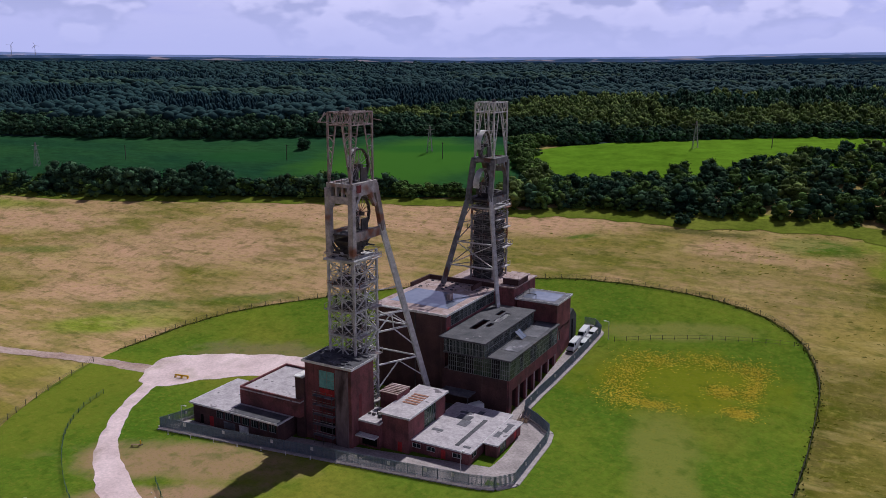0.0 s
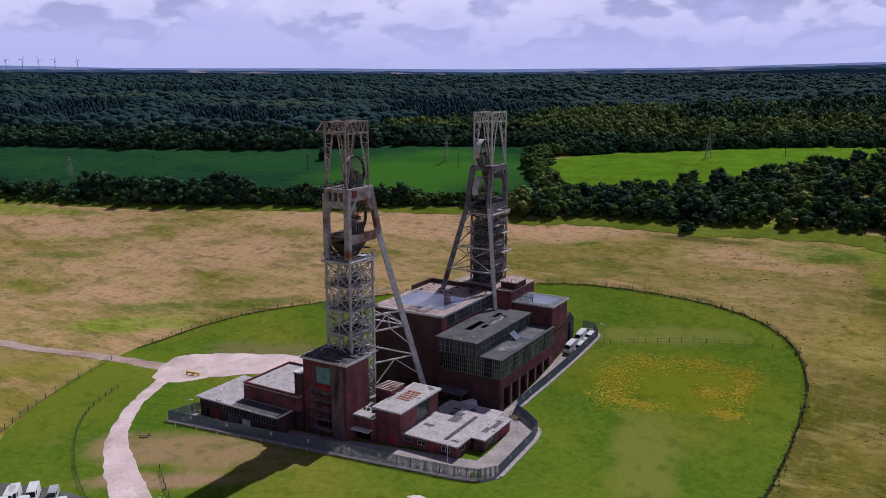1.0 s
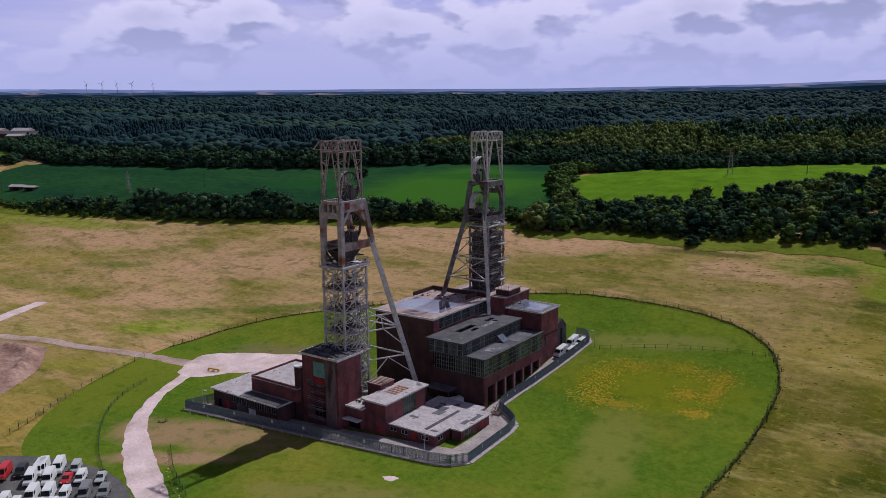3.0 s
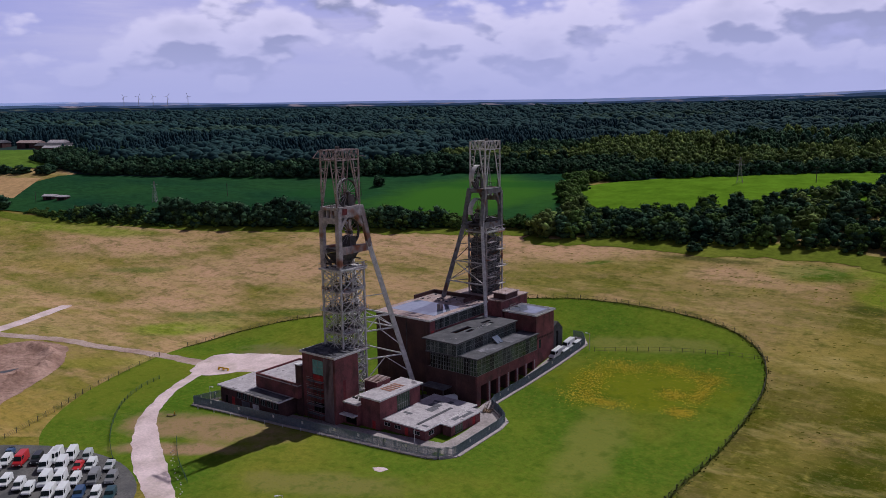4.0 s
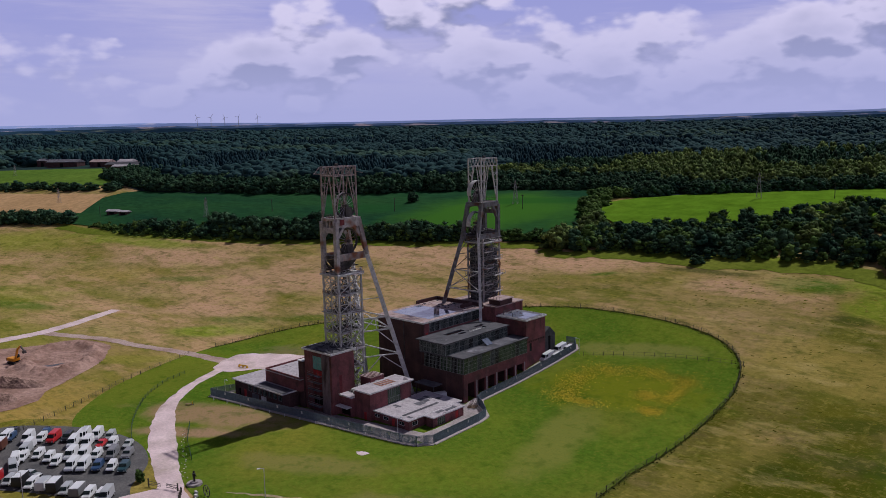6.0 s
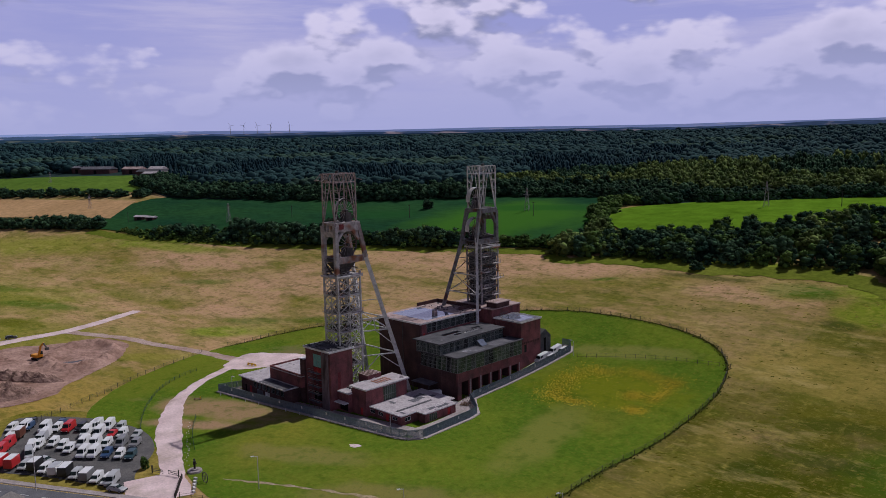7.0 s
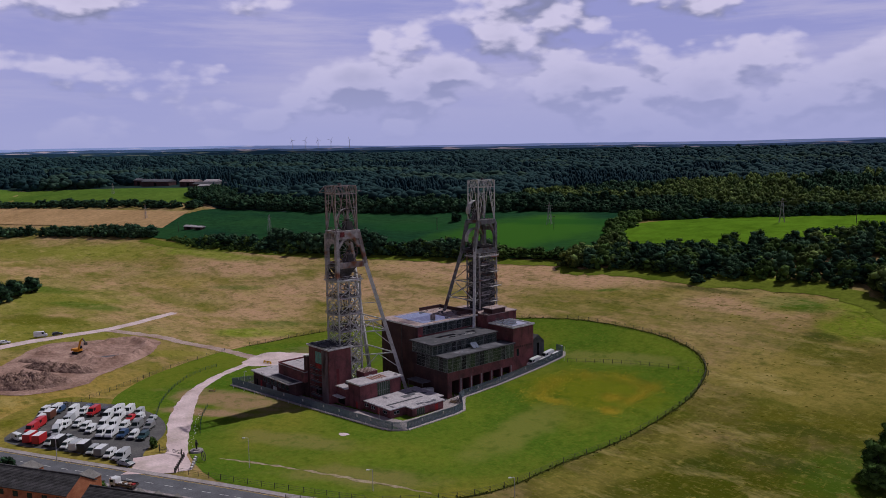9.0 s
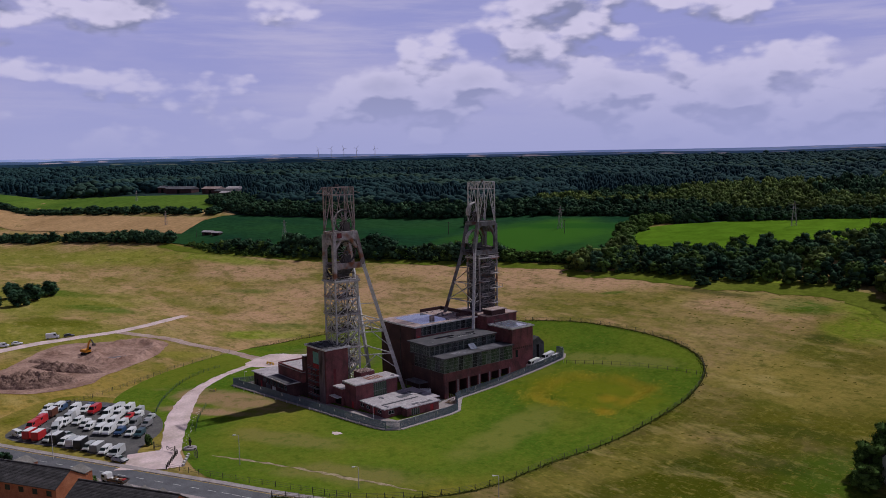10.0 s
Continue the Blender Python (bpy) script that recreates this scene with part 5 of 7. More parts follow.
    part("hoist", bm, M["steel_dark"], h)
    return h


headframe("headframe", "tall rusty grey steel pit headframe with open lattice shaft", (-6.2, 10.3, 0), 0, False)
headframe("headframe", "tall grey steel pit headframe with louvred shaft casing", (-1.5, 66.0, 0), 180, True, 20.3, 20.8, 39.2, (7.6, 11.2))


# ---- trees ----
def ico(level):
    bm = bmesh.new()
    bmesh.ops.create_icosphere(bm, subdivisions=level, radius=1)
    v = np.array([x.co[:] for x in bm.verts])
    f = np.array([[y.index for y in x.verts] for x in bm.faces])
    bm.free()
    return v, f


ICO0, ICO1 = ico(1), ico(2)


def crown_proto(rng, lobes, leaves, conifer=False, fine=False, size=(0.16, 0.27), leaf=(0.03, 0.075), ragged=(0.72, 1.24)):
    """Vertices and triangles of a crown about 1 unit wide and high, standing on z = 0."""
    V, Fc, base = [], [], 0
    iv, iface = ICO1 if fine else ICO0
    for k in range(lobes):
        if conifer:
            z = 0.12 + 0.82 * k / lobes
            r, c = 0.30 * (1.05 - k / lobes), np.array((rng.normal(0, .02), rng.normal(0, .02), z))
            sc = np.array((r, r, 0.3))
        else:
            a, rad = rng.uniform(0, math.tau), 0.36 * math.sqrt(rng.uniform(0, 1))
            z = rng.uniform(0.12, 0.86)
            rad *= math.sqrt(max(0.05, 1 - max(0.0, (z - 0.35) / 0.6) ** 2))
            c = np.array((math.cos(a) * rad, math.sin(a) * rad, z))
            r = rng.uniform(*size) * (1.15 - 0.5 * abs(z - 0.45))
            sc = np.array((r, r, r * rng.uniform(0.7, 0.95)))
        v = iv * sc * rng.uniform(*ragged, (len(iv), 1)) + c
        V.append(v), Fc.append(iface + base)
        base += len(v)
        for _ in range(leaves):
            d = rng.normal(0, 1, 3)
            d[2] = abs(d[2]) * 0.8 + d[2] * 0.2
            d /= np.linalg.norm(d)
            p = c + d * sc * rng.uniform(0.9, 1.35)
            t1, t2 = rng.normal(0, 1, 3), rng.normal(0, 1, 3)
            s = rng.uniform(*leaf)
            V.append(np.stack([p + t1 / np.linalg.norm(t1) * s, p + t2 / np.linalg.norm(t2) * s, p + d * s * 0.8]))
            Fc.append(np.array([[base, base + 1, base + 2]]))
            base += 3
    return np.concatenate(V), np.concatenate(Fc)


RNG = np.random.default_rng(7)
BROAD = [crown_proto(RNG, 17, 20, size=(0.12, 0.2), leaf=(0.03, 0.065)) for _ in range(10)]
BROAD_FAR = [crown_proto(RNG, 5, 0, size=(0.26, 0.36), ragged=(0.9, 1.1)) for _ in range(8)]
PINE = [crown_proto(RNG, 4, 0, True, ragged=(0.85, 1.15)) for _ in range(5)]
NEAR = [crown_proto(RNG, 46, 90, size=(0.09, 0.16), leaf=(0.018, 0.04)) for _ in range(5)]


def woods(name, places, protos, material, label, category="wood", smooth=True):
    """One mesh of many crowns: places are (x, y, width, height)."""
    V, Fc, base = [], [], 0
    for x, y, w, hgt in places:
        v, f = protos[RNG.integers(len(protos))]
        a = RNG.uniform(0, math.tau)
        ca, sa = math.cos(a), math.sin(a)
        q = np.stack([(v[:, 0] * ca - v[:, 1] * sa) * w + x, (v[:, 0] * sa + v[:, 1] * ca) * w + y, v[:, 2] * hgt + land(x, y) - 0.06 * hgt], 1)
        V.append(q), Fc.append(f + base)
        base += len(v)
    V, Fc = np.concatenate(V), np.concatenate(Fc)
    me = bpy.data.meshes.new(name)
    me.from_pydata(V.tolist(), [], Fc.tolist())
    me.materials.append(material)
    if smooth:
        me.shade_smooth()
    return tagged(new(name, me), label, category, "", "stuff")


def scatter_line(line, n, width, size, hgt):
    L = np.array(curve_through(line, 10))
    out = []
    for _ in range(n):
        i = RNG.integers(len(L) - 1)
        p = L[i] + (L[i + 1] - L[i]) * RNG.uniform()
        s = RNG.uniform(*size)
        out.append((p[0] + RNG.normal(0, width / 2), p[1] + RNG.normal(0, width / 2), s, s * RNG.uniform(*hgt)))
    return out


# hedgerow between meadow and crop fields
woods("hedgerow", scatter_line([(-860, 2), (-770, 28), (-691, 52), (-580, 84), (-479, 107), (-425, 116)], 300, 5, (6, 11), (0.7, 1.05)), BROAD, M["leaf_dark"],
      "dark hedgerow trees along the meadow edge", "hedge")
MEADOW_EDGE = [(-340, 118), (-280, 126), (-215, 134), (-160, 145), (-120, 151), (-96, 157)]
woods("hedgerow", scatter_line(MEADOW_EDGE, 190, 5, (4.5, 10), (0.7, 1.15)), BROAD, M["leaf_dark"], "dark hedgerow trees along the meadow edge", "hedge")
woods("hedgerow", scatter_line([(-268, 129), (-215, 136), (-168, 146)], 42, 4, (9, 13), (0.8, 1.05)), BROAD, M["leaf_dark"], "tall dark trees in the hedgerow", "hedge")
woods("hedgerow", scatter_line(MEADOW_EDGE, 110, 6, (3.5, 8), (0.7, 1.2)), BROAD, M["leaf"], "mid-green hedgerow trees along the meadow edge", "hedge")
woods("hedgerow", scatter_line([(x, y - 2) for x, y in MEADOW_EDGE], 60, 2, (1.5, 3.5), (0.6, 0.9)), BROAD, M["leaf_lit"], "pale green bushes along the hedge foot", "hedge")
M["margin"] = mat("field_margin_grass", (0.085, 0.12, 0.012), (0.17, 0.19, 0.03), 0.05, 0.95, fine=0.5, deep=0.4, spec=0.0)
ribbon("field_margin", curve_through([(-425, 107, 9), (-340, 110, 10), (-280, 119, 10), (-215, 127, 10), (-160, 138, 10), (-120, 144.5, 10), (-96, 150, 9), (-60, 156, 8), (-30, 161, 6)], 8), 0.12,
       M["margin"], "green grass margin along the hedge", "ground", 4, 2.5)
ribbon("field_margin", curve_through([(-42, 155, 6), (-28, 151, 8), (-10, 158, 10), (28, 157, 9), (60, 162, 11), (80, 163, 11), (95, 155, 9), (108, 145, 9), (135, 132, 8)], 8), 0.12,
       M["margin"], "green grass margin along the copse", "ground", 4, 3.0)
woods("scrub", scatter_line([(-390, 118), (-330, 114), (-240, 124)], 120, 4, (2, 5), (0.5, 0.8)), BROAD, M["leaf"], "low green scrub at the foot of the hedge", "hedge")
woods("hedgerow", scatter_line([(-104, 156), (-70, 163), (-25, 170)], 110, 4, (3.5, 7), (0.6, 0.95)), BROAD, M["leaf"], "green scrub along the meadow edge", "hedge")
woods("hedgerow", scatter_line([(-1150, 86), (-1000, 112), (-860, 136), (-760, 156), (-640, 174), (-510, 192)], 210, 6, (7, 12), (0.6, 0.9)), BROAD, M["leaf_dark"],
      "line of dark trees between stubble and pasture", "hedge")


def copse():
    out, lit, mid = [], [], []
    while len(out) + len(lit) + len(mid) < 1100:
        x = RNG.uniform(-42, 200)
        lo = np.interp(x, (-42, -28, -10, 28, 60, 80, 95, 105, 130, 200), (158, 155, 163, 163, 168, 169, 161, 151, 139, 118))
        hi = np.interp(x, (-42, -11, 23, 52, 72, 110, 200), (188, 184, 208, 238, 266, 292, 330))
        y = RNG.uniform(lo, hi)
        k = noise.noise((x * 0.06, y * 0.06, 4.4))
        s = RNG.uniform(4, 8.5) * (1 + 0.35 * k)
        (lit if k > 0.28 or RNG.uniform() < 0.05 else mid if RNG.uniform() < 0.3 else out).append((x, y, s, s * RNG.uniform(0.75, 1.15)))
        if y < lo + 3 and RNG.uniform() < 0.5:
            mid.append((x, lo - 1, 2.4, 2.0))
    woods("copse", out, BROAD, M["leaf_dark"], "dark broadleaved copse bordering the meadow")
    woods("copse", mid, BROAD, M["leaf"], "mid-green trees among the copse")
    woods("copse", lit, BROAD, M["leaf_lit"], "lighter green trees among the copse")


copse()
woods("field_hedge", scatter_line([(-34, 184), (-44, 200), (-56, 217), (-62, 234), (-68, 250), (-60, 256)], 120, 4.5, (4.5, 8), (0.7, 1.0)), BROAD, M["leaf"],
      "leafy hedge between the crop fields", "hedge")


def forest():
    near, lit, mid, pine, pale = [], [], [], [], []
    for _ in range(2600):
        x = RNG.uniform(-620, 330)
        edge = np.interp(x, WOOD_X, WOOD_Y) + 3
        d = abs(RNG.normal(0, 26))
        s = RNG.uniform(6, 11) if x < -150 else RNG.uniform(4.5, 8)
        near.append((x, edge + d * (1 if x < -150 else 0.5), s, s * RNG.uniform(0.75, 1.15)))
    for _ in range(2600):
        x = RNG.uniform(-190, 330)
        edge = np.interp(x, WOOD_X, WOOD_Y) + 24
        y = edge + 150 * RNG.uniform() * np.interp(x, (-190, -60, 60), (0.25, 0.75, 1.0))
        k = noise.noise((x * 0.012, y * 0.02, 1.3))
        s = RNG.uniform(6, 10)
        (lit if k > -0.2 else near).append((x, y, s, s * RNG.uniform(0.85, 1.15) + 0.085 * (y - edge)))
    for _ in range(23000):
        r = 330 * math.exp(RNG.uniform(0, 1) * 2.35)
        a = RNG.uniform(radians(-92), radians(28))
        x, y = 100 + r * math.sin(a) * 1.15, r * math.cos(a) * 0.75 + 130
        if y < np.interp(x, WOOD_X, WOOD_Y) + (46 if -930 < x < -630 else 12 if x < -640 else 30):
            continue
        if -200 < x < 340 and y < np.interp(x, WOOD_X, WOOD_Y) + 120:
            continue
        s = RNG.uniform(8, 12.5) * (1 + r / 1300)
        tall = 1 + r / 1800
        k = noise.noise((x * 0.005, y * 0.010, 3.3)) + 0.4 * noise.noise((x * 0.016, y * 0.03, 7.3))
        if k > 0.22:
            pine.append((x, y, s * 0.95, 10 * tall * RNG.uniform(0.85, 1.15)))
        elif k < -0.2 and r < 1500:
            pale.append((x, y, s, 9 * tall * RNG.uniform(0.85, 1.15)))
        else:
            mid.append((x, y, s, 9.5 * tall * RNG.uniform(0.85, 1.15)))
    woods("forest_edge", near, BROAD, M["leaf_dark"], "dark mixed forest edge beyond the fields")
    # The sunlit look of this belt comes from its paler leaf colour.
    woods("sunlit_wood", lit, BROAD, M["leaf_lit"], "broadleaved wood coloured pale green as if sunlit")
    woods("forest", mid, BROAD_FAR, M["leaf_far"], "distant broadleaved forest in hazy tint", smooth=True)
    woods("pale_forest", pale, BROAD_FAR, M["leaf_pale"], "paler distant broadleaved forest in hazy tint", smooth=True)
    woods("pine_forest", pine, PINE, M["conifer"], "distant conifer plantation in dark hazy tint", smooth=True)


# Haze is mixed into this leaf colour too.
M["leaf_pale"] = leaf_mat("hazy_pale_leaves", (0.022, 0.050, 0.042), (0.044, 0.078, 0.056), 0.3)
forest()


# ---- tufts of taller grass in the meadow ----
def near_line(x, y, L):
    return np.min(np.hypot(L[:, 0] - x, L[:, 1] - y))


def grass_tufts():
    tones = [[], []]
    lanes = np.array([p[:2] for p in curve_through([(-66, 12), (-92, 8), (-112, 3), (-130, 0), (-160, -11)], 12) + curve_through([(-178, 27), (-163, -6), (-161, -31), (-158, -54), (-140, -95)], 12)])
    lawn = np.array(LAWN)
    lc = lawn.mean(0)
    la = np.arctan2(lawn[:, 1] - lc[1], lawn[:, 0] - lc[0])
    order = np.argsort(la)
    lr = np.hypot(*(lawn - lc).T)[order]
    la = la[order]
    n = 0
    while n < 1500:
        x, y = (RNG.uniform(40, 175), RNG.uniform(-25, 165)) if RNG.uniform() < 0.6 else (RNG.uniform(-320, 60), RNG.uniform(-60, 150))
        if math.hypot(x - lc[0], y - lc[1]) < np.interp(math.atan2(y - lc[1], x - lc[0]), la, lr, period=math.tau) + 1.5:
            continue
        if y < 0.42 * x - 66 or (x > 20 and y < 0.56 * x - 72) or ((x + 112) / 42) ** 2 + ((y + 38) / 40) ** 2 < 1 or (x < 20 and y < -30 and x > -80):
            continue
        if x < 0 and near_line(x, y, lanes) < 5.5:
            continue
        k = noise.noise((x * 0.04, y * 0.07, 8)) + 0.5 * noise.noise((x * 0.15, y * 0.2, 2))
        if x < 62 and y < 120:
            continue
        tones[0 if k > 0.08 else 1].append((x, y, RNG.uniform(0.2, 0.7)))
        n += 1
    for pts, m_, lab in zip(tones, ("straw", "tuft_olive"), ("dry straw tufts lying over in the meadow", "olive tufts of long meadow grass")):
        P = np.array(pts)
        n = len(P)
        a = RNG.normal(0.4, 0.5, n)
        z = np.array([land(x, y) for x, y in P[:, :2]])
        slope = np.array([land(x, y + 1) - land(x, y) for x, y in P[:, :2]])
        s = P[:, 2]
        dx, dy = np.cos(a) * s, np.sin(a) * s
        wx, wy = -np.sin(a) * s * 0.45, np.cos(a) * s * 0.45
        V = np.empty((n * 4, 3))
        for i, (u, v, h) in enumerate(((-0.8, -0.3, 0.02), (0.9, -0.5, 0.03), (0.6, 0.9, 0.16), (-0.7, 0.6, 0.14))):
            ex, ey = dx * u + wx * v, dy * u + wy * v
            V[i::4] = np.stack([P[:, 0] + ex, P[:, 1] + ey, z + ey * slope + s * h * RNG.uniform(0.6, 1.4, n)], 1)
        me = bpy.data.meshes.new("grass_tufts")
        me.from_pydata(V.tolist(), [], np.arange(n * 4).reshape(-1, 4).tolist())
        me.materials.append(M[m_])
        tagged(new("grass_tufts", me), lab, "grass", "", "stuff")


M["straw"] = leaf_mat("straw_blades", (0.12, 0.11, 0.012), (0.22, 0.18, 0.04), 0.3)
M["tuft_olive"] = leaf_mat("olive_grass_blades", (0.08, 0.085, 0.006), (0.15, 0.13, 0.015), 0.4)
grass_tufts()


# ---- yard, kerb and palisade fence ----
ribbon("front_yard", curve_through([(-40, -8.8, 5.4), (0, -2.6, 7), (29, 2.0, 9)], 8), 0.13, M["concrete"], "worn concrete yard before the buildings", "yard")
ribbon("side_yard", curve_through([(30.2, 1.6, 6.4), (30.4, 12, 5.4), (29.4, 22, 6), (25.6, 27.6, 7), (22.4, 34, 3.4), (22.3, 42, 2.6), (23.2, 56, 4.4), (23.6, 68, 5.4), (23.8, 77, 5.4)], 8), 0.10,
       M["concrete"], "worn concrete yard beside the workshop", "yard")
ribbon("inner_yard", [(16.5, 24.6, 24), (16.5, 27, 26), (16.5, 29.3, 26)], 0.09, M["tarmac_old"], "dark worn yard between the buildings", "yard")
PALISADE = [(-38.5, -3.5), (-41, -11.6), (-20, -8.6), (0, -5.8), (15, -3.7), (27, -1.9), (31.6, -0.6), (34.2, 2.6), (33.2, 21), (32.2, 25.2), (28, 28.8), (24.2, 31.2), (23.2, 34),
            (23.4, 42), (25.6, 66), (26.4, 77), (24, 80), (20.8, 80)]


def palisade():
    f = thing("palisade_fence", "grey-blue galvanised steel palisade fence on a concrete kerb", "fence")
    pane = bmesh.new()
    for i in range(16):
        x = 0.08 + i * 0.172
        box(pane, x - 0.05, -0.03, 0.05, x + 0.05, 0.03, 2.35)
    box(pane, 0, 0.03, 0.45, 2.75, 0.08, 0.53)
    box(pane, 0, 0.03, 1.85, 2.75, 0.08, 1.93)
    box(pane, -0.06, 0.08, 0, 0.06, 0.2, 2.3)
    me = finish("panel", pane, M["fence_steel"])
    kb = boxes((0, -0.9, -0.3, 2.77, 0.5, 0.16))
    kme = finish("kerb_stone", kb, M["concrete"])
    for a, b in zip(PALISADE, PALISADE[1:]):
        n = max(1, round(math.dist(a, b) / 2.75))
        ang, step = math.degrees(math.atan2(b[1] - a[1], b[0] - a[0])), math.dist(a, b) / n
        for i in range(n):
            x, y = a[0] + (b[0] - a[0]) * i / n, a[1] + (b[1] - a[1]) * i / n
            x2, y2 = a[0] + (b[0] - a[0]) * (i + 1) / n, a[1] + (b[1] - a[1]) * (i + 1) / n
            z = land(x, y)
            tilt = math.degrees(math.atan2(land(x2, y2) - z, step))
            for nm, m_, k in (("panel", me, step / 2.75), ("kerb_stone", kme, step / 2.75)):
                ob = new(nm, m_)
                ob.matrix_world = pose(x, y, z + 0.1, 0, 0, ang) @ pose(0, 0, 0, 0, -tilt, 0) @ Matrix.Diagonal((k, 1, 1, 1))
                ob.parent = f
    for i in range(0, len(PALISADE) - 3):
        a, b = PALISADE[i], PALISADE[i + 1]
        if math.dist(a, b) > 8:
            for k in (0.3, 0.75):
                x, y = a[0] + (b[0] - a[0]) * k, a[1] + (b[1] - a[1]) * k
                ob = part("notice", boxes((x - 0.3, y - 0.12, land(x, y) + 1.4, x + 0.3, y - 0.06, land(x, y) + 2.1)), M["white_trim"], f, "white notice board")


palisade()


def post_fence(name, line, label, spacing=3.2, hgt=1.3, rails=3, post_m="fence_post", wire_m="fence_post", thick=0.055):
    f = thing(name, label, "fence")
    pts, acc = [line[0][:2]], 0.0
    for a, b in zip(line, line[1:]):
        acc += math.dist(a[:2], b[:2])
        if acc >= spacing:
            pts.append(b[:2])
            acc = 0.0
    me = finish("post", boxes((-thick, -thick, -0.2, thick, thick, hgt)), M[post_m])
    for x, y in pts:
        ob = new("post", me)
        ob.location, ob.parent = (x, y, land(x, y) + 0.05), f
    for k in range(rails):
        z = hgt * (0.3 + 0.65 * k / max(1, rails - 1))
        bm = bmesh.new()
        for a, b in zip(pts, pts[1:]):
            beam(bm, (*a, land(*a) + z), (*b, land(*b) + z), 0.035)
        part("wire", bm, M[wire_m], f)
    return f


OVAL = curve_through([(52, -46), (64, -35), (79, -12), (79.5, 17), (80.5, 47), (79.5, 72), (72, 91), (56, 102.5), (30, 107), (0, 104), (-38, 86), (-72, 62),
                      (-86, 42), (-88, 18)], 14)
post_fence("boundary_fence", OVAL, "dark timber post-and-wire fence round the lawn", 3.0, 1.5, 4)
post_fence("boundary_fence", curve_through([(-86, 8), (-76, -18), (-66, -36), (-58, -52), (-54, -62)], 12), "dark post-and-wire fence beside the excavation", 3.0, 1.5, 4)
post_fence("roadside_fence", curve_through([(20, -56.6), (29, -52.2), (40, -46.6), (51, -40.8), (64, -33.5)], 10), "thin dark post-and-wire fence along the road", 2.6, 1.4, 3)
post_fence("lawn_fence", curve_through([(31, 74), (45, 80), (60, 84), (76, 86)], 10), "low wire fence crossing the lawn", 3.0, 1.3, 2)
post_fence("track_fence", curve_through([(-3, -40.5), (-14, -35), (-24, -28.5)], 12), "green mesh fence beside the track", 2.2, 1.2, 4, "fence_green", "fence_green")
post_fence("track_fence", curve_through([(-20, -46.5), (-38, -37), (-54, -25), (-63, -14), (-67, -4)], 12), "green mesh fence beside the track", 2.2, 1.2, 4, "fence_green", "fence_green")


# rough grass verge growing along the boundary fence
def tufts(name, spots, material, label, blades=3, tall=1.0):
    V, Fc = [], []
    for x, y, s in spots:
        z = land(x, y)
        for _ in range(blades):
            a = RNG.uniform(0, math.tau)
            dx, dy = math.cos(a) * s * 0.5, math.sin(a) * s * 0.5
            b = len(V)
            V += [(x - dx, y - dy, z + 0.07), (x + dx, y + dy, z + 0.07), (x + RNG.normal(0, s * 0.3), y + RNG.normal(0, s * 0.3), z + 0.07 + tall * s * RNG.uniform(0.6, 1.1))]
            Fc.append((b, b + 1, b + 2))
    me = bpy.data.meshes.new(name)
    me.from_pydata(V, [], Fc)
    me.materials.append(material)
    return tagged(new(name, me), label, "grass", "", "stuff")


# One dark colour holds both the uncut grass and the fence-line shade.
M["uncut"] = mat("uncut_grass_with_shade", (0.022, 0.034, 0.008), (0.075, 0.075, 0.016), 0.5, 0.95, fine=1.6, deep=0.5, spec=0.0)
for lo, hi, w in ((0, len(OVAL) // 2, 0.6), (len(OVAL) // 2 - 1, len(OVAL), 0.8)):
    ribbon("uncut_strip", [(*p, w) for p in OVAL[lo:hi]], 0.10, M["uncut"], "dark strip of uncut grass and painted shade under the fence", "ground", 3, 0.5)
tufts("fence_grass", [(p[0] + RNG.normal(0, 0.5), p[1] + RNG.normal(0, 0.5), RNG.uniform(0.2, 0.5)) for p in OVAL for _ in range(5)], M["uncut"],
      "long dark grass along the fence", 3, 0.8)
tufts("fence_grass", [(p[0] + RNG.normal(0, 0.9), p[1] + RNG.normal(0, 0.9), RNG.uniform(0.15, 0.35)) for p in OVAL for _ in range(5)], M["leaf_lit"],
      "long dark grass along the fence", 3, 0.5)
tufts("flower_patch", [(c[0] + RNG.normal(0, c[2]), c[1] + RNG.normal(0, c[3]), RNG.uniform(0.25, 0.6))
                       for c in ((43, 69, 4.0, 2.2), (38, 60, 2.5, 4), (57, 72, 4.5, 2.0), (66, 70, 2.6, 2.4), (61, 59, 2.0, 1.5), (66, 51, 2.0, 1.3), (47, 48, 3.5, 1.3), (67, 62, 1.2, 3), (40, 50, 3, 3))
                       for _ in range(760)], M["flowers"], "drifts of yellow wildflowers in the lawn", 2, 0.12)
def blot(name, x, y, rx, ry, lift, material, label, rz=0.0, category="ground"):
    pts = []
    for i in range(28):
        a = i * math.tau / 28
        k = 1 + 0.45 * noise.noise((math.cos(a) * 1.4 + x, math.sin(a) * 1.4 + y, 0))
        u, v = math.cos(a) * rx * k, math.sin(a) * ry * k
        c, s = math.cos(rz), math.sin(rz)
        pts.append((x + u * c - v * s, y + u * s + v * c))
    return fan(name, pts, lift, material, label, category, 6)


blot("rubble_patch", 25, -12.2, 1.5, 1.0, 0.09, M["gravel"], "scattered pale rubble on the lawn", 0.3)
M["bare"] = mat("bare_stony_soil", (0.20, 0.16, 0.07), (0.42, 0.33, 0.24), 0.5, 0.95, fine=1.5, deep=0.5, spec=0.1)
ribbon("worn_strip", curve_through([(18, -45, 0.2), (29, -39, 0.9), (39, -34, 0.5), (51, -28.5, 1.3), (62, -23.8, 1.0), (71, -20, 0.3)], 14), 0.085, M["bare"], "bare stony strip in the lawn", "ground", 4, 0.9)


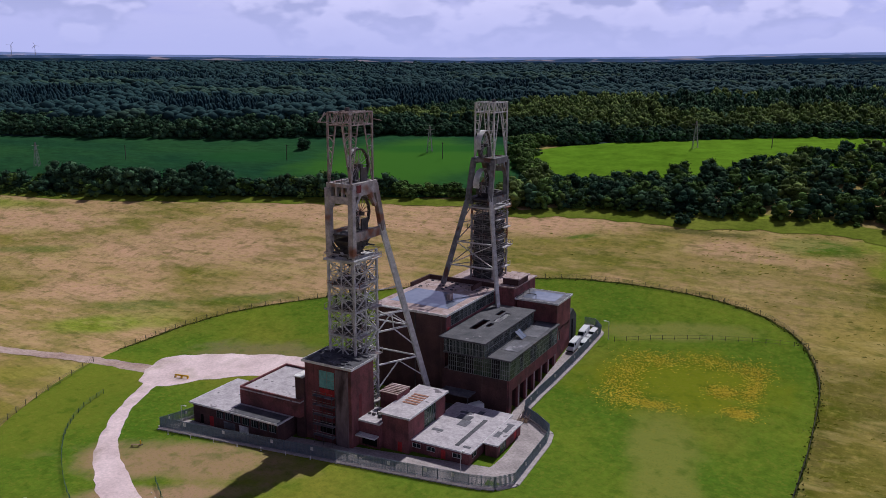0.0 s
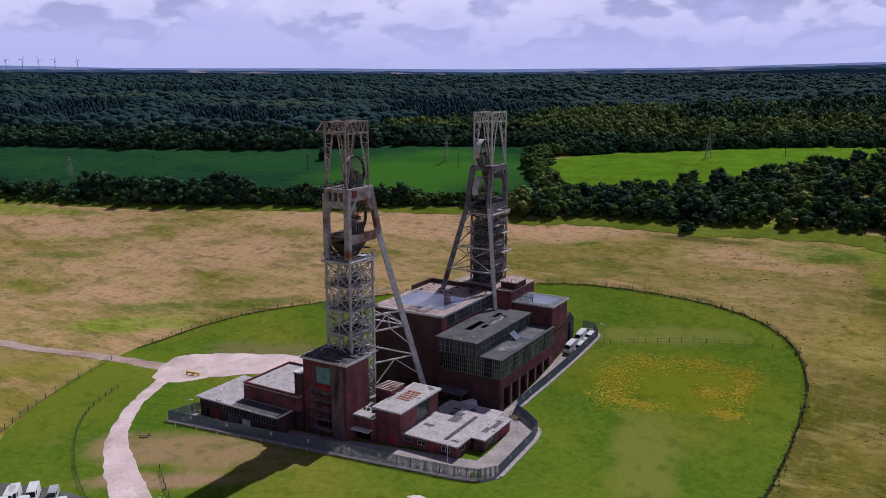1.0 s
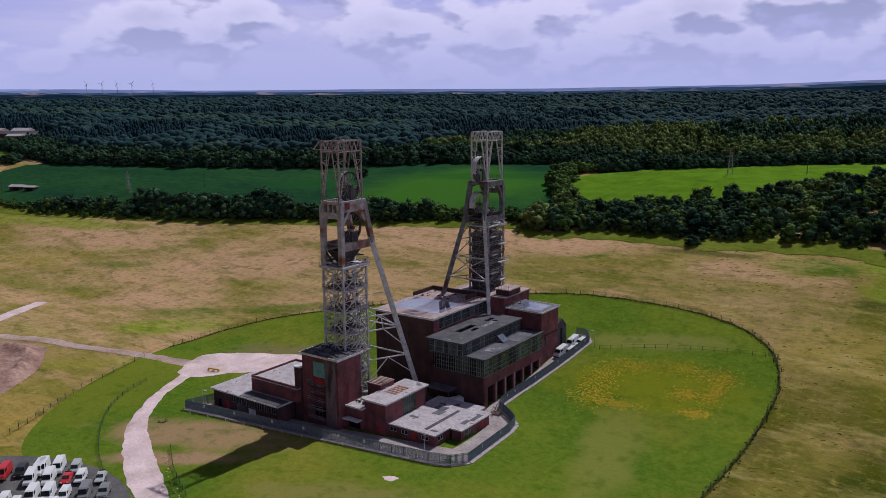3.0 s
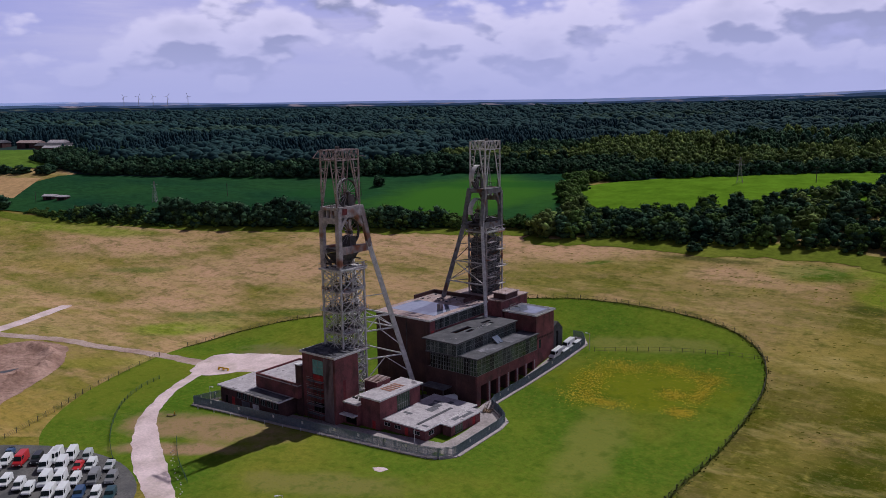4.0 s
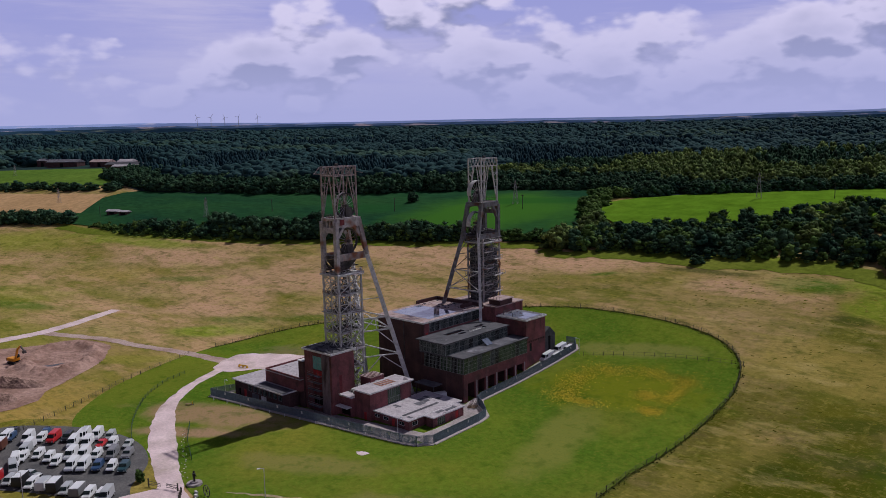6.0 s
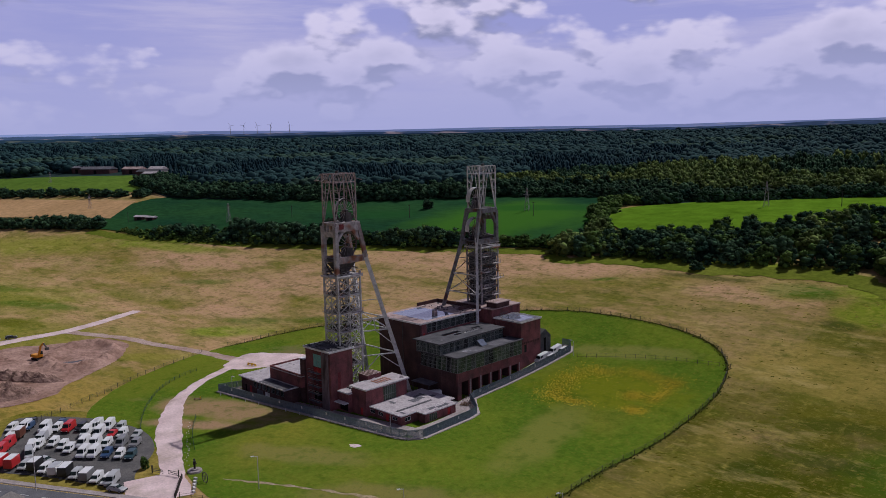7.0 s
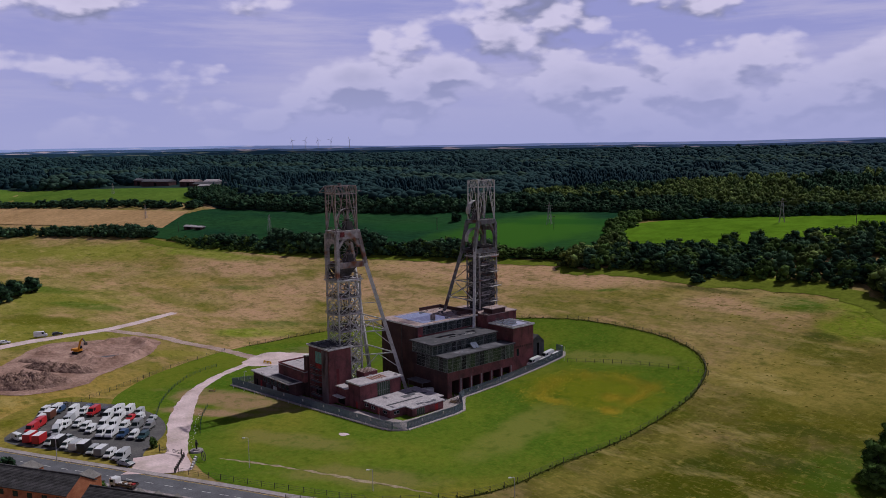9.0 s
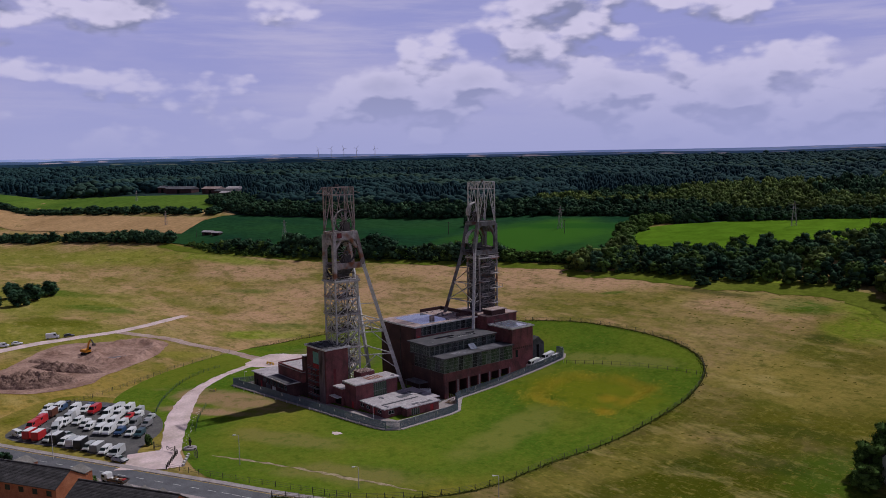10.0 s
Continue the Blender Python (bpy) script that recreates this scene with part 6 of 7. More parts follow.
# ---- road furniture ----
def road_edges():
    line = np.array(curve_through(ROAD, 6))
    d = np.gradient(line[:, :2], axis=0)
    nrm = np.stack([-d[:, 1], d[:, 0]], 1) / np.hypot(d[:, 0], d[:, 1])[:, None]
    for off, w, lift, m_, nm, lab, cat in ((4.7, 1.6, 0.14, "concrete", "pavement", "grey concrete pavement beside the road", "pavement"),
                                           (-5.0, 2.2, 0.14, "concrete", "pavement", "grey concrete pavement before the houses", "pavement")):
        ribbon(nm, [(*(p[:2] + q * off), w) for p, q in zip(line, nrm)], lift, M[m_], lab, cat, 2)
    for off in (3.82, -3.82):
        k = bmesh.new()
        pts = [p[:2] + q * off for p, q in zip(line, nrm)]
        for a, b in zip(pts, pts[1:]):
            beam(k, (*a, 0.08), (*b, 0.08), 0.16, 0.16)
        ob = new("kerb", finish("kerb", k, M["concrete"]))
        tagged(ob, "grey concrete kerb", "kerb", "", "structure")
    me = finish("road_dash", boxes((-1.2, -0.07, 0, 1.2, 0.07, 0.012)), M["marking"])
    dist = 0.0
    for i in range(len(line) - 1):
        a, b = line[i, :2], line[i + 1, :2]
        n = max(1, int(np.hypot(*(b - a)) / 4.5))
        for j in range(n):
            p = a + (b - a) * (j / n)
            ob = new("road_marking", me)
            ob.matrix_world = pose(p[0], p[1], 0.056, 0, 0, math.degrees(math.atan2(*(b - a)[::-1])))
            tagged(ob, "white painted centre dash", "road marking", "centre line dashes", "structure")
    M["yellow_line"] = mat("yellow_line_paint", (0.45, 0.30, 0.06), (0.58, 0.40, 0.10), 1.0, 0.8, fine=3)
    for off in (3.35, 3.55):
        ribbon("edge_line", [(*(p[:2] + q * off), 0.09) for p, q in zip(line, nrm)], 0.058, M["yellow_line"], "yellow painted edge line", "road marking", 1)


road_edges()
fan("car_park", curve_through([(-34, -82), (-47, -72), (-62, -62), (-46, -48), (-27, -43), (-11, -47), (0, -57), (7, -62), (-12, -71)], 5, True), 0.09,
    M["tarmac_old"], "worn tarmac vehicle yard", "car park", 8)
ribbon("gateway", [(4, -57, 9), (12, -59.5, 10), (15.5, -62.3, 13)], 0.115, M["gravel"], "pale gravel gateway to the road", "track", 4, 0.5)


# ---- vehicles ----
def vehicle(kind, colour, at, rz, group="vehicles in the yard", label=""):
    L, W, prof, top_in, wi = dict(
        van=(5.3, 1.95, ((-2.65, 0.42), (-2.68, 2.25), (-2.5, 2.42), (1.05, 2.42), (1.45, 2.30), (2.0, 1.42), (2.55, 1.18), (2.68, 0.95), (2.68, 0.42)), 0.16, 4),
        small_van=(4.4, 1.75, ((-2.2, 0.38), (-2.22, 1.7), (-2.05, 1.85), (0.55, 1.85), (0.85, 1.75), (1.45, 1.1), (2.05, 0.95), (2.2, 0.75), (2.2, 0.38)), 0.14, 4),
        car=(4.3, 1.78, ((-2.12, 0.36), (-2.16, 0.88), (-1.95, 1.0), (-1.5, 1.42), (0.1, 1.46), (0.85, 1.02), (1.85, 0.86), (2.12, 0.66), (2.12, 0.36)), 0.22, 4),
        four_by_four=(4.6, 1.9, ((-2.3, 0.5), (-2.32, 1.15), (-2.2, 1.8), (0.45, 1.82), (0.95, 1.22), (2.15, 1.1), (2.3, 0.85), (2.3, 0.5)), 0.14, 3))[kind]
    names = dict(van="panel van", small_van="small van", car="car", four_by_four="off-road car")
    nm = dict(van="van", small_van="van", car="car", four_by_four="car")[kind]
    v = thing(nm, label or f"parked {colour.replace('_', ' ')} {names[kind]} with dark windows", nm, at, rz, group)
    bm = bmesh.new()
    belt = 1.0 if kind in ("car", "small_van") else 1.25
    rows = []
    for s in (-1, 1):
        rows.append([bm.verts.new((x, s * (W / 2 - (top_in if z > belt else 0)), z)) for x, z in prof])
    n = len(prof)
    bm.faces.new(rows[0]), bm.faces.new(rows[1][::-1])
    for i in range(n):
        bm.faces.new((rows[0][i], rows[1][i], rows[1][(i + 1) % n], rows[0][(i + 1) % n]))
    bmesh.ops.recalc_face_normals(bm, faces=bm.faces)
    bmesh.ops.bevel(bm, geom=bm.edges[:], offset=0.06, segments=1, affect="EDGES")
    body = part("body", bm, M["car_" + colour], v)
    fr, nx = prof[wi], prof[wi + 1]
    # windscreen and side glass a little proud of the body
    bm = bmesh.new()
    w1, w2 = W / 2 - top_in - 0.08, W / 2 - 0.16
    q = [(fr[0] + 0.03, -w1, fr[1] - 0.08), (fr[0] + 0.03, w1, fr[1] - 0.08), (nx[0] + 0.0, w2, nx[1] + 0.06), (nx[0] + 0.0, -w2, nx[1] + 0.06)]
    lo = [bm.verts.new(p) for p in q]
    hi2 = [bm.verts.new((p[0] + 0.05, p[1], p[2] + 0.04)) for p in q]
    bm.faces.new(lo[::-1]), bm.faces.new(hi2)
    for i in range(4):
        bm.faces.new((lo[i], lo[(i + 1) % 4], hi2[(i + 1) % 4], hi2[i]))
    part("windscreen", bm, M["glass_dark"], v)
    x0 = fr[0] - (1.0 if "van" in kind else 1.7)
    for s in (-1, 1):
        y = s * (W / 2 - top_in + 0.035)
        part("side_window", boxes((x0, min(y, y - s * 0.05), belt + 0.08, fr[0] - 0.1, max(y, y - s * 0.05), fr[1] - 0.14)), M["glass_dark"], v)
    if "van" not in kind:
        part("rear_window", boxes((prof[1][0] + 0.1, -W / 2 + 0.3, belt + 0.1, prof[1][0] + 0.22, W / 2 - 0.3, belt + 0.4)), M["glass_dark"], v)
    xf = max(p[0] for p in prof)
    part("bumper", boxes((xf - 0.02, -W / 2 + 0.05, 0.36, xf + 0.1, W / 2 - 0.05, 0.62)), M["tyre"], v)
    for s in (-1, 1):
        part("headlight", boxes((xf - 0.1, s * (W / 2 - 0.3) - 0.17, 0.68, xf + 0.03, s * (W / 2 - 0.3) + 0.17, 0.88)), M["lamp_glass"], v)
        for x in (-L / 2 + 0.85, L / 2 - 0.9):
            bm = bmesh.new()
            y = s * (W / 2 - 0.1)
            tube(bm, (x, y - 0.11, 0.33), (x, y + 0.11, 0.33), 0.33, 0.33, 14)
            wh = part("wheel", bm, M["tyre"], v)
            bm = bmesh.new()
            tube(bm, (x, y - 0.125, 0.33), (x, y + 0.125, 0.33), 0.2, 0.2, 10)
            part("rim", bm, M["rim"], wh)
    return v


def trailer(colour, at, rz, hgt=2.2):
    t = thing("trailer", f"parked {colour.replace('_', ' ')} box trailer on two wheels", "trailer", at, rz, "trailers by the road")
    bm = boxes((-2.0, -1.05, 0.5, 2.0, 1.05, 0.5 + hgt))
    bmesh.ops.bevel(bm, geom=bm.edges[:], offset=0.08, segments=2, affect="EDGES")
    b = part("body", bm, M["car_" + colour], t)
    part("hatch", boxes((-1.4, -1.09, 1.3, 1.2, -1.04, 0.3 + hgt)), M["car_silver"], t)
    part("roof_strip", boxes((-1.9, -0.95, 0.5 + hgt - 0.02, 1.9, 0.95, 0.5 + hgt + 0.05)), M["car_white"] if colour != "white" else M["car_silver"], t)
    part("drawbar", beams(0.1, ((2.0, -0.6, 0.5), (3.2, 0, 0.5)), ((2.0, 0.6, 0.5), (3.2, 0, 0.5))), M["steel_dark"], t)
    for s in (-1, 1):
        bm = bmesh.new()
        tube(bm, (0, s * 1.0 - 0.1, 0.32), (0, s * 1.0 + 0.1, 0.32), 0.32, 0.32, 14)
        part("wheel", bm, M["tyre"], t)
    return t


MADE = {}


def place(kind, colour, x, y, rz, hgt=2.2, base=0.1):
    key = (kind, colour, hgt)
    at = (x, y, land(x, y) + base)
    size = Matrix.Diagonal((1.0, 1.0, 1.02, 1)) if "van" in kind else Matrix.Identity(4)
    if key in MADE:
        return copy_thing(MADE[key], pose(*at, 0, 0, rz) @ size)
    MADE[key] = trailer(colour, at, rz, hgt) if kind == "trailer" else vehicle(kind, colour, at, rz)
    MADE[key].matrix_world = pose(*at, 0, 0, rz) @ size
    return MADE[key]


def park():
    head = -43
    rows = (((-20.0, -61.2), (2.5, 1.95), ("van white", "van white", "four_by_four blue", "small_van white", "four_by_four teal_dark")),
            ((-26.6, -58.4), (2.5, 2.2), ("van white", "van white", "small_van white", "van grey", "four_by_four grey")),
            ((-33.6, -54.6), (2.6, 2.1), ("van white", "van white", "car red", "small_van white", "car silver")),
            ((-32.8, -63.2), (3.6, 0.7), ("small_van white", "small_van white", "small_van white")),
            ((-45.6, -60.6), (2.3, 2.3), ("van white", "small_van white", "van red", "four_by_four black", "van white")),
            ((-40.2, -62.6), (2.9, -1.8), ("van white", "van silver", "small_van white")),
            ((-36.6, -50.6), (2.6, 2.2), ("van white", "van white", "small_van silver")),
            ((-52.6, -66.4), (2.4, 2.2), ("small_van white", "van white")))
    for (x, y), (dx, dy), kinds in rows:
        for i, k in enumerate(kinds):
            kind, colour = k.split()
            place(kind, colour, x + dx * i + random.uniform(-0.3, 0.3), y + dy * i + random.uniform(-0.3, 0.3), head + random.uniform(-3, 3))
    cols = ("silver", "black", "white", "white", "black", "silver", "grey", "white", "white")
    for i, c in enumerate(cols):
        place("trailer" if i in (1, 3, 4, 6) else "small_van", c, -22.6 + i * 2.9 + random.uniform(-0.2, 0.2), -73.4 + i * 1.2, -47 + random.uniform(-2, 2), 1.8 if i % 3 == 0 else 2.2)
    for kind, colour, x, y, rz in (("van", "silver", 1.8, -63.2, -44), ("car", "silver", 6.4, -64.2, 26), ("van", "red", -36.9, -74.3, -40), ("van", "red", -40.3, -71.4, -40),
                                   ("trailer", "red", -28.4, -77.0, -46), ("trailer", "red", -25.6, -75.4, -46), ("small_van", "white", -32.4, -79.0, 15),
                                   ("trailer", "brown", -45.6, -67.2, -40), ("van", "white", -43.4, -70.0, -36), ("four_by_four", "blue", -50.4, -63.2, -40),
                                   ("car", "black", -54.0, -60.8, -30), ("van", "silver", -29.0, -70.4, -20), ("van", "white", -33.0, -68.4, -28),
                                   ("car", "silver", -22.6, -68.6, 20), ("car", "blue", -47.2, -56.0, -43)):
        place(kind, colour, x, y, rz, 2.2)
    for kind, colour, x, y, rz in (("van", "white", 22.6, 67.0, -94), ("small_van", "white", 24.8, 68.4, -92), ("van", "white", 22.8, 73.6, -92),
                                   ("four_by_four", "white", 25.0, 74.4, -95), ("van", "white", 13.6, 26.4, -120)):
        v = place(kind, colour, x, y, rz)
        k = math.degrees(math.atan2(land(x, y + 2) - land(x, y - 2), 4))
        v.matrix_world = pose(x, y, land(x, y) + 0.12, k, 0, 0) @ pose(0, 0, 0, 0, 0, rz)
    for kind, colour, x, y, rz in (("van", "white", -166.5, -37, 75), ("car", "black", -165.6, -30.5, 78), ("small_van", "white", -163, -57, 70), ("car", "white", -164, -51.5, 70)):
        place(kind, colour, x, y, rz)


park()


def flatbed_truck():
    t = thing("truck", "white flatbed truck with clutter on its bed, on the road", "truck", (19.8, -69.6, 0.06), 207)
    bm = boxes((1.6, -1.0, 0.5, 3.4, 1.0, 2.2))
    bmesh.ops.bevel(bm, geom=bm.edges[:], offset=0.14, segments=2, affect="EDGES")
    part("cab", bm, M["car_white"], t)
    part("windscreen", boxes((3.34, -0.85, 1.35, 3.43, 0.85, 1.95)), M["glass_dark"], t)
    for s in (-1, 1):
        part("side_window", boxes((2.2, s * 1.0 - 0.02, 1.35, 3.1, s * 1.0 + 0.02, 1.95)), M["glass_dark"], t)
    bed = part("bed", boxes((-3.4, -1.1, 0.8, 1.5, 1.1, 0.95)), M["timber"], t)
    for a in ((-3.4, -1.1, 0.95, 1.5, -1.04, 1.3), (-3.4, 1.04, 0.95, 1.5, 1.1, 1.3), (-3.46, -1.1, 0.95, -3.4, 1.1, 1.3)):
        part("side_board", boxes(a), M["steel_dark"], bed)
    part("chassis", boxes((-3.2, -0.5, 0.5, 3.0, 0.5, 0.8)), M["steel_dark"], t)
    for i, m_ in enumerate(("red_paint", "plank_red", "steel_light", "timber", "white_trim")):
        x = -2.9 + i * 0.85
        part("load", boxes((x, -0.7 + 0.2 * (i % 3), 0.95, x + 0.7, 0.1 + 0.2 * (i % 3), 1.2 + 0.12 * (i % 2))), M[m_], bed)
    for x in (-2.2, 2.5):
        for s in (-1, 1):
            bm = bmesh.new()
            tube(bm, (x, s * 0.9 - 0.12, 0.38), (x, s * 0.9 + 0.12, 0.38), 0.38, 0.38, 14)
            part("wheel", bm, M["tyre"], t)


flatbed_truck()


# ---- excavation ----
def mound(name, x, y, rx, ry, hgt, material, label, rz=0.0, rough=0.5, dip=False, n=34):
    verts, faces = [], []
    c, s = math.cos(rz), math.sin(rz)
    for j in range(n + 1):
        for i in range(n + 1):
            u, v = 2 * i / n - 1, 2 * j / n - 1
            r = math.hypot(u, v)
            px, py = x + (u * rx) * c - (v * ry) * s, y + (u * rx) * s + (v * ry) * c
            k = max(0.0, 1 - r * r)
            nz = noise.noise((px * 0.35, py * 0.35, 1)) + 0.6 * noise.noise((px * 1.1, py * 1.1, 5)) + 0.4 * noise.noise((px * 2.6, py * 2.6, 8))
            if dip:
                rim = math.exp(-((r - 0.72) / 0.16) ** 2)
                z = -0.06 * (r > 0.97) + 0.12 + rim * hgt * (0.7 + 0.5 * nz)
            else:
                z = hgt * k ** 0.8 * (1 + rough * nz) - 0.05 * (r > 0.95)
            verts.append((px, py, land(px, py) + max(z, -0.06) + 0.02))
    for j in range(n):
        for i in range(n):
            a = j * (n + 1) + i
            u, v = (2 * (i + .5) / n - 1), (2 * (j + .5) / n - 1)
            if math.hypot(u, v) < 1.02:
                faces.append((a, a + 1, a + n + 2, a + n + 1))
    return sheet(name, verts, faces, material, label, "earthworks", "structure")


PIT = [(x + 1.5 * noise.noise((x * 0.2, y * 0.2, 4)), y + 1.5 * noise.noise((x * 0.2, y * 0.2, 9))) for x, y in
       curve_through([(-117, -5), (-104, -15), (-93, -27), (-84, -40), (-76, -49), (-76, -63), (-85, -73), (-100, -75), (-114, -71), (-124, -62), (-139, -51), (-150, -38), (-142, -22),
                      (-138, -12), (-128, -4)], 8, True)]
fan("excavation", PIT, 0.12, M["earth"], "bare reddish-brown earth of an excavation", "earthworks", 14)
mound("spoil_rim", -118, -22, 25, 14.5, 1.9, M["earth"], "low bank of dug brown earth", -0.52, dip=True, n=60)
mound("spoil_heap", -91, -62, 15, 8, 3.4, M["spoil"], "large rough heap of brown spoil", 0.94, 0.7, n=70)
mound("spoil_heap", -104, -47.5, 17, 4.2, 2.0, M["spoil"], "long low ridge of brown spoil", 0.51, 0.8, n=60)
mound("spoil_heap", -124, -52, 6, 2.6, 0.9, M["spoil"], "small brown spoil heap", 0.5, 0.8, n=40)
mound("spoil_heap", -134, -44, 7, 3, 0.7, M["earth"], "small flattened earth heap", 0.7, 0.8, n=40)
blot("puddle", -111, -30, 5, 1.3, 0.24, mat("muddy_water", (0.03, 0.03, 0.032), (0.05, 0.048, 0.05), 0.4, 0.4, spec=0.3), "dark puddle in the excavation", 1.35, "water")


def clods():
    V, Fc = [], []
    for _ in range(900):
        cx, cy, rx, ry, rz = ((-91, -62, 16, 8.5, 0.94), (-104, -47.5, 18, 5, 0.51), (-118, -22, 20, 12, -0.52))[RNG.integers(3)]
        a, r = RNG.uniform(0, math.tau), math.sqrt(RNG.uniform())
        u, v = math.cos(a) * r * rx, math.sin(a) * r * ry
        x, y = cx + u * math.cos(rz) - v * math.sin(rz), cy + u * math.sin(rz) + v * math.cos(rz)
        s, z, b = RNG.uniform(0.1, 0.35), land(x, y) + 0.12, len(V)
        V += [(x - s, y - s * 0.6, z), (x + s, y - s * 0.5, z), (x, y + s, z), (x + RNG.normal(0, 0.1), y, z + s * 0.6)]
        Fc += [(b, b + 1, b + 3), (b + 1, b + 2, b + 3), (b + 2, b, b + 3)]
    me = bpy.data.meshes.new("clods")
    me.from_pydata(V, [], Fc)
    me.materials.append(M["earth"])
    tagged(new("clods", me), "scattered clods of brown earth", "earth", "", "stuff")


clods()


def digger():
    d = thing("excavator", "orange tracked excavator with a raised boom", "excavator", (-124, -35, land(-124, -35) + 0.12), 15)
    for s in (-1, 1):
        bm = boxes((-1.9, s * 1.15 - 0.3, 0, 1.9, s * 1.15 + 0.3, 0.85))
        bmesh.ops.bevel(bm, geom=[e for e in bm.edges if abs(e.verts[0].co.y - e.verts[1].co.y) > 0.1], offset=0.35, segments=3, affect="EDGES")
        part("track", bm, M["tyre"], d)
    bm = boxes((-2.2, -1.3, 1.0, 1.4, 1.3, 2.0))
    bmesh.ops.bevel(bm, geom=bm.edges[:], offset=0.12, segments=2, affect="EDGES")
    part("house", bm, M["orange"], d)
    bm = boxes((0.0, 0.25, 2.0, 1.4, 1.25, 3.0))
    bmesh.ops.bevel(bm, geom=bm.edges[:], offset=0.1, segments=2, affect="EDGES")
    part("cab", bm, M["glass_dark"], d)
    part("counterweight", boxes((-2.5, -1.2, 1.0, -2.15, 1.2, 1.9)), M["steel_dark"], d)
    bm = bmesh.new()
    beam(bm, (1.2, -0.3, 1.8), (2.6, -0.3, 5.2), 0.45, 0.6)
    beam(bm, (2.55, -0.3, 5.1), (4.4, -0.3, 6.6), 0.42, 0.5)
    part("boom", bm, M["orange"], d)
    part("arm", beams(0.36, ((4.3, -0.3, 6.6), (6.0, -0.3, 5.2))), M["steel_dark"], d)
    part("bucket", boxes((5.6, -0.8, 4.3, 6.5, 0.2, 5.2)), M["steel_dark"], d)


digger()


# ---- gateway, memorial, lamps ----
def memorial():
    s = thing("plinth", "round grey stone plinth beside the gate", "plinth", (9.4, -47.2, 0.06))
    bm = bmesh.new()
    tube(bm, (0, 0, 0), (0, 0, 0.45), 1.7, 1.65, 24)
    part("base", bm, M["concrete"], s)
    bm = bmesh.new()
    tube(bm, (0, 0, 0.45), (0, 0, 0.75), 0.9, 0.85, 20)
    part("step", bm, M["concrete"], s)
    bm = bmesh.new()
    tube(bm, (9.3, -47.2, 0.81), (9.35, -47.2, 1.75), 0.16, 0.2, 8)
    tube(bm, (9.6, -47.2, 0.81), (9.5, -47.2, 1.75), 0.16, 0.2, 8)
    tube(bm, (9.42, -47.2, 1.7), (9.42, -47.2, 2.6), 0.3, 0.36, 10)
    tube(bm, (9.1, -47.2, 2.5), (8.95, -47.2, 1.8), 0.11, 0.1, 7)
    tube(bm, (9.75, -47.2, 2.5), (10.15, -47.0, 2.0), 0.11, 0.1, 7)
    bmesh.ops.create_icosphere(bm, subdivisions=2, radius=0.24, matrix=Matrix.Translation((9.42, -47.2, 2.95)))
    ob = new("statue", finish("statue", bm, M["bronze"]))
    tagged(ob, "dark bronze statue on a round grey plinth", "statue")
    w = thing("memorial_wheel", "half pit wheel and pale blocks on the verge", "memorial")
    for i in range(5):
        part("block", boxes((13.2 + i * 1.5, -49.6 - i * 0.95, 0.05, 14.1 + i * 1.5, -49.1 - i * 0.95, 0.55)), M["white_trim"], w)
    bm = bmesh.new()
    n = 20
    for i in range(n):
        a, b = i * math.tau / n, (i + 1) * math.tau / n
        beam(bm, (16.6 + math.cos(a) * 1.2, -48.6, 1.2 + math.sin(a) * 1.2), (16.6 + math.cos(b) * 1.2, -48.6, 1.2 + math.sin(b) * 1.2), 0.14)
    part("rim", bm, M["steel_dark"], w)
    for i in range(6):
        a = i * math.tau / 6
        part("spoke", beams(0.08, ((16.6, -48.6, 1.2), (16.6 + math.cos(a) * 1.15, -48.6, 1.2 + math.sin(a) * 1.15))), M["steel_dark"], w)
    g = thing("field_gate", "dark steel swing gate across the track", "gate")
    for x, y in ((2.6, -54.2), (9.8, -51.4)):
        part("gate_post", boxes((x - 0.12, y - 0.12, 0, x + 0.12, y + 0.12, 1.9)), M["fence_post"], g)
    for a, b in (((2.6, -54.2), (5.8, -53.2)), ((9.8, -51.4), (6.8, -52.4))):
        part("leaf", beams(0.07, ((*a, 1.3), (*b, 1.3)), ((*a, 0.9), (*b, 0.9)), ((*a, 0.5), (*b, 0.5)), ((*a, 0.5), (*b, 1.3)), ((*b, 0.5), (*b, 1.3))), M["steel_dark"], g)
    f = thing("timber_fence", "low timber pale fence beside the gateway", "fence")
    for i in range(9):
        x, y = 11.0 + i * 1.05, -51.2 - i * 0.75
        part("board", boxes((x - 0.5, y - 0.06, 0.05, x + 0.1, y + 0.06, 1.2)), M["fence_post"], f)
    for i in range(26):
        k = i / 26
        x, y = 5 - 27 * k + random.uniform(-0.6, 0.6), -47 + 15.5 * k + random.uniform(-0.6, 0.6)
        bm = bmesh.new()
        bmesh.ops.create_icosphere(bm, subdivisions=1, radius=random.uniform(0.1, 0.2), matrix=Matrix.Translation((0, 0, 0.2)) @ Matrix.Diagonal((1.2, 0.9, 0.75, 1)))
        st = new("boulder", finish("boulder", bm, M["white_trim"]))
        st.location = (x, y, 0.05)
        tagged(st, "pale boulder edging the track", "boulder", "boulders along the track")
    for i in range(12):
        x, y = -37 + i * 5.4, -13.2 + i * 0.93
        bm = bmesh.new()
        tube(bm, (0, 0, 0), (0, 0, 0.75), 0.1, 0.08, 8)
        p = new("marker_post", finish("marker_post", bm, M["white_trim"]))
        p.location = (x, y, 0.06)
        tagged(p, "short white marker post in the grass", "marker post", "marker posts along the fence")


memorial()


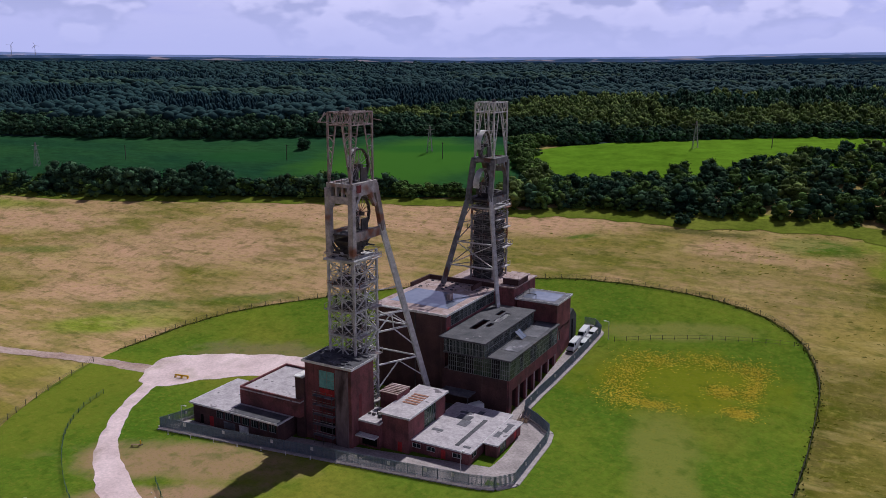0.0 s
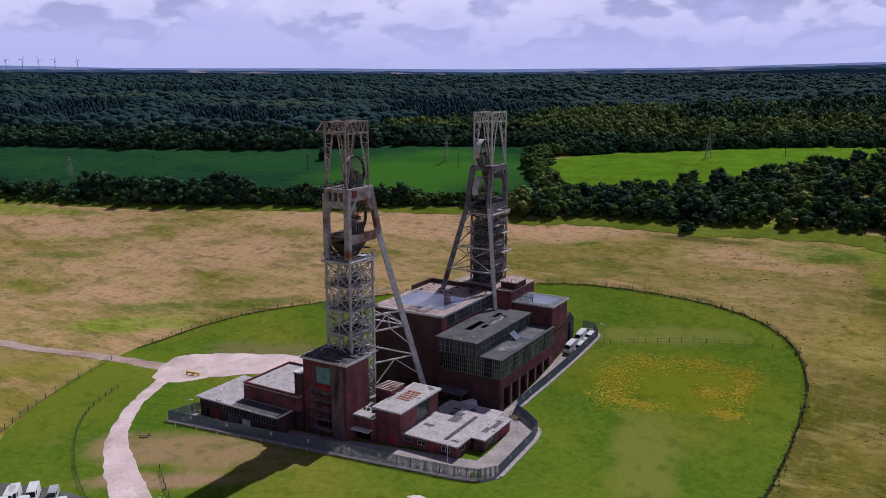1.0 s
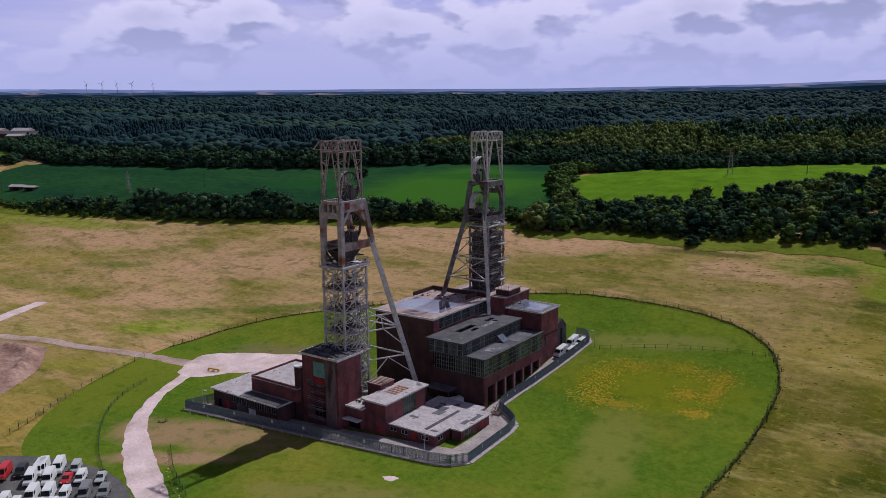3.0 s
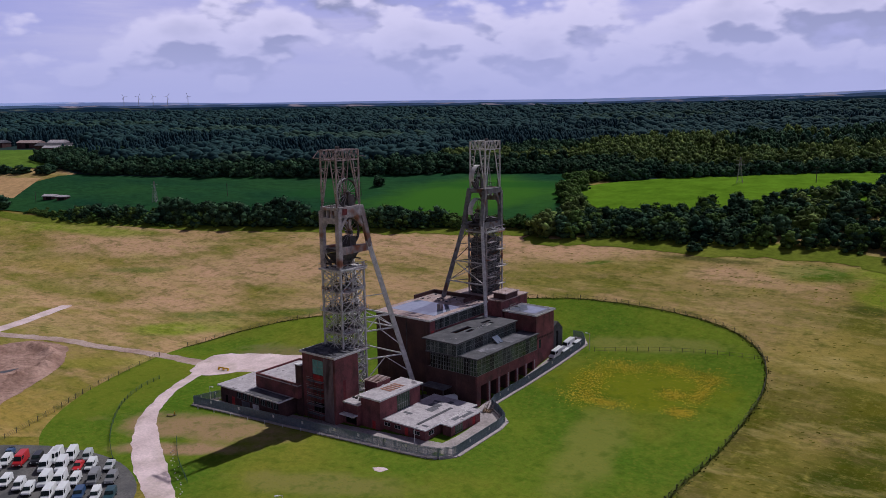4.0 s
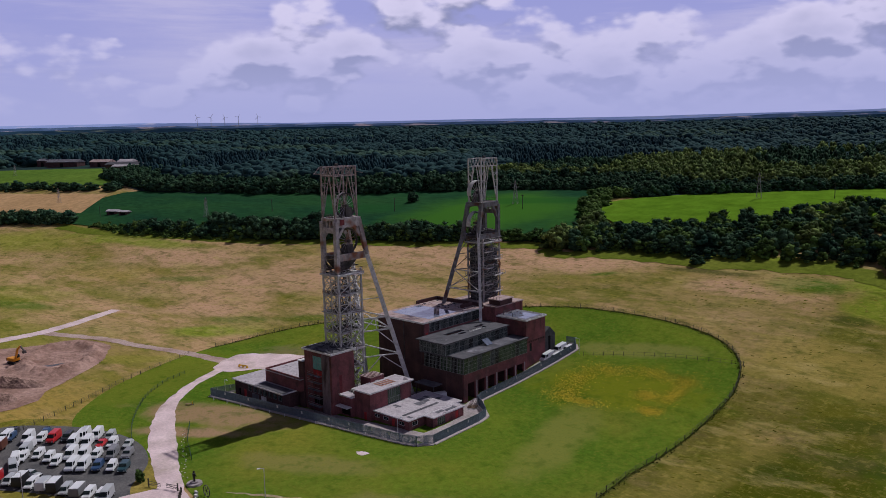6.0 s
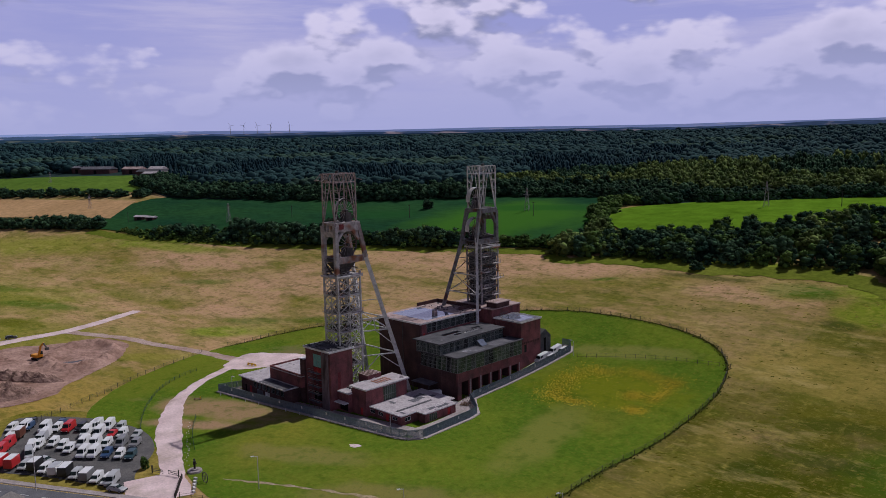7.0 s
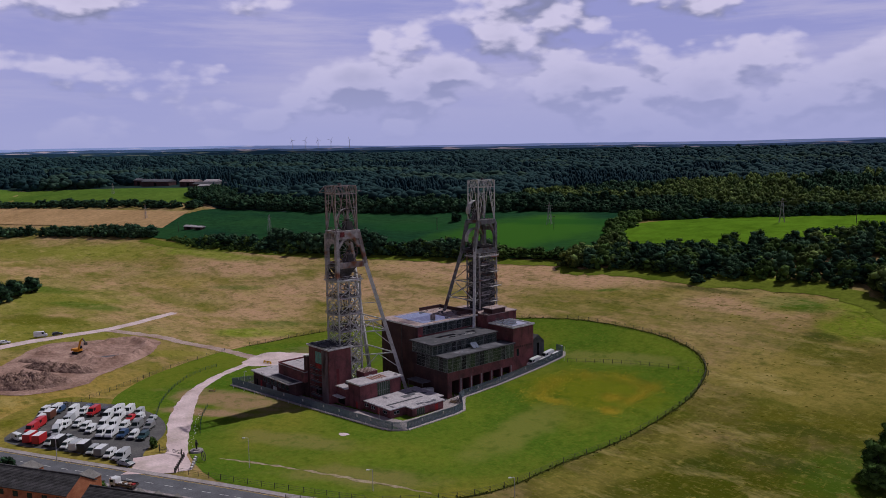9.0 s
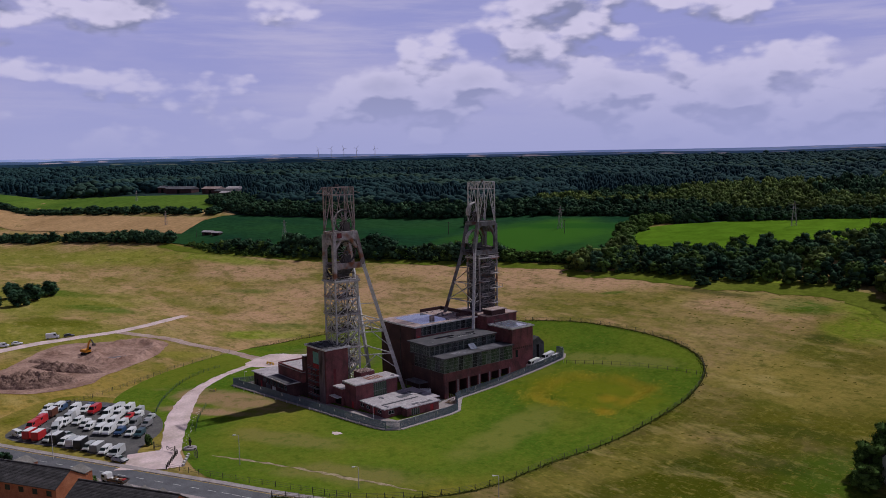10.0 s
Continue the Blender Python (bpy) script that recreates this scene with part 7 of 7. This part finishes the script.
def street_lamp(at, hgt, rz=0.0, label="slender grey street lamp on the verge"):
    s = thing("street_lamp", label, "street lamp", at, rz, "street lamps")
    bm = bmesh.new()
    tube(bm, (0, 0, 0), (0, 0, hgt), 0.09, 0.06, 8)
    part("column", bm, M["steel_light"], s)
    part("bracket", beams(0.07, ((0, 0, hgt), (0.9, 0, hgt + 0.12))), M["steel_light"], s)
    part("lantern", boxes((0.7, -0.16, hgt + 0.02, 1.4, 0.16, hgt + 0.18)), M["lamp_glass"], s)


for p, h_, r in (((29, -42.6, 0.1), 7.5, 240), ((61, -28.9, 0.1), 5.0, 240), ((86, -9, 0.1), 5.0, 240), ((-7, -76.4, 0.15), 8, 240), ((-28, -86, 0.15), 8, 240), ((-37, -9.2, 0.1), 5, 0),
                 ((29.2, 74.5, land(29, 74)), 5, 180), ((24, 0.6, 0.1), 4.5, 90)):
    street_lamp(p, h_, r)


def gas_barrier():
    b = thing("road_barrier", "yellow steel barrier beside the track", "barrier", (-58, 11, 0.1), 12)
    part("rail", boxes((-1.9, -0.1, 0.5, 1.9, 0.1, 0.85)), M["yellow"], b)
    for x in (-1.7, 0, 1.7):
        part("foot", boxes((x - 0.1, -0.35, 0, x + 0.1, 0.35, 0.5)), M["yellow"], b)
    p = thing("marker_sign", "small yellow marker post on the lawn", "marker post", (-38.3, -19.2, 0.06))
    part("stem", boxes((-0.09, -0.09, 0, 0.09, 0.09, 1.0)), M["yellow"], p)
    part("foot", boxes((-0.3, -0.3, 0, 0.3, 0.3, 0.12)), M["steel_dark"], p)
    q = thing("bench", "low dark bench on the lawn", "bench", (-38.6, -20.2, 0.06), 30)
    part("seat", boxes((-0.9, -0.25, 0.4, 0.9, 0.25, 0.5)), M["timber"], q)
    for x in (-0.7, 0.7):
        part("leg", boxes((x - 0.06, -0.2, 0, x + 0.06, 0.2, 0.4)), M["timber"], q)


gas_barrier()


def scrap_heap(x, y):
    h = thing("scrap_heap", "rusty stack of poles and boards leaning in the yard", "scrap heap", (x, y, land(x, y) + 0.1), 20)
    for i in range(9):
        a, k = random.uniform(-0.5, 0.5), random.uniform(1.6, 3.0)
        p = Vector((random.uniform(-1.4, 1.4), random.uniform(-0.8, 0.8), 0.06))
        part("pole", beams(0.1, (p, p + Vector((math.cos(a) * 0.9, math.sin(a) * 0.9, k)))), M["steel_rust"], h)
    for i in range(5):
        part("board", boxes((-1.2 + 0.1 * i, -0.9 + 0.3 * i, 0.1 + 0.09 * i, 1.2 + 0.1 * i, -0.62 + 0.3 * i, 0.17 + 0.09 * i)), M["timber"], h)


scrap_heap(24.6, 28.4)


# ---- overhead line, farm ----
def pylon(x, y, hgt, name="pylon"):
    p = thing(name, "grey lattice electricity pylon in the fields", "pylon", (x, y, land(x, y)), 20, "pylons")
    w = hgt * 0.1
    bm = bmesh.new()
    c = ((-1, -1), (1, -1), (1, 1), (-1, 1))
    for cx, cy in c:
        beam(bm, (cx * w, cy * w, 0), (cx * 0.15, cy * 0.15, hgt), 0.16)
    for i in range(6):
        k0, k1 = 1 - i / 6 * 0.9, 1 - (i + 1) / 6 * 0.9
        for a, b in zip(c, c[1:] + c[:1]):
            beam(bm, (a[0] * w * k0, a[1] * w * k0, hgt * i / 6), (b[0] * w * k1, b[1] * w * k1, hgt * (i + 1) / 6), 0.09)
    part("mast", bm, M["steel"], p)
    for z in (0.72, 0.86):
        part("crossarm", beams(0.16, ((-hgt * 0.16, 0, hgt * z), (hgt * 0.16, 0, hgt * z))), M["steel"], p)


def line_pole(x, y, hgt):
    p = thing("pole", "dark timber power-line pole in the crop field", "pole", (x, y, land(x, y)), 0, "power-line poles")
    bm = bmesh.new()
    tube(bm, (0, 0, 0), (0, 0, hgt), 0.2, 0.15, 8)
    part("shaft", bm, M["fence_post"], p)
    part("crossarm", boxes((-1.0, -0.08, hgt - 0.5, 1.0, 0.08, hgt - 0.3)), M["fence_post"], p)


for x, y in ((-107, 222), (10, 264), (-305, 152), (-520, 148), (-790, 215)):
    pylon(x, y, 13)
for x, y in ((-261, 172), (-169, 190), (-94, 211), (42, 274), (-411, 131)):
    line_pole(x, y, 8)


def farm():
    def barn(x, y, w, d, hgt, roof, label, rz=0):
        b = thing("barn", label, "barn", (x, y, land(x, y)), rz, "farm buildings")
        part("wall", boxes((-w / 2, -d / 2, -1, w / 2, d / 2, hgt)), M["brick_dark"], b)
        bm = bmesh.new()
        pr = ((-d / 2 - 0.6, hgt), (0, hgt + d * 0.22), (d / 2 + 0.6, hgt), (d / 2 + 0.6, hgt - 0.3), (-d / 2 - 0.6, hgt - 0.3))
        lo, hi = [bm.verts.new((-w / 2 - 0.5, a, z)) for a, z in pr], [bm.verts.new((w / 2 + 0.5, a, z)) for a, z in pr]
        bm.faces.new(lo), bm.faces.new(hi[::-1])
        for i in range(5):
            bm.faces.new((lo[i], hi[i], hi[(i + 1) % 5], lo[(i + 1) % 5]))
        bmesh.ops.recalc_face_normals(bm, faces=bm.faces)
        part("roof", bm, M[roof], b)
        part("door", boxes((-2, -d / 2 - 0.1, 0, 2, -d / 2, hgt * 0.75)), M["black"], b)
    for x, y, w, d, hgt, roof, lab in ((-690, 292, 42, 12, 5, "roof_dark", "long dark-roofed barn beyond the pasture"), (-668, 284, 34, 9, 4, "roof_pale", "pale-roofed long shed at the farm"),
                                       (-830, 288, 44, 14, 6, "roof_grey", "large grey barn at the farm"), (-760, 300, 26, 12, 6, "roof_rust", "rust-roofed farm building among barns"),
                                       (-880, 285, 16, 12, 7, "roof_grey", "small grey barn at the farm edge"), (-720, 310, 18, 12, 6, "roof_pale", "pale farm house among trees"),
                                       (-408, 140, 9, 5, 2.4, "roof_pale", "white field shed by the hedge"), (-394, 141, 7, 4, 2.4, "roof_pale", "small white field shed by the hedge")):
        barn(x, y, w, d, hgt, roof, lab, 25)


farm()


# ---- houses by the road ----
def terrace(x, y, rz, length, depth, eave, ridge, label, wall_m="brick_house", bays=(), bay=3.6, peak=6.5):
    h = thing("house", label, "house", (x, y, 0.05), rz, "houses by the road")
    hw, hd = length / 2, depth / 2
    part("wall", boxes((-hw, -hd, 0, hw, -hd + 0.3, eave)), M[wall_m], h)
    part("wall", boxes((-hw, hd - 0.3, 0, hw, hd, eave)), M[wall_m], h)
    for s in (-1, 1):
        bm = bmesh.new()
        xx = s * (hw - 0.15)
        pr = ((-hd + 0.3, 0), (hd - 0.3, 0), (hd - 0.3, eave), (0, ridge - 0.25), (-hd + 0.3, eave))
        lo, hi = [bm.verts.new((xx - 0.15, a, z)) for a, z in pr], [bm.verts.new((xx + 0.15, a, z)) for a, z in pr]
        bm.faces.new(lo), bm.faces.new(hi[::-1])
        for i in range(5):
            bm.faces.new((lo[i], hi[i], hi[(i + 1) % 5], lo[(i + 1) % 5]))
        bmesh.ops.recalc_face_normals(bm, faces=bm.faces)
        part("gable", bm, M[wall_m], h)
    slope = math.hypot(hd + 0.4, ridge - eave)
    n = int(slope / 0.32)
    for s in (-1, 1):
        bm = bmesh.new()
        a, b = Vector((0, s * (hd + 0.4), eave - 0.15)), Vector((0, 0, ridge))
        v = [bm.verts.new(p) for p in ((-hw - 0.2, a.y, a.z), (hw + 0.2, a.y, a.z), (hw + 0.2, b.y, b.z), (-hw - 0.2, b.y, b.z))]
        w = [bm.verts.new((p.co.x, p.co.y, p.co.z - 0.12)) for p in v]
        bm.faces.new(v), bm.faces.new(w[::-1])
        for i in range(4):
            bm.faces.new((v[i], w[i], w[(i + 1) % 4], v[(i + 1) % 4]))
        bmesh.ops.recalc_face_normals(bm, faces=bm.faces)
        rf = part("roof", bm, M["tile_roof"], h)
        for i in range(n):
            k = i / n
            p = a + (b - a) * k
            q = a + (b - a) * min(1, k + 1.25 / n)
            bm = bmesh.new()
            vv = [bm.verts.new(t) for t in ((-hw - 0.2, p.y, p.z + 0.07), (hw + 0.2, p.y, p.z + 0.07), (hw + 0.2, q.y, q.z + 0.015), (-hw - 0.2, q.y, q.z + 0.015))]
            ww = [bm.verts.new((t.co.x, t.co.y, t.co.z - 0.05)) for t in vv]
            bm.faces.new(vv), bm.faces.new(ww[::-1])
            for j in range(4):
                bm.faces.new((vv[j], ww[j], ww[(j + 1) % 4], vv[(j + 1) % 4]))
            bmesh.ops.recalc_face_normals(bm, faces=bm.faces)
            part("tile_course", bm, M["tile_roof"], rf)
    part("ridge", boxes((-hw - 0.2, -0.15, ridge - 0.05, hw + 0.2, 0.15, ridge + 0.12)), M["tile_roof"], h)
    for i in range(max(1, int(length / 4))):
        xx = -hw + 2 + i * 4
        for s in (-1, 1):
            part("window", boxes((xx - 0.7, s * (hd + 0.02) - 0.04, 2.9, xx + 0.7, s * (hd + 0.02) + 0.04, 4.1)), M["glass_dark"], h)
    for bx, by in bays:
        e = bay / 2
        part("bay_wall", boxes((bx - e + 0.2, hd - 0.2, 0, bx + e - 0.2, by + e - 0.2, eave - 0.3)), M[wall_m], h)
        bm = bmesh.new()
        base = [bm.verts.new(p) for p in ((bx - e, hd - 0.6, eave - 0.3), (bx + e, hd - 0.6, eave - 0.3), (bx + e, by + e, eave - 0.3), (bx - e, by + e, eave - 0.3))]
        tips = [bm.verts.new((bx, by, peak)), bm.verts.new((bx, 1.6, peak))]
        for f in ((base[3], base[2], tips[0]), (base[2], base[1], tips[1], tips[0]), (base[0], base[3], tips[0], tips[1]), (base[1], base[0], tips[1]), tuple(base)):
            bm.faces.new(f)
        bmesh.ops.recalc_face_normals(bm, faces=bm.faces)
        part("bay_roof", bm, M["roof_grey_tile"], h, "grey hipped bay roof")
    return h


M["roof_grey_tile"] = mat("weathered_grey_tiles", (0.13, 0.12, 0.115), (0.22, 0.205, 0.20), 0.8, 0.85, fine=3)
terrace(9.4, -89.4, 30, 36, 8.5, 4.9, 7.6, "terraced brick house with a dark tiled roof by the road", bays=((-1.9, 6.4), (15.0, 6.0)))
terrace(42.4, -73.8, 30, 26, 8.0, 4.4, 7.2, "brick house with a dark tiled roof by the road", bays=((-4.0, 4.4), (0.7, 4.4), (5.4, 4.4)), bay=2.2, peak=6.0)
terrace(146, 57, 35, 13, 8, 4.8, 7.4, "pale rendered house behind trees at the meadow edge", "white_trim").location.z = land(146, 57) - 0.3


def tree(x, y, w, hgt, material, label):
    t = thing("tree", label, "tree", (x, y, land(x, y) - 0.1))
    bm = bmesh.new()
    tube(bm, (0, 0, 0), (0.1, 0.05, hgt * 0.5), w * 0.05, w * 0.025, 8)
    for k in range(6):
        a = k * 1.05 + x
        tube(bm, (0.05, 0, hgt * (0.22 + 0.05 * k)), (math.cos(a) * w * 0.28, math.sin(a) * w * 0.28, hgt * (0.45 + 0.06 * k)), w * 0.02, w * 0.006, 5)
    part("trunk", bm, M["bark"], t)
    v, f = NEAR[RNG.integers(len(NEAR))]
    me = bpy.data.meshes.new("crown")
    me.from_pydata((v * (w, w, hgt)).tolist(), [], f.tolist())
    me.materials.append(M[material])
    c = new("crown", me)
    c.parent = t
    return t


for x, y, w, hgt in ((-272, -28, 13, 10), (-286, -18, 14, 11), (-298, -6, 12, 10), (-276, -40, 11, 9), (-304, -24, 13, 10)):
    tree(x, y, w, hgt, "leaf_dark", "dark leafy tree standing in the meadow")
tree(-175.5, 212, 8, 7, "leaf_dark", "single dark tree in the crop field")
woods("bush", [(29, 155.5, 5.5, 4.6), (30.5, 156.5, 4, 3.8), (28, 157, 4, 3.6)], BROAD, M["leaf_dark"], "round dark bush at the meadow edge", "bush")
for x, y, w, hgt in ((137, 64, 9, 10), (136, 56, 8, 8.5), (138, 50, 7, 6)):
    tree(x, y, w, hgt, "leaf", "dark leafy tree beside a house")
tree(18.5, -74.5, 3.4, 3.2, "leaf", "small garden tree before the house")
tree(-10, -87, 4.5, 4, "leaf_dark", "garden tree beside the road")
tree(-0.8, -54.4, 2.4, 3.4, "leaf", "tall thin shrub beside the gate")


# ---- far distance ----
def hills():
    # Aerial haze is mixed into these three base colours.
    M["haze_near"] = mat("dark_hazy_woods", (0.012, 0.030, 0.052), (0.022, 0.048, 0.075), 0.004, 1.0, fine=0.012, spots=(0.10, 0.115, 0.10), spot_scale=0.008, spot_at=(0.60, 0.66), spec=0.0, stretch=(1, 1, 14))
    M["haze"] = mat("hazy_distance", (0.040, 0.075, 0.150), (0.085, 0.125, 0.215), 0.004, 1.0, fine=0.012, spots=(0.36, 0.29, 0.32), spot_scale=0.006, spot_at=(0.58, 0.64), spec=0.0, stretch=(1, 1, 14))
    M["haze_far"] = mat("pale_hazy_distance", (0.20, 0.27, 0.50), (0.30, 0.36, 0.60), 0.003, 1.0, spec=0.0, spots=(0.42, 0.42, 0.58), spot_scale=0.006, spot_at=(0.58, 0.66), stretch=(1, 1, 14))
    # The unlit bands also emit a little, lifting them as haze would.
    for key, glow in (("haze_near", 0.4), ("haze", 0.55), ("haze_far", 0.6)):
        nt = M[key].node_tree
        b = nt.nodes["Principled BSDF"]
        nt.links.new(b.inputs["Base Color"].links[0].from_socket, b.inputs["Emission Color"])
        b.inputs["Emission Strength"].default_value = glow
    AZ, UP = (-105, -75, -62, -52, -40, -28, -14, -4, 8, 70), (118, 121, 128, 118, 116, 112, 120, 138, 146, 150)
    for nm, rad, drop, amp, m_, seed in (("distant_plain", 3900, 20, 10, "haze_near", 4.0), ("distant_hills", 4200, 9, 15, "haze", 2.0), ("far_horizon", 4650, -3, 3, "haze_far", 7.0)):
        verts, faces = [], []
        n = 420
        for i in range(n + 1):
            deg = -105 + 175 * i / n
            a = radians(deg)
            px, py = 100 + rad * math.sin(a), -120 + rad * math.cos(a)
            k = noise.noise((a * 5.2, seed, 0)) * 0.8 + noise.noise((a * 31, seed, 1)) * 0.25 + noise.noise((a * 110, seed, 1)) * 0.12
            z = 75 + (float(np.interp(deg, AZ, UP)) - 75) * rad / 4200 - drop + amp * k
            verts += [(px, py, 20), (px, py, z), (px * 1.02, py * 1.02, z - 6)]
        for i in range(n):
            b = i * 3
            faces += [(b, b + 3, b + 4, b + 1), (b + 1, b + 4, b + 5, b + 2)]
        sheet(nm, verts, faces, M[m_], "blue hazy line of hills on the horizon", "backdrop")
    for i in range(5):
        a = radians(-58.5 + i * 0.9 + (0.4 if i > 3 else 0))
        x, y = 100 + 4200 * math.sin(a), -120 + 4200 * math.cos(a)
        t = thing("wind_turbine", "tiny white wind turbine on the horizon", "wind turbine", (x, y, 112), 40, "wind turbines")
        bm = bmesh.new()
        tube(bm, (0, 0, 0), (0, 0, 42), 1.6, 1.0, 6)
        part("tower", bm, M["white_trim"], t)
        for k in range(3):
            b = k * math.tau / 3 + i
            part("blade", beams(1.1, ((0, 0, 42), (math.cos(b) * 17, 0, 42 + math.sin(b) * 17))), M["white_trim"], t)


hills()
